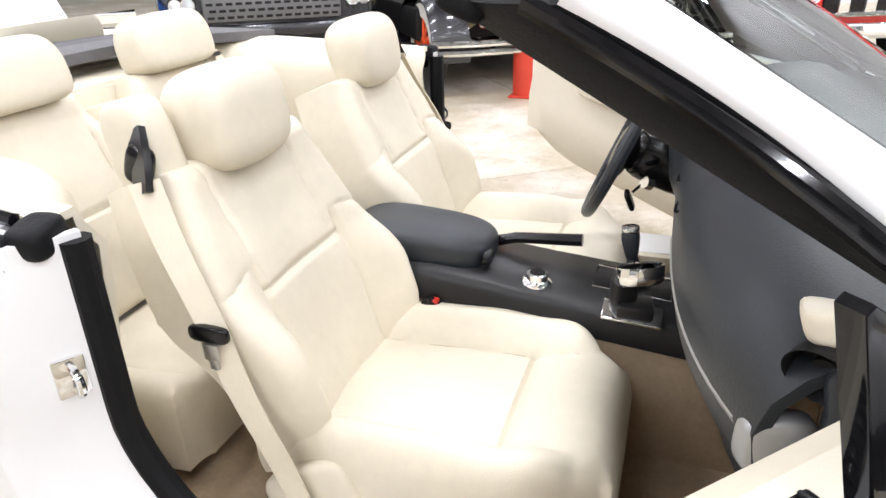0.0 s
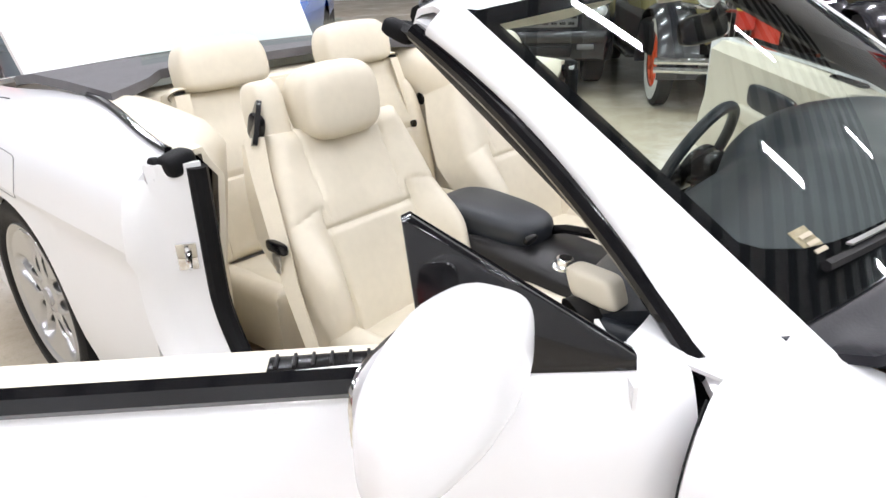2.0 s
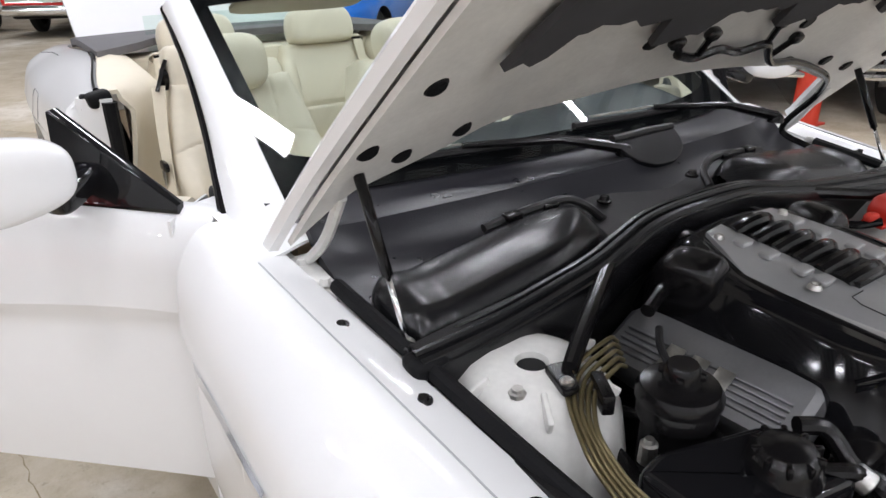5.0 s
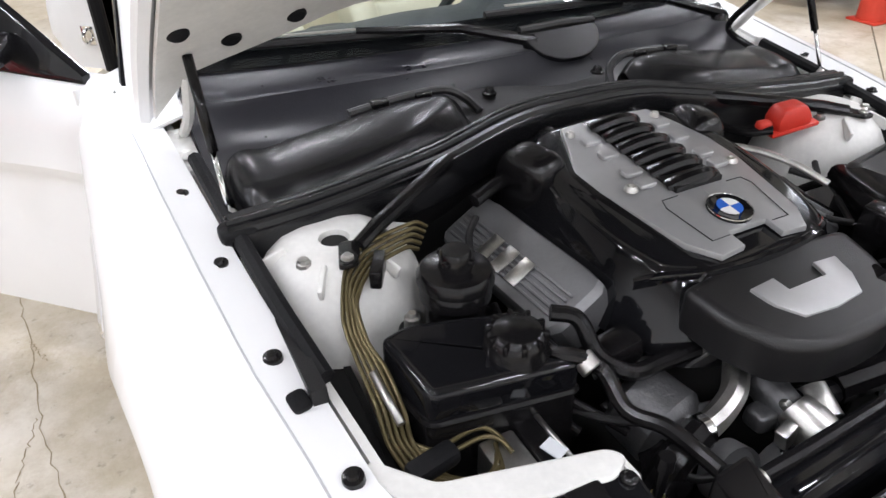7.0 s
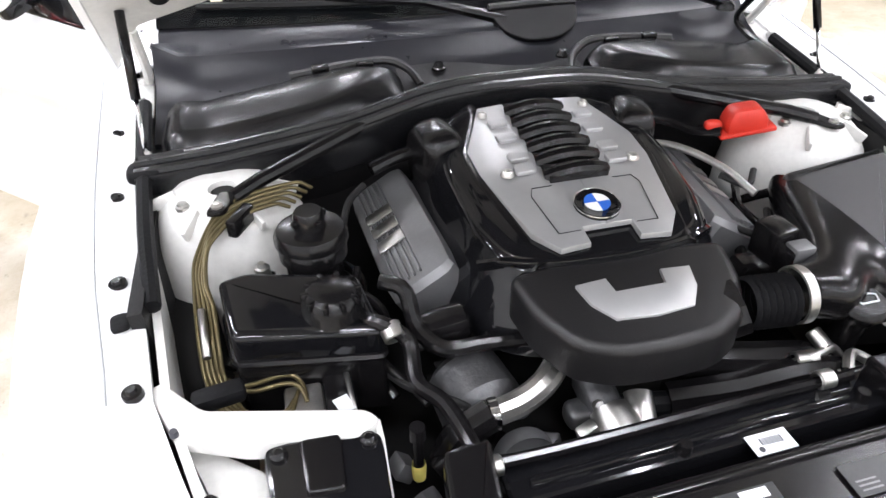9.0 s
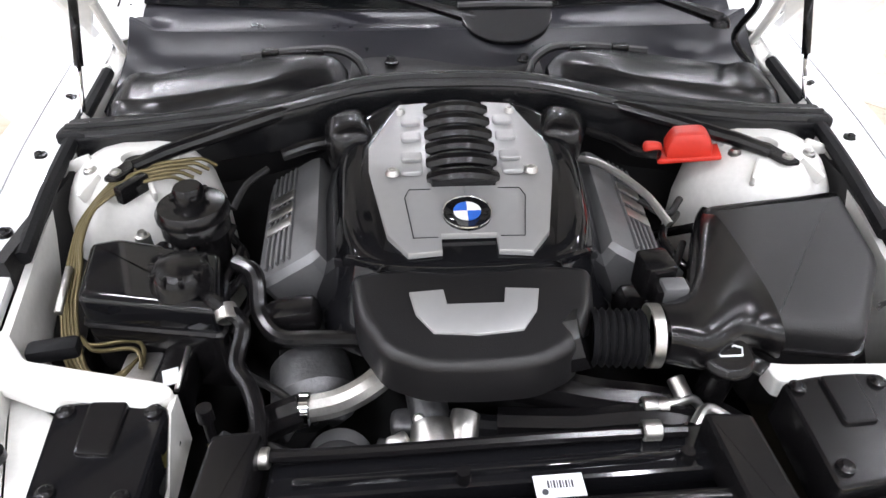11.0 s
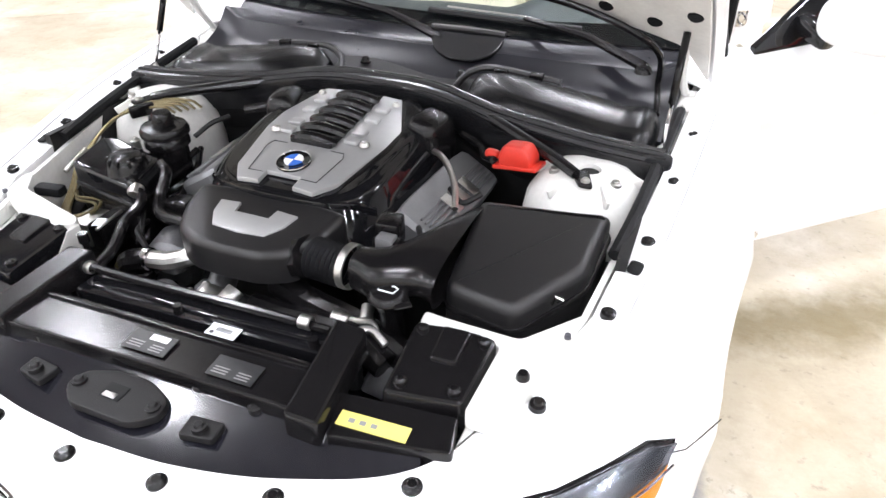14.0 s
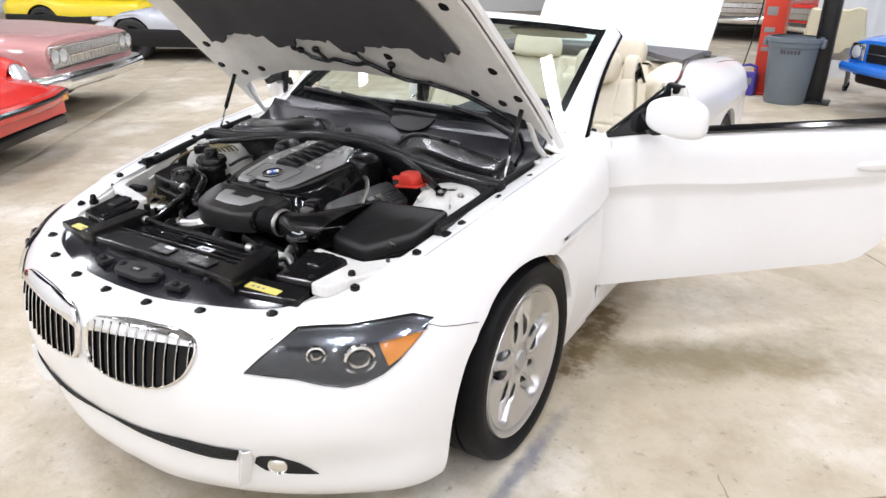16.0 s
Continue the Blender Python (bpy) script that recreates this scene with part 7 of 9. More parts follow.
for s in (1, -1):
    K = [(s * x, z) for x, z in KIDNEY]
    kid = part("kidney_grille", sheet(patch(K, 0.003, 18)[::s], 0.002), DARK, car, "chrome-framed kidney grille with black slats")
    part("grille_frame", tube(out_line(K, 0.005, False), 0.0045, 8, closed=True), CHROME, kid, "thin chrome frame")
    part("grille_band", sheet(patch([(s * x, z) for x, z in KIDNEY_BAND], 0.012, 26)[::s], 0.009), CHROME, kid, "broad chrome upper band")
    part("grille_inner_post", tube([on_nose(s * x, z, 0.010) for x, z in ((0.020, 0.660), (0.018, 0.620), (0.021, 0.585), (0.034, 0.558))], 0.009, 8, 12), CHROME, kid, "chrome inner edge")
    for x in np.linspace(0.055, 0.372, 11):
        zs = [b[1] + (c[1] - b[1]) * (x - b[0]) / (c[0] - b[0]) for b, c in zip(KIDNEY, KIDNEY[1:] + KIDNEY[:1]) if (b[0] - x) * (c[0] - x) < 0]
        z0, z1 = min(zs), max(zs)
        part("slat", sheet([[tuple(on_nose(s * x, z, o)) for o in (0.002, 0.008, 0.014)] for z in np.linspace(z0 + 0.004, z1 - 0.006, 7)], 0.0035), BLACK, kid)
        part("slat_edge", tube([on_nose(s * x, z, 0.0145) for z in np.linspace(z0 + 0.005, z1 - 0.008, 7)], 0.0013, 6), CHROME, kid, "chrome slat edge")
    L = [(s * x, z) for x, z in LAMP]
    lamp = part("headlight", sheet(patch(L, 0.003, 26)[::s], 0.002), LAMP_DARK, car, "clear headlight with twin projectors and amber corner")
    part("lamp_rim", tube(out_line(L, 0.002, False), 0.003, 6, closed=True), BLACK, lamp)
    for x, z, r in ((0.728, 0.648, 0.043), (0.645, 0.668, 0.026)):
        c = on_nose(s * x, z, 0.004)
        d = (on_nose(s * x, z, 0.1) - on_nose(s * x, z, 0)).normalized()
        M = Matrix.Translation(c) @ d.to_track_quat("Z", "Y").to_matrix().to_4x4()
        pr = part("projector", lathe([(r * 0.72, 0.004), (r * 0.80, 0.010), (r * 0.95, 0.008), (r, 0.0)], 32, M), CHROME, lamp, "chrome projector ring")
        part("projector_lens", lathe([(0, 0.013), (r * 0.3, 0.012), (r * 0.55, 0.008), (r * 0.72, 0.002)], 28, M), GLASS_CLEAR, pr, "")
        part("projector_bowl", lathe([(0, 0.001), (r * 0.74, 0.003)], 28, M), LAMP_DARK, pr)
    part("amber_reflector", sheet(patch([(s * x, z) for x, z in [(0.752, 0.681), (0.79, 0.686), (0.8175, 0.690), (0.811, 0.664), (0.798, 0.640), (0.781, 0.622), (0.774, 0.640)]], 0.007, 14)[::s], 0.003), AMBER, lamp, "amber corner reflector")
    part("lamp_brow", sheet(patch([(s * x, z) for x, z in LAMP_BAND], 0.009, 26)[::s], 0.004), LAMP_BRIGHT, lamp, "silvered upper lamp band")
    part("brow_edge", tube([on_nose(s * x, z, 0.013) for x, z in ((0.562, 0.692), (0.613, 0.687), (0.70, 0.683), (0.759, 0.682), (0.79, 0.687), (0.8195, 0.691))], 0.002, 6), CHROME, lamp)
    lens = part("lamp_lens", surf([r for r in patch(L, 0.016, 26)][::s]), GLASS_CLEAR, lamp, "clear lens")
    lens.visible_shadow = False
    fog = part("fog_lamp_recess", sheet(patch([(s * x, z) for x, z in [(0.496, 0.338), (0.510, 0.368), (0.555, 0.374), (0.600, 0.345), (0.635, 0.298), (0.57, 0.302), (0.515, 0.312)]], 0.003, 14)[::s], 0.002), DARK, car, "dark recess with a round fog lamp")
    c = on_nose(s * 0.552, 0.338, 0.004)
    d = (on_nose(s * 0.552, 0.338, 0.1) - on_nose(s * 0.552, 0.338, 0)).normalized()
    part("fog_lamp", lathe([(0, 0.010), (0.015, 0.008), (0.022, 0.003), (0.026, 0.006), (0.028, 0.0)], 24, Matrix.Translation(c) @ d.to_track_quat("Z", "Y").to_matrix().to_4x4()), CHROME, fog, "round fog lamp")
    for line in ([on_nose(s * 0.545, 0.700, 0.001), Vector((s * 0.555, 0.722, 0.7325)), Vector((s * 0.560, 0.705, 0.735)), Vector((s * 0.530, 0.690, 0.737))],
                 [on_nose(s * 0.817, 0.698, 0.001), on_nose(s * 0.845, 0.680, 0.001), on_nose(s * 0.868, 0.667, 0.001), Vector((s * 0.896, 0.360, 0.658))]):
        part("panel_gap", tube(line, 0.0011, 5), DARK, bumper, "dark panel gap")
slot = [(-0.477, 0.390), (-0.33, 0.395), (-0.16, 0.379), (0, 0.369), (0.16, 0.379), (0.33, 0.395), (0.477, 0.390), (0.462, 0.345), (0.39, 0.340), (0.2, 0.352), (0, 0.361), (-0.2, 0.352), (-0.39, 0.340), (-0.462, 0.345)]
low = part("lower_intake", sheet(patch(slot, 0.003, 40), 0.002), DARK, car, "black mesh lower air intake")
for s in (1, -1):
    for z in (0.352, 0.363, 0.374, 0.385):
        x0 = 0.26 if z < 0.36 else 0.16 if z < 0.37 else 0.20 if z < 0.38 else 0.26
        part("mesh_bar", tube([on_nose(s * x, z, 0.006) for x in np.linspace(x0, 0.455, 14)], 0.0018, 5), BLACK_MATT, low)
    part("lip_fin", sheet([[tuple(on_nose(s * (x + w), z, o)) for w, o in ((-0.010, 0.001), (0.0, 0.026 if z < 0.38 else 0.012), (0.012, 0.001))] for x, z in ((0.490, 0.392), (0.478, 0.35), (0.464, 0.30), (0.455, 0.265))][::s], 0.006), PAINT, low, "white fin beside the fog lamp")
for s, mm in ((1, Matrix()), (-1, MIRROR)):
    strip = [[(float(np.interp(-z, -section(y, 60)[:, 2], section(y, 60)[:, 0])) + o, y, z) for z, o in ((0.728, 0.001), (0.722, 0.005), (0.714, 0.001))] for y in np.linspace(-0.54, -0.16, 12)]
    tr = part("fender_trim", sheet(strip, 0.003), CHROME, car, "narrow chrome fender trim", mm)
    part("side_marker", sheet([[(float(np.interp(-z, -section(y, 60)[:, 2], section(y, 60)[:, 0])) + 0.003, y, z) for z in (0.725, 0.717)] for y in np.linspace(-0.33, -0.20, 5)], 0.003), GLASS_CLEAR, tr, "", mm)
    gap = []
    for p in section(-0.625, 24):
        gap.append((p[0] - 0.006, -0.626, p[2]))
    part("door_gap", tube(gap[4:], 0.0015, 5), DARK, car, "dark gap between fender and door", mm)
    # fuel flap outline and boot gap on the quarter
    sec = lambda y, z: (float(np.interp(-z, -section(y, 60)[:, 2], section(y, 60)[:, 0])) + 0.0005, y, z)
    if s > 0:
        part("fuel_flap_gap", tube([sec(y, z) for y, z in rounded([(-2.60, 0.865), (-2.75, 0.87), (-2.77, 0.745), (-2.62, 0.735)], 0.03)], 0.0018, 5, closed=True), LABEL_GREY, car, "thin gap round the fuel flap")
    part("boot_gap", tube([sec(y, z) for y, z in ((-3.02, 0.955), (-3.15, 0.945), (-3.30, 0.935), (-3.5, 0.915))], 0.0025, 5), DARK, car, "dark gap by the boot lid", mm)
    # thin grey line: shade of the fender's overlap step, drawn as colour
    pts = []
    for y in np.linspace(-0.45, 0.36, 18):
        x = float(np.interp(y, [-0.45, -0.242, -0.045, 0.153, 0.347], [0.79, 0.778, 0.764, 0.746, 0.715]))
        sc = section(y, 80)[:26]
        pts.append((x, y, float(np.interp(x, sc[:, 0], sc[:, 2])) + 0.0004))
    part("rail_edge", tube(pts, 0.0016, 5), RAIL_SHADE, car, "grey line painting the shaded step along the fender rail", mm)
# ---- the hall ----
def concrete():
    """Worn tan concrete: clouds, brown mottling, pits, two old stains and a long brown band."""
    mat = material("worn_concrete", (0.47, 0.41, 0.32), 0.38)
    nt = mat.node_tree
    b = nt.nodes["Principled BSDF"]
    tc = nt.nodes.new("ShaderNodeTexCoord")

    def noise(scale, detail, rough=0.6, distort=0.0):
        n = nt.nodes.new("ShaderNodeTexNoise")
        n.inputs["Scale"].default_value, n.inputs["Detail"].default_value = scale, detail
        n.inputs["Roughness"].default_value, n.inputs["Distortion"].default_value = rough, distort
        nt.links.new(tc.outputs["Object"], n.inputs["Vector"])
        return n.outputs["Fac"]

    def ranged(value, a, c, lo=0.0, hi=1.0):
        m = nt.nodes.new("ShaderNodeMapRange")
        m.inputs["From Min"].default_value, m.inputs["From Max"].default_value = a, c
        m.inputs["To Min"].default_value, m.inputs["To Max"].default_value = lo, hi
        nt.links.new(value, m.inputs["Value"])
        return m.outputs["Result"]

    def times(a, c, op="MULTIPLY"):
        m = nt.nodes.new("ShaderNodeMath")
        m.operation = op
        nt.links.new(a, m.inputs[0])
        nt.links.new(c, m.inputs[1])
        return m.outputs[0]

    def tint(base, colour, fac):
        m = nt.nodes.new("ShaderNodeMix")
        m.data_type = "RGBA"
        nt.links.new(fac, m.inputs[0])
        nt.links.new(base, m.inputs[6])
        m.inputs[7].default_value = (*colour, 1)
        return m.outputs[2]

    def floor_mark(centre, turn, size, edge=0.5):
        m, ln = nt.nodes.new("ShaderNodeMapping"), nt.nodes.new("ShaderNodeVectorMath")
        m.vector_type = "TEXTURE"
        m.inputs["Location"].default_value = (*centre, 0)
        m.inputs["Rotation"].default_value = (0, 0, radians(turn))
        m.inputs["Scale"].default_value = (*size, 1)
        nt.links.new(tc.outputs["Object"], m.inputs["Vector"])
        ln.operation = "LENGTH"
        nt.links.new(m.outputs[0], ln.inputs[0])
        wob = times(ln.outputs["Value"], ranged(noise(7.0, 5, 0.7), 0.3, 0.7, -0.35, 0.35), "ADD")
        return ranged(wob, 1.0, edge)

    rgb = nt.nodes.new("ShaderNodeValToRGB")
    for e, (p, c) in zip((rgb.color_ramp.elements[0], rgb.color_ramp.elements[1], rgb.color_ramp.elements.new(0.5)), ((0.28, (0.37, 0.31, 0.215)), (0.74, (0.53, 0.48, 0.40)), (0.50, (0.46, 0.405, 0.31)))):
        e.position, e.color = p, (*c, 1)
    nt.links.new(noise(1.1, 9, 0.6, 0.1), rgb.inputs["Fac"])
    col = rgb.outputs["Color"]
    col = tint(col, (0.34, 0.28, 0.19), ranged(noise(3.2, 9, 0.74, 0.1), 0.44, 0.66, 0.0, 0.8))
    col = tint(col, (0.22, 0.19, 0.14), ranged(noise(22.0, 5, 0.65), 0.60, 0.70, 0.0, 0.65))
    col = tint(col, (0.62, 0.58, 0.50), ranged(noise(1.7, 7, 0.7, 0.1), 0.55, 0.75, 0.0, 0.5))
    col = tint(col, (0.13, 0.085, 0.035), times(floor_mark((-0.81, -0.86), 94, (0.46, 0.11), 0.6), ranged(noise(11.0, 5, 0.7), 0.30, 0.52)))
    # long darker brown band, softened towards its rim
    col = tint(col, (0.20, 0.155, 0.075), times(floor_mark((-1.30, -0.92), 28, (0.80, 0.19), 0.3), ranged(noise(9.0, 6, 0.7), 0.2, 0.8, 0.55, 1.0)))
    col = tint(col, (0.15, 0.155, 0.19), times(floor_mark((-0.94, 0.12), 90, (0.48, 0.045), 0.3), ranged(noise(8.0, 5, 0.7), 0.25, 0.7, 0.5, 1.0)))
    nt.links.new(col, b.inputs["Base Color"])
    nt.links.new(ranged(noise(1.6, 6), 0.3, 0.7, 0.40, 0.60), b.inputs["Roughness"])
    bp = nt.nodes.new("ShaderNodeBump")
    bp.inputs["Strength"].default_value, bp.inputs["Distance"].default_value = 0.5, 0.005
    nt.links.new(times(noise(34.0, 6, 0.7), ranged(noise(9.0, 3), 0.3, 0.6), "ADD"), bp.inputs["Height"])
    nt.links.new(bp.outputs["Normal"], b.inputs["Normal"])
    return mat


FLOOR = concrete()
WALL = material("white_metal_wall", (0.78, 0.79, 0.79), 0.55, vary=0.06, scale=1.2)
ROOF = material("grey_roof_sheeting", (0.36, 0.37, 0.38), 0.7, vary=0.2, scale=0.8)
PURLIN = material("dark_steel_purlin", (0.035, 0.036, 0.04), 0.6, vary=0.2, scale=2.0)
X0, X1, Y0, Y1 = -19.5, 14.5, -21.0, 13.0
floor = tagged(part("floor", box(((X0 + X1) / 2, (Y0 + Y1) / 2, -0.115), (X1 - X0, Y1 - Y0, 0.2)), DARK, None, "", ROOM), "worn tan polished concrete floor with saw-cut joints", "floor", "", "structure")
for k in range(-3, 4):
    for q in range(-3, 4):
        a, b, c, d = max(X0, -3.03 + 5.76 * k), min(X1, -3.03 + 5.76 * (k + 1)), max(Y0, -4.85 + 5.76 * q), min(Y1, -4.85 + 5.76 * (q + 1))
        if b > a and d > c:
            part("floor_slab", box(((a + b) / 2, (c + d) / 2, -0.02), (b - a - 0.008, d - c - 0.008, 0.04), 0.003), FLOOR, floor, "", ROOM)
for name, c, s in (("wall_west", (X0 - 0.1, (Y0 + Y1) / 2, CEIL / 2), (0.2, Y1 - Y0 + 0.4, CEIL)), ("wall_east", (X1 + 0.1, (Y0 + Y1) / 2, CEIL / 2), (0.2, Y1 - Y0 + 0.4, CEIL)),
                   ("wall_south", ((X0 + X1) / 2, Y0 - 0.1, CEIL / 2), (X1 - X0, 0.2, CEIL)), ("wall_north", ((X0 + X1) / 2, Y1 + 0.1, CEIL / 2), (X1 - X0, 0.2, CEIL))):
    tagged(part(name, box(c, s), WALL, None, "", ROOM), "white sheet metal wall of the hall", "wall", "", "structure")
bm = box(((X0 + X1) / 2, (Y0 + Y1) / 2, CEIL + 0.1), (X1 - X0 + 0.4, Y1 - Y0 + 0.4, 0.2))
for y in np.arange(Y0 + 0.7, Y1, 0.75):
    add_box(bm, ((X0 + X1) / 2, y, CEIL - 0.09), (X1 - X0, 0.09, 0.18))
roof = tagged(part("ceiling", bm, ROOF, None, "", ROOM), "grey sheet ceiling with close-set dark steel purlins", "ceiling", "", "structure")
roof.data.materials.append(PURLIN)
for f in roof.data.polygons:
    f.material_index = 1 if f.index > 5 else 0
LAMP_BODY = material("white_lamp_body", (0.75, 0.75, 0.75), 0.4)
TUBE = glow("lamp_tube_glow", (1.0, 0.98, 0.94), 9.0)
for i, (x, y) in enumerate(LAMPS):
    lamp = thing("ceiling_lamp", "long white fluorescent strip lamp hung under the ceiling", "lamp", ROOM @ Vector((x, y, CEIL - 0.35)), "ceiling strip lamps")
    part("housing", box((x, y, CEIL - 0.37), (0.26, 1.42, 0.05), 0.01), LAMP_BODY, lamp, "", ROOM)
    for dx in (-0.07, 0.07):
        part("tube", tube([(x + dx, y - 0.64, CEIL - 0.402), (x + dx, y + 0.64, CEIL - 0.402)], 0.014, 8), TUBE, lamp, "glowing tube", ROOM)
    for dy in (-0.55, 0.55):
        part("hanger", tube([(x, y + dy, CEIL - 0.34), (x, y + dy, CEIL + 0.01)], 0.006, 6), STEEL, lamp, "", ROOM)

# fine cracks in the concrete
CRACK = material("crack_dirt", (0.30, 0.24, 0.15), 0.9, vary=0.3, scale=30)
rng3 = random.Random(21)
for line in ([(1.27, -1.60), (1.25, -1.45), (1.225, -1.22), (1.21, -0.90), (1.19, -0.72), (1.15, -0.52)], [(1.21, -0.86), (1.25, -0.70), (1.29, -0.50)], [(1.225, -1.22), (1.18, -1.10)],
             [(-1.5, -0.2), (-1.62, 0.05), (-1.60, 0.3), (-1.72, 0.5)], [(-2.3, -1.0), (-2.45, -0.8), (-2.7, -0.72)]):
    rows = []
    for p in curve([(x, y, 0.0) for x, y in line], 30):
        jx, jy, w = rng3.uniform(-0.007, 0.007), rng3.uniform(-0.007, 0.007), rng3.uniform(0.0006, 0.0022)
        rows.append([(p[0] + jx - w, p[1] + jy, 0.0012), (p[0] + jx + w, p[1] + jy, 0.0012)])
    part("floor_crack", sheet(rows, 0.0008), CRACK, floor)
# ---- the other cars in the hall ----
def car_paint(name, colour):
    return material(name, colour, 0.25, coat=0.8, vary=0.05, scale=2.0)


GLASS_DARK = material("tinted_car_glass", (0.015, 0.018, 0.02), 0.04, spec=0.8)
WHITEWALL = material("whitewall_rubber", (0.7, 0.69, 0.65), 0.5)
TYRE = material("old_tyre_rubber", (0.018, 0.018, 0.018), 0.7, vary=0.2, scale=6)
LAMP_LENS = material("headlamp_lens", (0.75, 0.78, 0.80), 0.06, metal=0.55)


def arch_z(x, zb, axles, hub, r):
    for a in axles:
        d = abs(x - a)
        if d < r:
            zb = max(zb, hub + math.sqrt(r * r - d * d))
    return zb


def lofted(st, axles, hub, r, n=64, power=3.0):
    """A car's painted body: stations (x, half width, top z, bottom z) from the tail to the nose."""
    xs = [q[0] for q in st]
    pos = sorted(set(list(np.linspace(xs[0], xs[-1], n)) + [a + d * r for a in axles for d in (-1.001, -0.97, -0.85, -0.6, -0.3, 0, 0.3, 0.6, 0.85, 0.97, 1.001)]))
    rows = []
    for x in pos:
        w, zt, zb0 = [float(np.interp(x, xs, [q[k] for q in st])) for k in (1, 2, 3)]
        zb = min(arch_z(x, zb0, axles, hub, r), zt - 0.12)
        half = []
        zm = zb0 + (zt - zb0) * 0.55
        for k in range(7):
            z = zb + (max(zm, zb + 0.03) - zb) * k / 6
            half.append((x, w * (1 - 0.07 * ((zm - z) / max(zm - zb0, 0.01)) ** 2), z))
        z0 = half[-1][2]
        for k in range(1, 12):
            a = math.pi / 2 * k / 11
            half.append((x, w * math.cos(a) ** (2 / power), z0 + (zt - z0) * math.sin(a) ** (2 / power)))
        rows.append([(px, -py, pz) for px, py, pz in half] + [(px, py, pz) for px, py, pz in half[-2::-1]])
    first = [(px - 0.01, py * 0.97, rows[0][0][2] + (pz - rows[0][0][2]) * 0.02) for px, py, pz in rows[0]]
    last = [(px + 0.01, py * 0.97, rows[-1][0][2] + (pz - rows[-1][0][2]) * 0.02) for px, py, pz in rows[-1]]
    return [first] + rows + [last]


def road_wheel(hold, M, x, y, r, wide, rim_mat, white=False, spokes=8, rim_r=0.62, label=""):
    s = 1 if y > 0 else -1
    out = M @ Matrix.Translation((x, y, r)) @ Matrix.Rotation(radians(-90 * s), 4, "X")
    prof = [(rim_r * r, -wide / 2), (r * 0.9, -wide / 2), (r, -wide * 0.36), (r, wide * 0.36), (r * 0.9, wide / 2), (rim_r * r, wide / 2), (rim_r * r * 0.96, 0), (rim_r * r, -wide / 2)]
    w = part("wheel", lathe(prof, 32, out), TYRE, hold, label)
    if white:
        part("whitewall", lathe([(rim_r * r * 1.0, wide / 2 + 0.002), (r * 0.78, wide / 2 + 0.006), (r * 0.88, wide / 2 + 0.004)], 32, out), WHITEWALL, w, "white tyre wall")
    bm = lathe([(rim_r * r, wide * 0.45), (rim_r * r * 0.93, wide * 0.42), (rim_r * r * 0.88, wide * 0.2), (rim_r * r * 0.5, 0.0), (0.0, 0.0)], 32, out)
    for k in range(spokes):
        a = 2 * math.pi * k / spokes
        add_tube(bm, [out @ Vector((q * math.cos(a), q * math.sin(a), wide * h)) for q, h in ((0.05, 0.40), (rim_r * r * 0.93, 0.33))], 0.012 if spokes > 8 else 0.026, 6)
    add_lathe(bm, [(0.0, wide * 0.52), (0.05, wide * 0.5), (0.07, wide * 0.35), (0.07, 0.0)], 20, out)
    part("rim", bm, rim_mat, w)
    return w


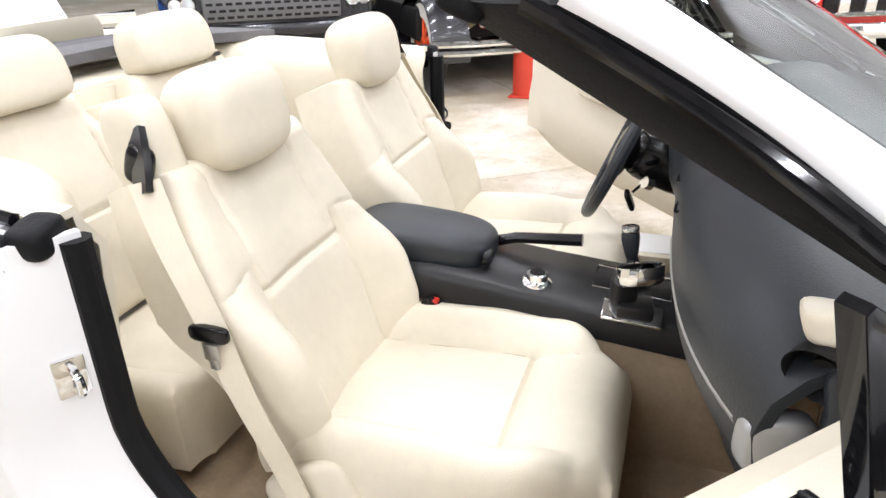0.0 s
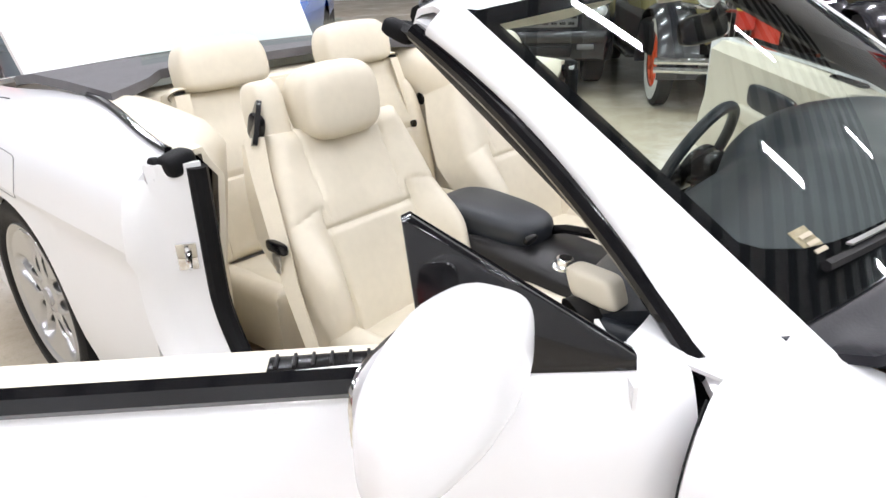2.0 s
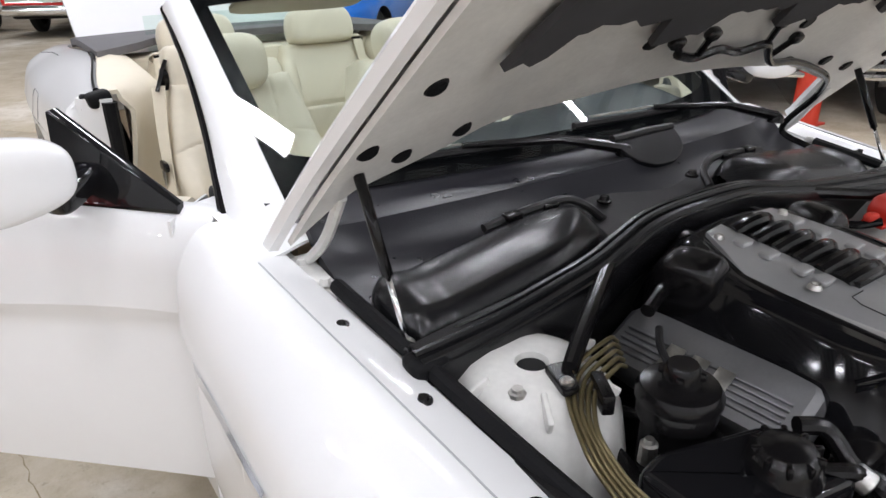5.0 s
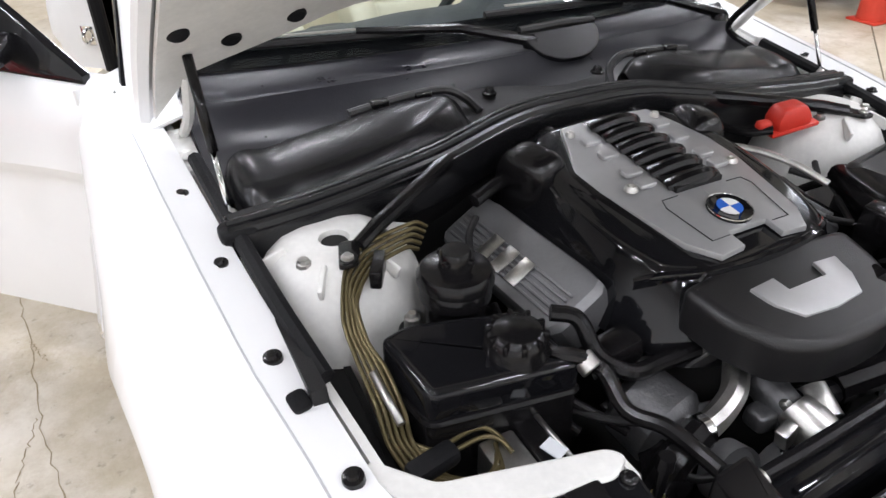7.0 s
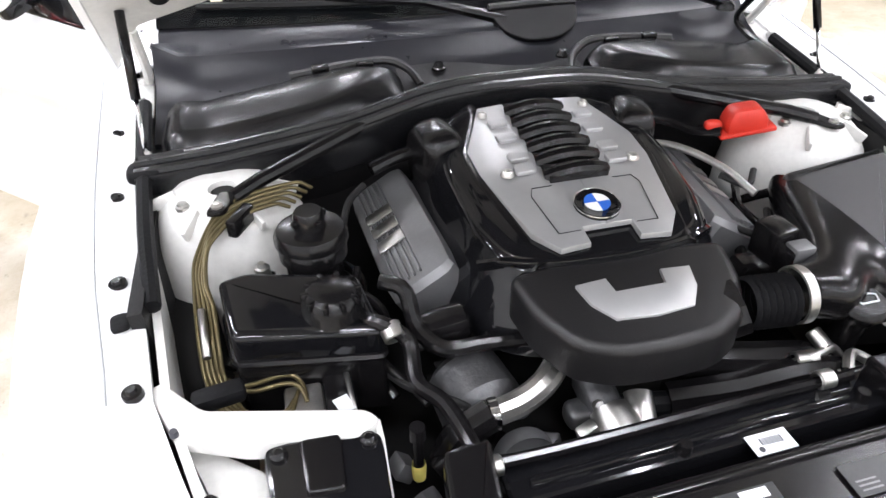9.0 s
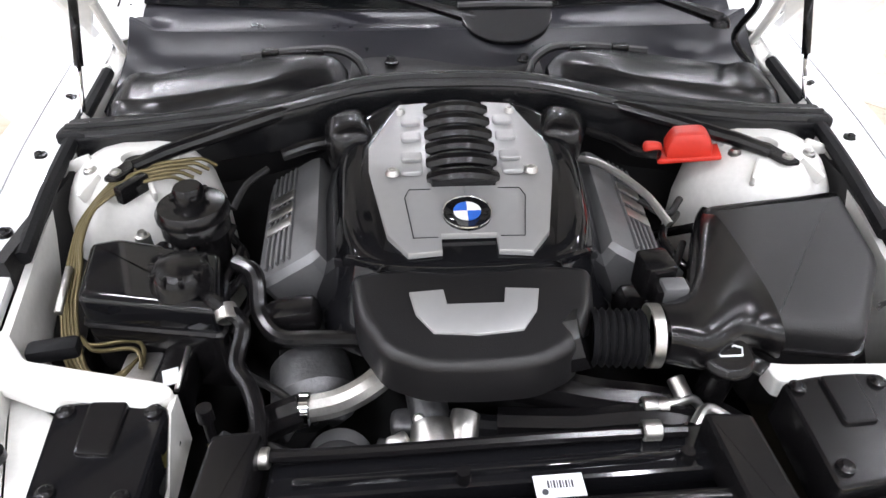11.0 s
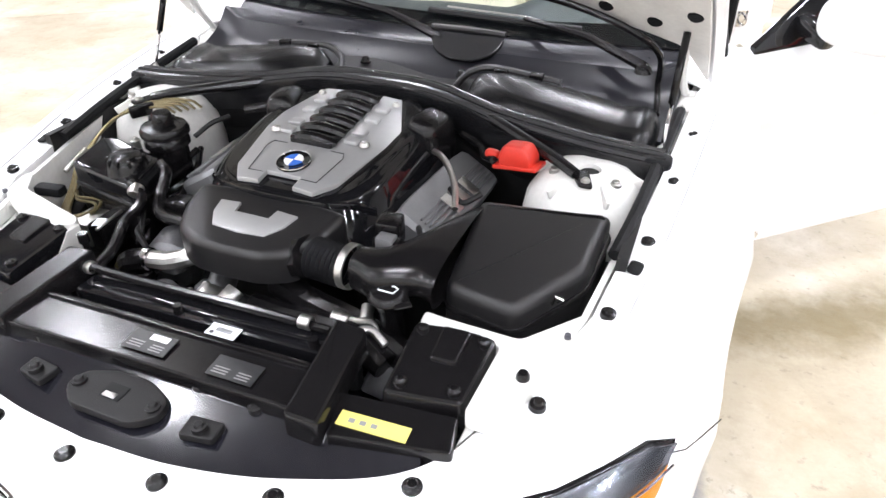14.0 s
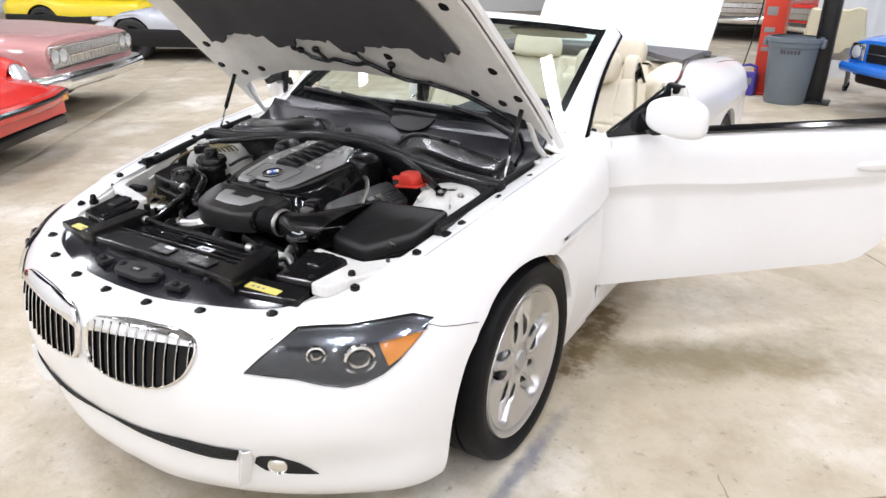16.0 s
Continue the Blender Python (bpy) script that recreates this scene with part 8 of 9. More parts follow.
def parked_car(label, at, heading, paint, st, axles, r, track, cabin, rim, dark_lower=None, white=False, spokes=8, rim_r=0.62, arch=1.12, power=3.0, glass=True, group="parked show cars"):
    """cabin: (belt z, roof z, x of screen base, roof front, roof rear, rear base, half width at belt, at roof)."""
    M = pose(at[0], at[1], 0, 0, 0, heading)
    hold = thing("parked_car", label, "car", (at[0], at[1], 0), group)
    P = lofted(st, axles, r, r * arch, power=power)
    part("body", surf([[tuple(M @ Vector(q)) for q in row] for row in P], flip=False), paint, hold, "", sharp=40)
    zs = min(q[3] for q in st)
    part("underbody", box(M @ Vector(((st[0][0] + st[-1][0]) / 2, 0, zs + 0.17)), ((st[-1][0] - st[0][0]) * 0.94, track * 1.15, 0.30), 0.05, pose(0, 0, 0, 0, 0, heading)), BLACK_MATT, hold, "dark underbody")
    for x in axles:
        for y in (track / 2, -track / 2):
            road_wheel(hold, M, x, y, r, 0.2 if not white else 0.13, rim, white, spokes, rim_r)
    if cabin:
        zb, zr, xa, xb, xc, xd, wb, wr = cabin
        rows = []
        for u in np.linspace(-1, 1, 9):
            rows.append([tuple(M @ Vector((x, u * w, z - 0.02 * u * u * k))) for x, w, z, k in ((xd, wb, zb, 0), (xd + (xc - xd) * 0.5, (wb + wr) / 2, zb + (zr - zb) * 0.55, 1), (xc, wr, zr - 0.03, 1), (xb, wr, zr - 0.03, 1), (xb + (xa - xb) * 0.5, (wb + wr) / 2, zb + (zr - zb) * 0.52, 1), (xa, wb, zb, 0))])
        green = part("windows", surf(rows), GLASS_DARK, hold, "dark windows")
        for s in (-1, 1):
            side = [[tuple(M @ Vector((x, s * wb, zb))) for x in np.linspace(xd, xa, 6)], [tuple(M @ Vector((x, s * wr, zr - 0.05))) for x in np.linspace(xc, xb, 6)]]
            part("side_window", sheet(side if s > 0 else side[::-1], 0.01), GLASS_DARK, green)
            for a, b in ((xa, xb), (xd, xc), ((xa + xd) / 2, (xb + xc) / 2)):
                part("roof_pillar", tube([M @ Vector((a, s * wb, zb - 0.02)), M @ Vector(((a + b) / 2, s * ((wb + wr) / 2 + 0.008), (zb + zr) / 2)), M @ Vector((b, s * wr, zr - 0.03))], 0.032, 8), paint, hold)
        roof = [[tuple(M @ Vector((x, u * (wr + 0.02), zr + 0.03 * (1 - u * u) * k))) for x, k in ((xc - 0.06, 0.2), (xc + 0.15, 1), ((xb + xc) / 2, 1.2), (xb - 0.15, 1), (xb + 0.06, 0.2))] for u in np.linspace(-1, 1, 9)]
        part("roof", sheet(roof, 0.05), paint, hold)
    return hold, M


def round_lamp(hold, M, x, y, z, r, deep=0.10, bucket=None, label="round chrome headlamp"):
    out = M @ Matrix.Translation((x, y, z)) @ Matrix.Rotation(radians(90), 4, "Y")
    rim = part("headlamp", lathe([(0.0, -deep), (r * 0.6, -deep * 0.8), (r * 0.95, -deep * 0.2), (r, 0.0), (r * 0.97, 0.012), (r * 0.86, 0.010)], 24, out), bucket or CHROME, hold, label)
    part("lens", lathe([(0.0, 0.03), (r * 0.5, 0.025), (r * 0.88, 0.006)], 24, out), LAMP_LENS, rim)
    return rim


def bar(hold, M, name, pts, r, mat, n=8, label=""):
    return part(name, tube([M @ Vector(p) for p in pts], r, n), mat, hold, label)


def block(hold, M, name, c, size, mat, bevel=0.01, label="", turn=0.0):
    T = Matrix(M)
    T.translation = (0, 0, 0)
    return part(name, box(M @ Vector(c), size, bevel, T @ Matrix.Rotation(radians(turn), 4, "Z")), mat, hold, label)


P_BLACK, P_NAVY = car_paint("deep_black_car_paint", (0.008, 0.008, 0.012)), car_paint("dark_blue_car_paint", (0.012, 0.025, 0.16))
P_BLUE, P_RED, P_OLIVE = car_paint("bright_blue_car_paint", (0.02, 0.18, 0.72)), car_paint("red_car_paint", (0.62, 0.02, 0.015)), car_paint("olive_cream_car_paint", (0.50, 0.43, 0.20))
P_ROSE, P_SILVER, P_YELLOW, P_GOLD = car_paint("dusty_rose_car_paint", (0.52, 0.27, 0.26)), car_paint("silver_car_paint", (0.50, 0.52, 0.56)), car_paint("yellow_car_paint", (0.80, 0.62, 0.02)), car_paint("beige_gold_car_paint", (0.36, 0.32, 0.24))
RIM_RED = material("orange_red_wheel_paint", (0.75, 0.09, 0.02), 0.35, coat=0.4)
RIM_DARK = material("dark_alloy_rim", (0.06, 0.06, 0.065), 0.35, metal=0.8)

# black off-roader with a silver mesh grille
ST = [(-4.9, 0.86, 1.05, 0.42), (-4.8, 0.97, 1.10, 0.34), (-3.0, 1.0, 1.12, 0.30), (-1.3, 1.0, 1.10, 0.30), (-0.5, 0.98, 1.06, 0.30), (-0.12, 0.93, 1.01, 0.32), (0.0, 0.86, 0.96, 0.36)]
suv, M = parked_car("black luxury off-road car with a silver mesh grille", (-3.95, -4.42), 36, P_BLACK, ST, (-0.92, -3.8), 0.39, 1.64, (1.10, 1.83, -1.35, -2.0, -4.3, -4.85, 0.93, 0.74), RIM_DARK, power=4.5)
grille = block(suv, M, "grille", (0.005, 0, 0.775), (0.05, 1.16, 0.24), HEAD_SILVER, 0.02, "silver mesh grille")
for k in range(4):
    for q in range(14):
        block(grille, M, "grille_slot", (0.0315, -0.52 + 0.08 * q + 0.02 * (k % 2), 0.692 + 0.054 * k), (0.006, 0.055, 0.022), BLACK_MATT, 0.002)
for s in (-1, 1):
    lamp = block(suv, M, "headlamp", (-0.055, s * 0.735, 0.80), (0.10, 0.27, 0.20), GLOSS_BLACK, 0.03, "clear projector headlamp", 6 * s)
    round_lamp(lamp, M, 0.005, s * 0.69, 0.80, 0.06, 0.05)
    round_lamp(lamp, M, -0.005, s * 0.79, 0.80, 0.055, 0.05)
    block(suv, M, "fog_lamp", (0.0, s * 0.66, 0.48), (0.05, 0.16, 0.05), HEAD_SILVER, 0.01)
block(suv, M, "bumper", (-0.02, 0, 0.57), (0.14, 1.74, 0.13), P_BLACK, 0.05)
block(suv, M, "lower_intake", (0.02, 0, 0.44), (0.05, 1.05, 0.10), BLACK_MATT, 0.01)


# pre-war cars with free-standing fenders
def vintage(label, at, heading, paint, rim, white, radiator_mat, lamp_x=0.05):
    st = [(-3.6, 0.55, 1.0, 0.42), (-3.45, 0.66, 1.12, 0.40), (-2.2, 0.70, 1.16, 0.40), (-1.45, 0.66, 1.14, 0.42), (-0.8, 0.44, 1.10, 0.48), (-0.22, 0.33, 1.06, 0.52), (-0.17, 0.31, 1.03, 0.55)]
    hold, M = parked_car(label, at, heading, paint, st, (), 0.40, 1.42, (1.14, 1.72, -1.45, -1.6, -3.2, -3.55, 0.62, 0.56), rim, power=4.0)
    for x in (-0.25, -3.0):
        for y in (0.70, -0.70):
            road_wheel(hold, M, x, y, 0.40, 0.13, rim, white, 12, 0.60, "wheel with painted spokes")
    for s in (-1, 1):
        for x0, back in ((-0.25, 1), (-3.0, -1)):
            ring = []
            for a in np.linspace(-15, 205, 20):
                c, q = math.cos(radians(a)), math.sin(radians(a))
                drop = 0.0
                rr = 0.49
                if back * c < 0 and a > 90:
                    drop = 0.16 * max(0, (a - 120) / 85) if back > 0 else 0
                px, pz = x0 + rr * c * (1.0 + (0.25 if c < 0 else 0)), 0.40 + rr * q
                ring.append([tuple(M @ Vector((px, s * (0.70 + dy), max(pz - dz, 0.30)))) for dy, dz in ((-0.22, 0.02), (-0.10, -0.015), (0.04, -0.01), (0.12, 0.05))])
            part("fender", sheet(ring if s < 0 else ring[::-1], 0.012), P_BLACK, hold, "black rounded fender")
        block(hold, M, "running_board", (-1.75, s * 0.78, 0.34), (1.7, 0.24, 0.04), BLACK, 0.01)
        round_lamp(hold, M, lamp_x, s * 0.40, 0.98, 0.125, 0.22)
        round_lamp(hold, M, lamp_x + 0.05, s * 0.30, 0.70, 0.07, 0.10)
    rad = block(hold, M, "radiator", (-0.13, 0, 0.83), (0.07, 0.56, 0.62), CHROME, 0.04, "upright radiator with chrome surround")
    block(rad, M, "core", (-0.098, 0, 0.83), (0.02, 0.48, 0.52), radiator_mat, 0.02)
    for q in range(11):
        block(rad, M, "radiator_fin", (-0.086, -0.22 + 0.044 * q, 0.83), (0.006, 0.006, 0.50), STEEL, 0.001)
    bar(hold, M, "lamp_bar", [(lamp_x - 0.08, -0.62, 0.88), (lamp_x - 0.06, 0, 0.80), (lamp_x - 0.08, 0.62, 0.88)], 0.02, CHROME)
    for z in (0.40, 0.47):
        bar(hold, M, "bumper", [(0.30, -0.86, z), (0.38, -0.5, z), (0.40, 0, z), (0.38, 0.5, z), (0.30, 0.86, z)], 0.028, CHROME, 8, "chrome double bumper")
    for s in (-1, 1):
        block(hold, M, "bumper_iron", (0.10, s * 0.32, 0.43), (0.5, 0.05, 0.05), BLACK, 0.01)
    return hold, M


olive, M = vintage("olive cream pre-war car with black fenders and red spoked whitewall wheels", (-4.72, -2.50), 37, P_OLIVE, RIM_RED, True, BLACK_MATT)
vintage("black pre-war car with large round chrome headlamps", (-5.25, -1.05), 37, P_BLACK, RIM_DARK, False, BLACK_MATT)
vintage("dark blue pre-war car with chrome headlamps", (-8.6, -1.3), 30, P_NAVY, RIM_DARK, False, BLACK_MATT)

# red pickup of the fifties
ST = [(-4.6, 0.80, 0.95, 0.45), (-4.5, 0.92, 1.0, 0.42), (-2.6, 0.94, 1.05, 0.40), (-1.4, 0.94, 1.10, 0.40), (-0.5, 0.93, 1.05, 0.40), (-0.15, 0.90, 0.98, 0.42), (0.0, 0.84, 0.90, 0.46)]
pick, M = parked_car("red fifties pickup with a chrome toothed grille", (-5.45, 0.55), 24, P_RED, ST, (-0.75, -3.5), 0.38, 1.60, (1.08, 1.75, -1.5, -1.8, -2.5, -2.7, 0.82, 0.70), CHROME, power=3.4)
grille = block(pick, M, "grille", (0.0, 0, 0.70), (0.06, 1.25, 0.20), BLACK, 0.03, "chrome toothed grille")
for k in range(5):
    soft = block(grille, M, "grille_tooth", (0.04, -0.46 + 0.23 * k, 0.70), (0.05, 0.10, 0.15), CHROME, 0.02)
for z in (0.62, 0.78):
    bar(grille, M, "grille_bar", [(-0.05, -0.72, z), (0.04, -0.4, z), (0.05, 0.4, z), (-0.05, 0.72, z)], 0.025, CHROME)
for s in (-1, 1):
    round_lamp(pick, M, 0.0, s * 0.72, 0.80, 0.10, 0.10)
    block(pick, M, "bumper_iron", (0.05, s * 0.45, 0.49), (0.24, 0.05, 0.08), BLACK, 0.01)
bar(pick, M, "bumper", [(0.02, -0.95, 0.50), (0.13, -0.6, 0.50), (0.15, 0, 0.50), (0.13, 0.6, 0.50), (0.02, 0.95, 0.50)], 0.065, CHROME, 10, "chrome bumper")

# bright blue coupe of the seventies
ST = [(-4.8, 0.78, 0.90, 0.38), (-4.65, 0.88, 0.95, 0.32), (-3.2, 0.93, 0.93, 0.24), (-1.5, 0.93, 0.90, 0.22), (-0.5, 0.91, 0.86, 0.24), (-0.1, 0.88, 0.80, 0.34), (0.0, 0.84, 0.76, 0.42)]
pony, M = parked_car("bright blue seventies coupe with a dark grille", (-1.85, -6.95), 42, P_BLUE, ST, (-0.95, -3.7), 0.33, 1.52, (0.88, 1.30, -1.75, -2.5, -3.2, -4.5, 0.76, 0.60), RIM_DARK, power=4.0)
grille = block(pony, M, "grille", (0.005, 0, 0.62), (0.04, 1.10, 0.20), BLACK_MATT, 0.02, "black grille with a chrome emblem frame")
bar(grille, M, "grille_frame", [(0.03, -0.16, 0.55), (0.03, -0.16, 0.69), (0.03, 0.16, 0.69), (0.03, 0.16, 0.55), (0.03, -0.16, 0.55)], 0.010, CHROME, 6)
bar(grille, M, "grille_bar", [(0.03, -0.54, 0.62), (0.03, 0.54, 0.62)], 0.008, CHROME, 6)
block(grille, M, "emblem", (0.035, 0, 0.62), (0.012, 0.14, 0.06), CHROME, 0.004)
for s in (-1, 1):
    block(pony, M, "lamp_surround", (-0.01, s * 0.70, 0.62), (0.06, 0.22, 0.20), CHROME, 0.02)
    round_lamp(pony, M, 0.025, s * 0.70, 0.62, 0.085, 0.05)
bar(pony, M, "bumper", [(-0.15, -0.93, 0.45), (0.02, -0.86, 0.45), (0.07, -0.4, 0.45), (0.07, 0.4, 0.45), (0.02, 0.86, 0.45), (-0.15, 0.93, 0.45)], 0.06, P_BLUE, 10, "blue painted bumper")

# red and beige sedans far back
ST = [(-5.2, 0.80, 0.88, 0.40), (-5.05, 0.94, 0.96, 0.32), (-3.2, 0.98, 0.95, 0.26), (-1.5, 0.98, 0.93, 0.26), (-0.4, 0.96, 0.88, 0.28), (-0.05, 0.93, 0.84, 0.38), (0.0, 0.92, 0.82, 0.42)]


def sixties(label, at, heading, paint, white=False):
    hold, M = parked_car(label, at, heading, paint, ST, (-0.95, -4.0), 0.34, 1.54, (0.94, 1.38, -1.7, -2.25, -3.4, -4.1, 0.82, 0.68), CHROME, power=4.5, white=white)
    g = block(hold, M, "grille", (0.005, 0, 0.66), (0.04, 1.72, 0.22), STEEL, 0.02, "wide chrome grille with fine bars")
    for q in range(20):
        block(g, M, "grille_bar", (0.028, -0.57 + 0.06 * q, 0.66), (0.012, 0.012, 0.18), CHROME, 0.002)
    for z in (0.56, 0.66, 0.76):
        bar(g, M, "grille_bar", [(0.03, -0.84, z), (0.035, 0.84, z)], 0.009, CHROME, 6)
    for s in (-1, 1):
        for y in (0.66, 0.82):
            round_lamp(hold, M, 0.03, s * y, 0.67, 0.078, 0.05)
        block(hold, M, "side_trim", (-2.2, s * 0.985, 0.50), (3.6, 0.012, 0.03), CHROME, 0.004)
    bar(hold, M, "bumper", [(-0.55, -0.99, 0.44), (-0.05, -0.97, 0.44), (0.09, -0.84, 0.44), (0.12, 0, 0.43), (0.09, 0.84, 0.44), (-0.05, 0.97, 0.44), (-0.55, 0.99, 0.44)], 0.085, CHROME, 12, "heavy chrome bumper")
    return hold, M


sixties("dusty rose sixties hardtop with quad lamps and chrome grille", (5.62, -2.62), 212, P_ROSE)
sixties("red sixties coupe with a chrome front", (-0.45, -12.7), 62, P_RED, True)
sixties("beige seventies sedan with chrome bumper and quad lamps", (1.05, -14.1), 100, P_GOLD)

# rear-engined red coupe
ST = [(-4.2, 0.70, 0.72, 0.36), (-4.0, 0.82, 0.82, 0.30), (-3.2, 0.88, 0.90, 0.24), (-1.8, 0.84, 0.86, 0.22), (-0.9, 0.82, 0.80, 0.24), (-0.35, 0.80, 0.68, 0.26), (-0.08, 0.76, 0.58, 0.28), (0.0, 0.72, 0.50, 0.30)]
nine, M = parked_car("glossy red rear-engined sports coupe with round headlamps", (4.05, -0.94), 212, P_RED, ST, (-0.85, -3.1), 0.31, 1.40, (0.86, 1.28, -1.35, -1.95, -2.7, -3.9, 0.70, 0.55), RIM_DARK, power=2.6)
for s in (-1, 1):
    wing = [[tuple(M @ Vector((x, s * 0.60 + 0.16 * math.cos(a), z + 0.17 * h * math.sin(a)))) for a in np.linspace(0, math.pi, 9)] for x, z, h in ((-1.35, 0.72, 0.4), (-0.9, 0.70, 0.8), (-0.5, 0.62, 1.1), (-0.30, 0.56, 1.05))]
    part("wing", sheet(wing, 0.02), P_RED, nine, "raised front wing")
    out = M @ Matrix.Translation((-0.27, s * 0.60, 0.64)) @ Matrix.Rotation(radians(62), 4, "Y")
    lamp = part("headlamp", lathe([(0.0, -0.06), (0.10, -0.05), (0.118, 0.0), (0.112, 0.012), (0.098, 0.008)], 28, out), CHROME, nine, "round headlamp")
    part("lens", lathe([(0.0, 0.03), (0.06, 0.022), (0.1, 0.008)], 28, out), LAMP_LENS, lamp)
    block(nine, M, "indicator", (0.045, s * 0.62, 0.44), (0.03, 0.16, 0.05), AMBER, 0.01)
bar(nine, M, "bumper", [(-0.32, -0.83, 0.46), (-0.03, -0.74, 0.46), (0.05, -0.4, 0.46), (0.06, 0, 0.46), (0.05, 0.4, 0.46), (-0.03, 0.74, 0.46), (-0.32, 0.83, 0.46)], 0.065, P_RED, 10, "red bumper")
bar(nine, M, "bumper_strip", [(-0.32, -0.88, 0.48), (0.0, -0.79, 0.48), (0.105, -0.4, 0.48), (0.12, 0, 0.48), (0.105, 0.4, 0.48), (0.0, 0.79, 0.48), (-0.32, 0.88, 0.48)], 0.022, BLACK, 6, "black rubber strip")
block(nine, M, "front_spoiler", (-0.03, 0, 0.25), (0.10, 1.36, 0.09), BLACK, 0.02, "black chin spoiler")

# silver roadster and yellow coupe
ST = [(-4.2, 0.72, 0.80, 0.38), (-4.0, 0.86, 0.90, 0.28), (-2.6, 0.90, 0.88, 0.22), (-1.3, 0.88, 0.86, 0.20), (-0.6, 0.87, 0.76, 0.22), (-0.12, 0.78, 0.62, 0.24), (0.0, 0.66, 0.54, 0.28)]
for label, at, h, paint in (("silver open sports car with dark rims", (10.0, -5.75), 24, P_SILVER), ("bright yellow low sports coupe", (10.4, -8.3), 205, P_YELLOW)):
    hold, M = parked_car(label, at, h, paint, ST, (-0.85, -3.25), 0.33, 1.56, (0.86, 1.26, -1.3, -1.9, -2.6, -3.6, 0.74, 0.58), RIM_DARK, power=2.8, spokes=5, rim_r=0.72)
    for s in (-1, 1):
        block(hold, M, "headlamp", (-0.20, s * 0.66, 0.64), (0.26, 0.16, 0.07), LAMP_LENS, 0.03, "clear headlamp", -20 * s)
    block(hold, M, "lower_intake", (-0.01, 0, 0.36), (0.06, 0.9, 0.10), BLACK_MATT, 0.02)

# ---- things of the workshop ----
LIFT_RED = material("red_lift_enamel", (0.62, 0.05, 0.025), 0.4, vary=0.12, scale=5, bump=0.05)
POST_BLACK = material("black_steel_column", (0.02, 0.02, 0.022), 0.5, vary=0.2, scale=4)
BIN_GREY = material("blue_grey_plastic", (0.14, 0.17, 0.20), 0.45, vary=0.15, scale=6, bump=0.05)
CLOTH = material("cream_dust_cloth", (0.62, 0.58, 0.40), 0.85, vary=0.12, scale=5, bump=0.2)
VIOLET = material("violet_blue_plastic", (0.05, 0.035, 0.30), 0.4, vary=0.1, scale=8)

post = thing("lift_post", "short round red steel post standing on the floor", "post", (-4.43, -2.31, 0))
part("tube", lathe([(0.0, 0.0), (0.105, 0.0), (0.105, 1.85), (0.0, 1.85)], 28, pose(-4.43, -2.31, 0)), LIFT_RED, post)
part("foot_plate", box((-4.43, -2.31, 0.008), (0.24, 0.24, 0.016), 0.004), LIFT_RED, post)
ext = thing("fire_extinguisher", "red fire extinguisher with yellow label on the red post", "extinguisher", (-4.31, -2.44, 0.72))
E = pose(-4.31, -2.44, 0)
part("cylinder", lathe([(0.0, 0.72), (0.07, 0.72), (0.075, 0.74), (0.075, 1.10), (0.06, 1.15), (0.025, 1.18), (0.025, 1.21), (0.0, 1.21)], 24, E), RED, ext)
part("label", lathe([(0.077, 0.86), (0.077, 1.02)], 24, E), LABEL_YELLOW, ext)
part("valve", box(E @ Vector((0, 0, 1.23)), (0.05, 0.05, 0.05), 0.008), BRASS, ext)
part("lever", box(E @ Vector((0.04, 0, 1.28)), (0.14, 0.025, 0.02), 0.006), BLACK, ext)
part("hose", tube([E @ Vector(q) for q in ((0.02, 0.03, 1.22), (0.06, 0.10, 1.18), (0.06, 0.09, 0.95), (0.05, 0.08, 0.82))], 0.012, 8, 6), BLACK, ext)
part("bracket", box((-4.36, -2.38, 0.98), (0.06, 0.10, 0.04), 0.006), STEEL, ext)

lift = thing("car_lift", "red two-post lift column with grey labels and cables", "lift", (-0.40, -7.92, 0))
part("column", box((-0.40, -7.92, 1.75), (0.26, 0.30, 3.5), 0.015), LIFT_RED, lift)
part("foot_plate", box((-0.40, -7.92, 0.01), (0.46, 0.50, 0.02), 0.004), LIFT_RED, lift)
for z, h in ((1.00, 0.10), (0.78, 0.06), (1.28, 0.14), (0.55, 0.05)):
    part("notice", box((-0.37, -7.768, z), (0.12, 0.006, h), 0.002), LABEL_GREY, lift, "grey notice plate")
part("control_box", box((-0.26, -7.86, 1.42), (0.06, 0.16, 0.26), 0.01), LABEL_GREY, lift, "grey control box")
part("cable", tube([(-0.25, -7.85, 1.3), (-0.22, -7.84, 0.9), (-0.16, -7.80, 0.5), (-0.05, -7.74, 0.06), (0.10, -7.66, 0.01), (0.28, -7.75, 0.01)], 0.008, 6, 6), BLACK, lift, "black cable")

column = tagged(part("steel_column", box((-1.02, -7.54, CEIL / 2), (0.16, 0.03, CEIL), 0.003), POST_BLACK), "black steel column standing on the floor", "column", "", "structure")
for dx in (-0.09, 0.09):
    part("flange", box((-1.02 + dx, -7.54, CEIL / 2), (0.016, 0.18, CEIL), 0.003), POST_BLACK, column)
part("base_plate", box((-1.02, -7.54, 0.01), (0.36, 0.34, 0.02), 0.004), POST_BLACK, column)

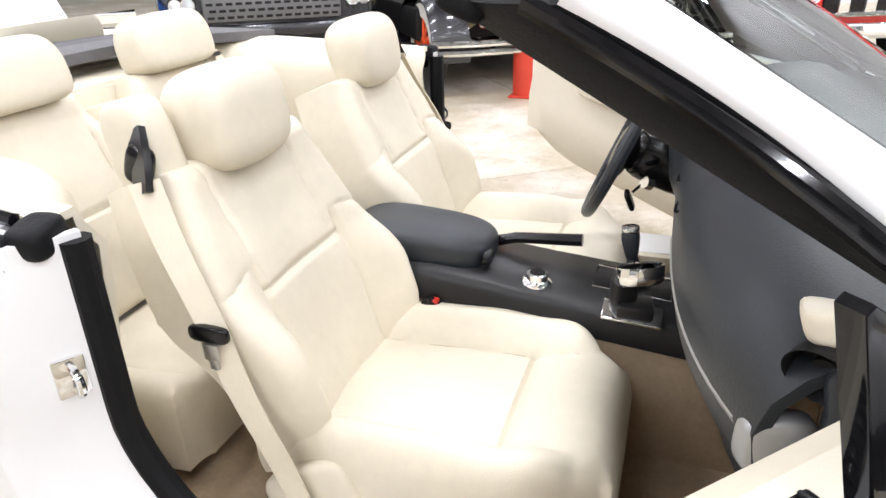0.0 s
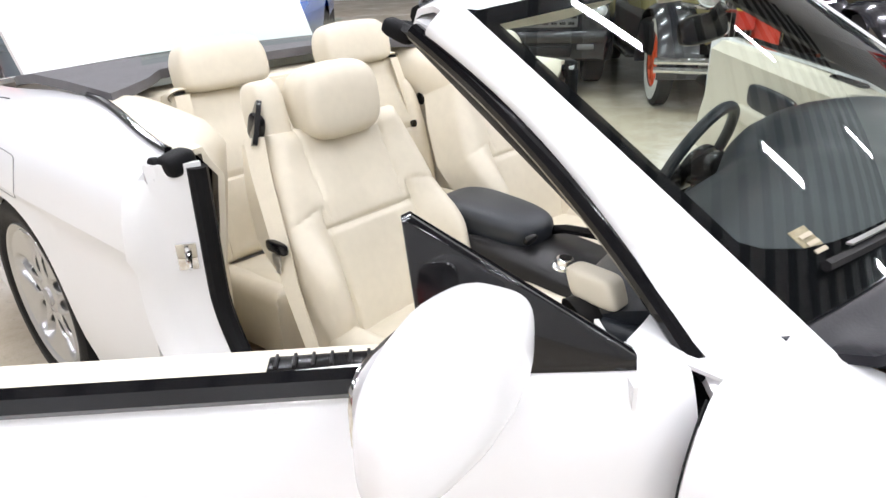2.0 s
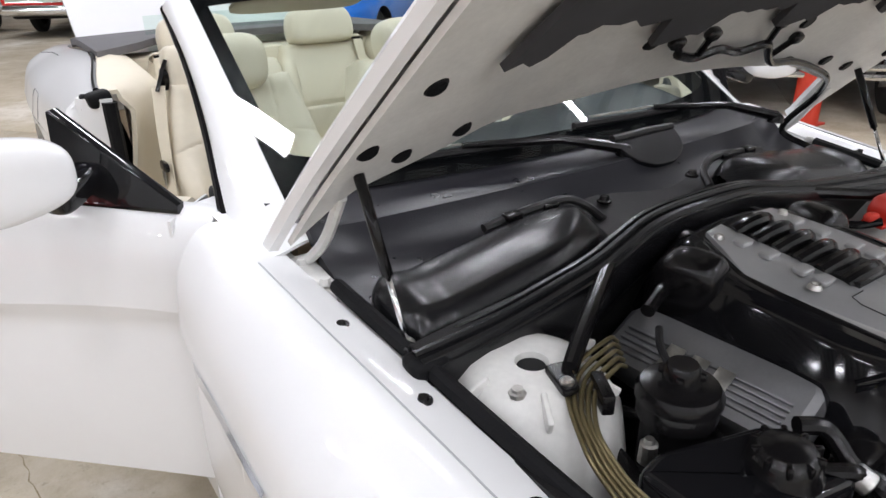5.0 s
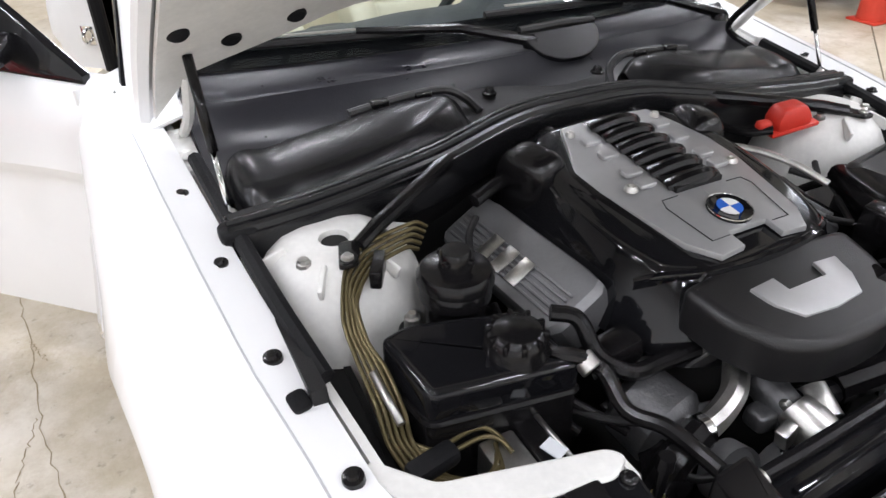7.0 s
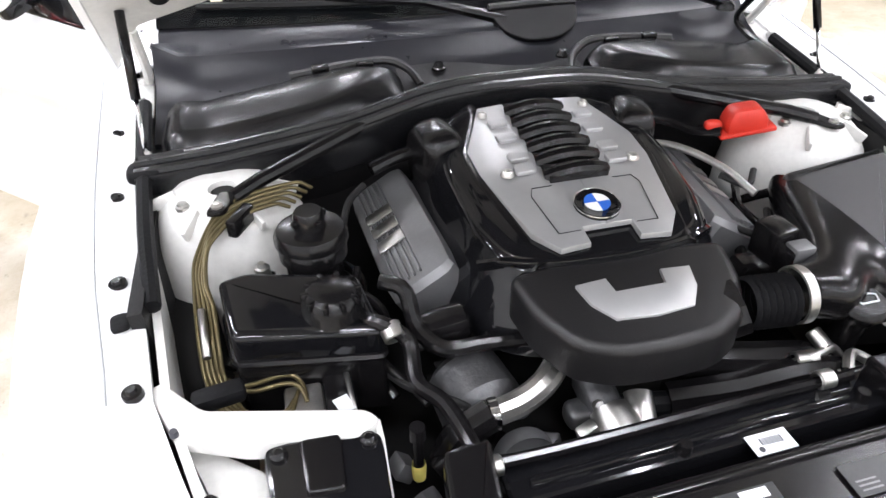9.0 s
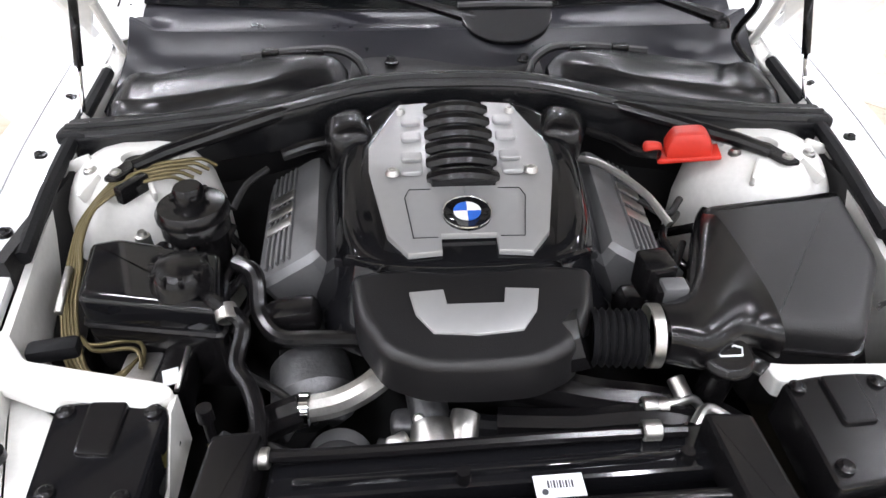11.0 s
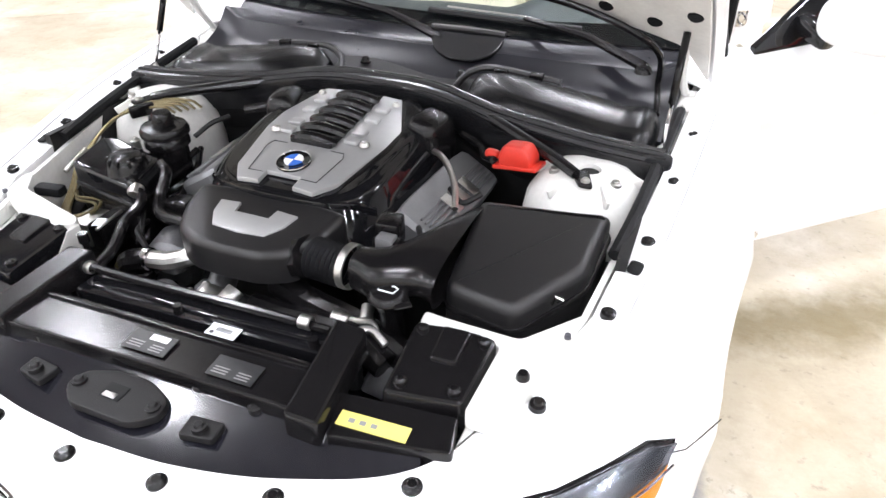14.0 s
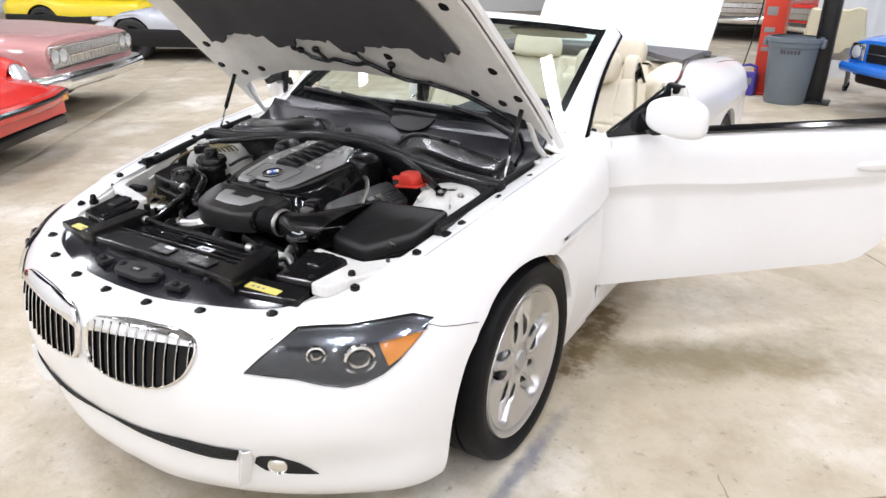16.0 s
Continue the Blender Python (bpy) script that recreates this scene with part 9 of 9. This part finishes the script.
can = thing("trash_can", "large grey plastic trash can with a rolled rim", "trash can", (-0.72, -7.36, 0))
B = pose(-0.72, -7.36, 0)
part("bucket", lathe([(0.0, 0.01), (0.215, 0.0), (0.225, 0.02), (0.275, 0.74), (0.262, 0.745), (0.212, 0.03), (0.0, 0.025)], 40, B), BIN_GREY, can)
part("rim", lathe([(0.268, 0.64), (0.285, 0.65), (0.288, 0.70), (0.305, 0.71), (0.305, 0.755), (0.265, 0.755)], 40, B), BIN_GREY, can)
for s in (-1, 1):
    part("handle", box(B @ Vector((0.305 * s, 0, 0.69)), (0.05, 0.14, 0.10), 0.015), BIN_GREY, can)
for k in range(6):
    part("mark", box(B @ Vector((-0.09 + 0.036 * k, 0.262 - 0.1 * (-0.09 + 0.036 * k) ** 2 * 10, 0.60)), (0.024, 0.012, 0.04), 0.002), INK, can)

for x, y, turn in ((-0.06, -7.56, 12), (-0.24, -7.63, -8)):
    T = pose(x, y, 0, 0, 0, turn)
    unit = thing("jump_starter", "violet blue portable jump starter box on the floor", "jump starter", (x, y, 0), "jump starters")
    part("case", box(T @ Vector((0, 0, 0.14)), (0.22, 0.15, 0.28), 0.025, pose(0, 0, 0, 0, 0, turn)), VIOLET, unit)
    part("panel", box(T @ Vector((0, 0.077, 0.18)), (0.14, 0.008, 0.08), 0.004, pose(0, 0, 0, 0, 0, turn)), LABEL_GREY, unit, "pale front panel")
    part("carry_handle", tube([T @ Vector(q) for q in ((-0.09, 0, 0.26), (-0.085, 0, 0.35), (0, 0, 0.37), (0.085, 0, 0.35), (0.09, 0, 0.26))], 0.018, 8, 5), VIOLET, unit)
    part("clamp_cable", tube([T @ Vector(q) for q in ((0.10, 0.03, 0.2), (0.17, 0.05, 0.12), (0.16, 0.08, 0.02), (0.28, 0.10, 0.012), (0.42, 0.02, 0.012))], 0.009, 6, 6), BLACK, unit)

# engine trolley under a cream cloth
drape = [[(-1.02 + 0.42 * u, -8.75 + 0.30 * q, (1.00 + 0.02 * math.sin(9 * u)) if abs(u) < 0.75 and abs(q) < 0.7 else (0.52 + 0.05 * math.sin(11 * u + 7 * q))) for q in (-1.0, -0.68, -0.3, 0.3, 0.68, 1.0)] for u in np.linspace(-1, 1, 15)]
trolley = thing("covered_trolley", "cream cloth draped over a wheeled workshop trolley", "trolley", (-1.02, -8.75, 0))
part("cloth", sheet(drape, 0.008), CLOTH, trolley, "cream dust cloth")
part("body", box((-1.02, -8.75, 0.68), (0.56, 0.36, 0.60), 0.02), STEEL, trolley)
for dx in (-0.26, 0.26):
    for dy in (-0.16, 0.16):
        part("leg", tube([(-1.02 + dx, -8.75 + dy, 0.09), (-1.02 + dx * 0.9, -8.75 + dy * 0.9, 0.5)], 0.022, 8), HEAD_SILVER, trolley)
        part("castor", lathe([(0.0, -0.02), (0.045, -0.02), (0.045, 0.02), (0.0, 0.02)], 16, pose(-1.02 + dx, -8.75 + dy, 0.045, 0, 90, 20)), BLACK, trolley)
    part("rail", tube([(-1.02 + dx, -8.95, 0.10), (-1.02 + dx, -8.45, 0.10)], 0.02, 8), HEAD_SILVER, trolley)

# white corrugated partition
rows = []
for k in range(101):
    d = 5.0 * k / 100
    rise = 0.018 * (1 if (k // 2) % 2 else -1)
    rows.append([(-0.70 - d * 0.78 + rise * 0.6, -9.45 - d * 0.62 + rise * 0.8, z) for z in (0.0, 1.2, 2.4, 3.6)])
tagged(part("partition_wall", sheet(rows, 0.02), WALL), "white corrugated metal partition wall", "wall", "", "structure")
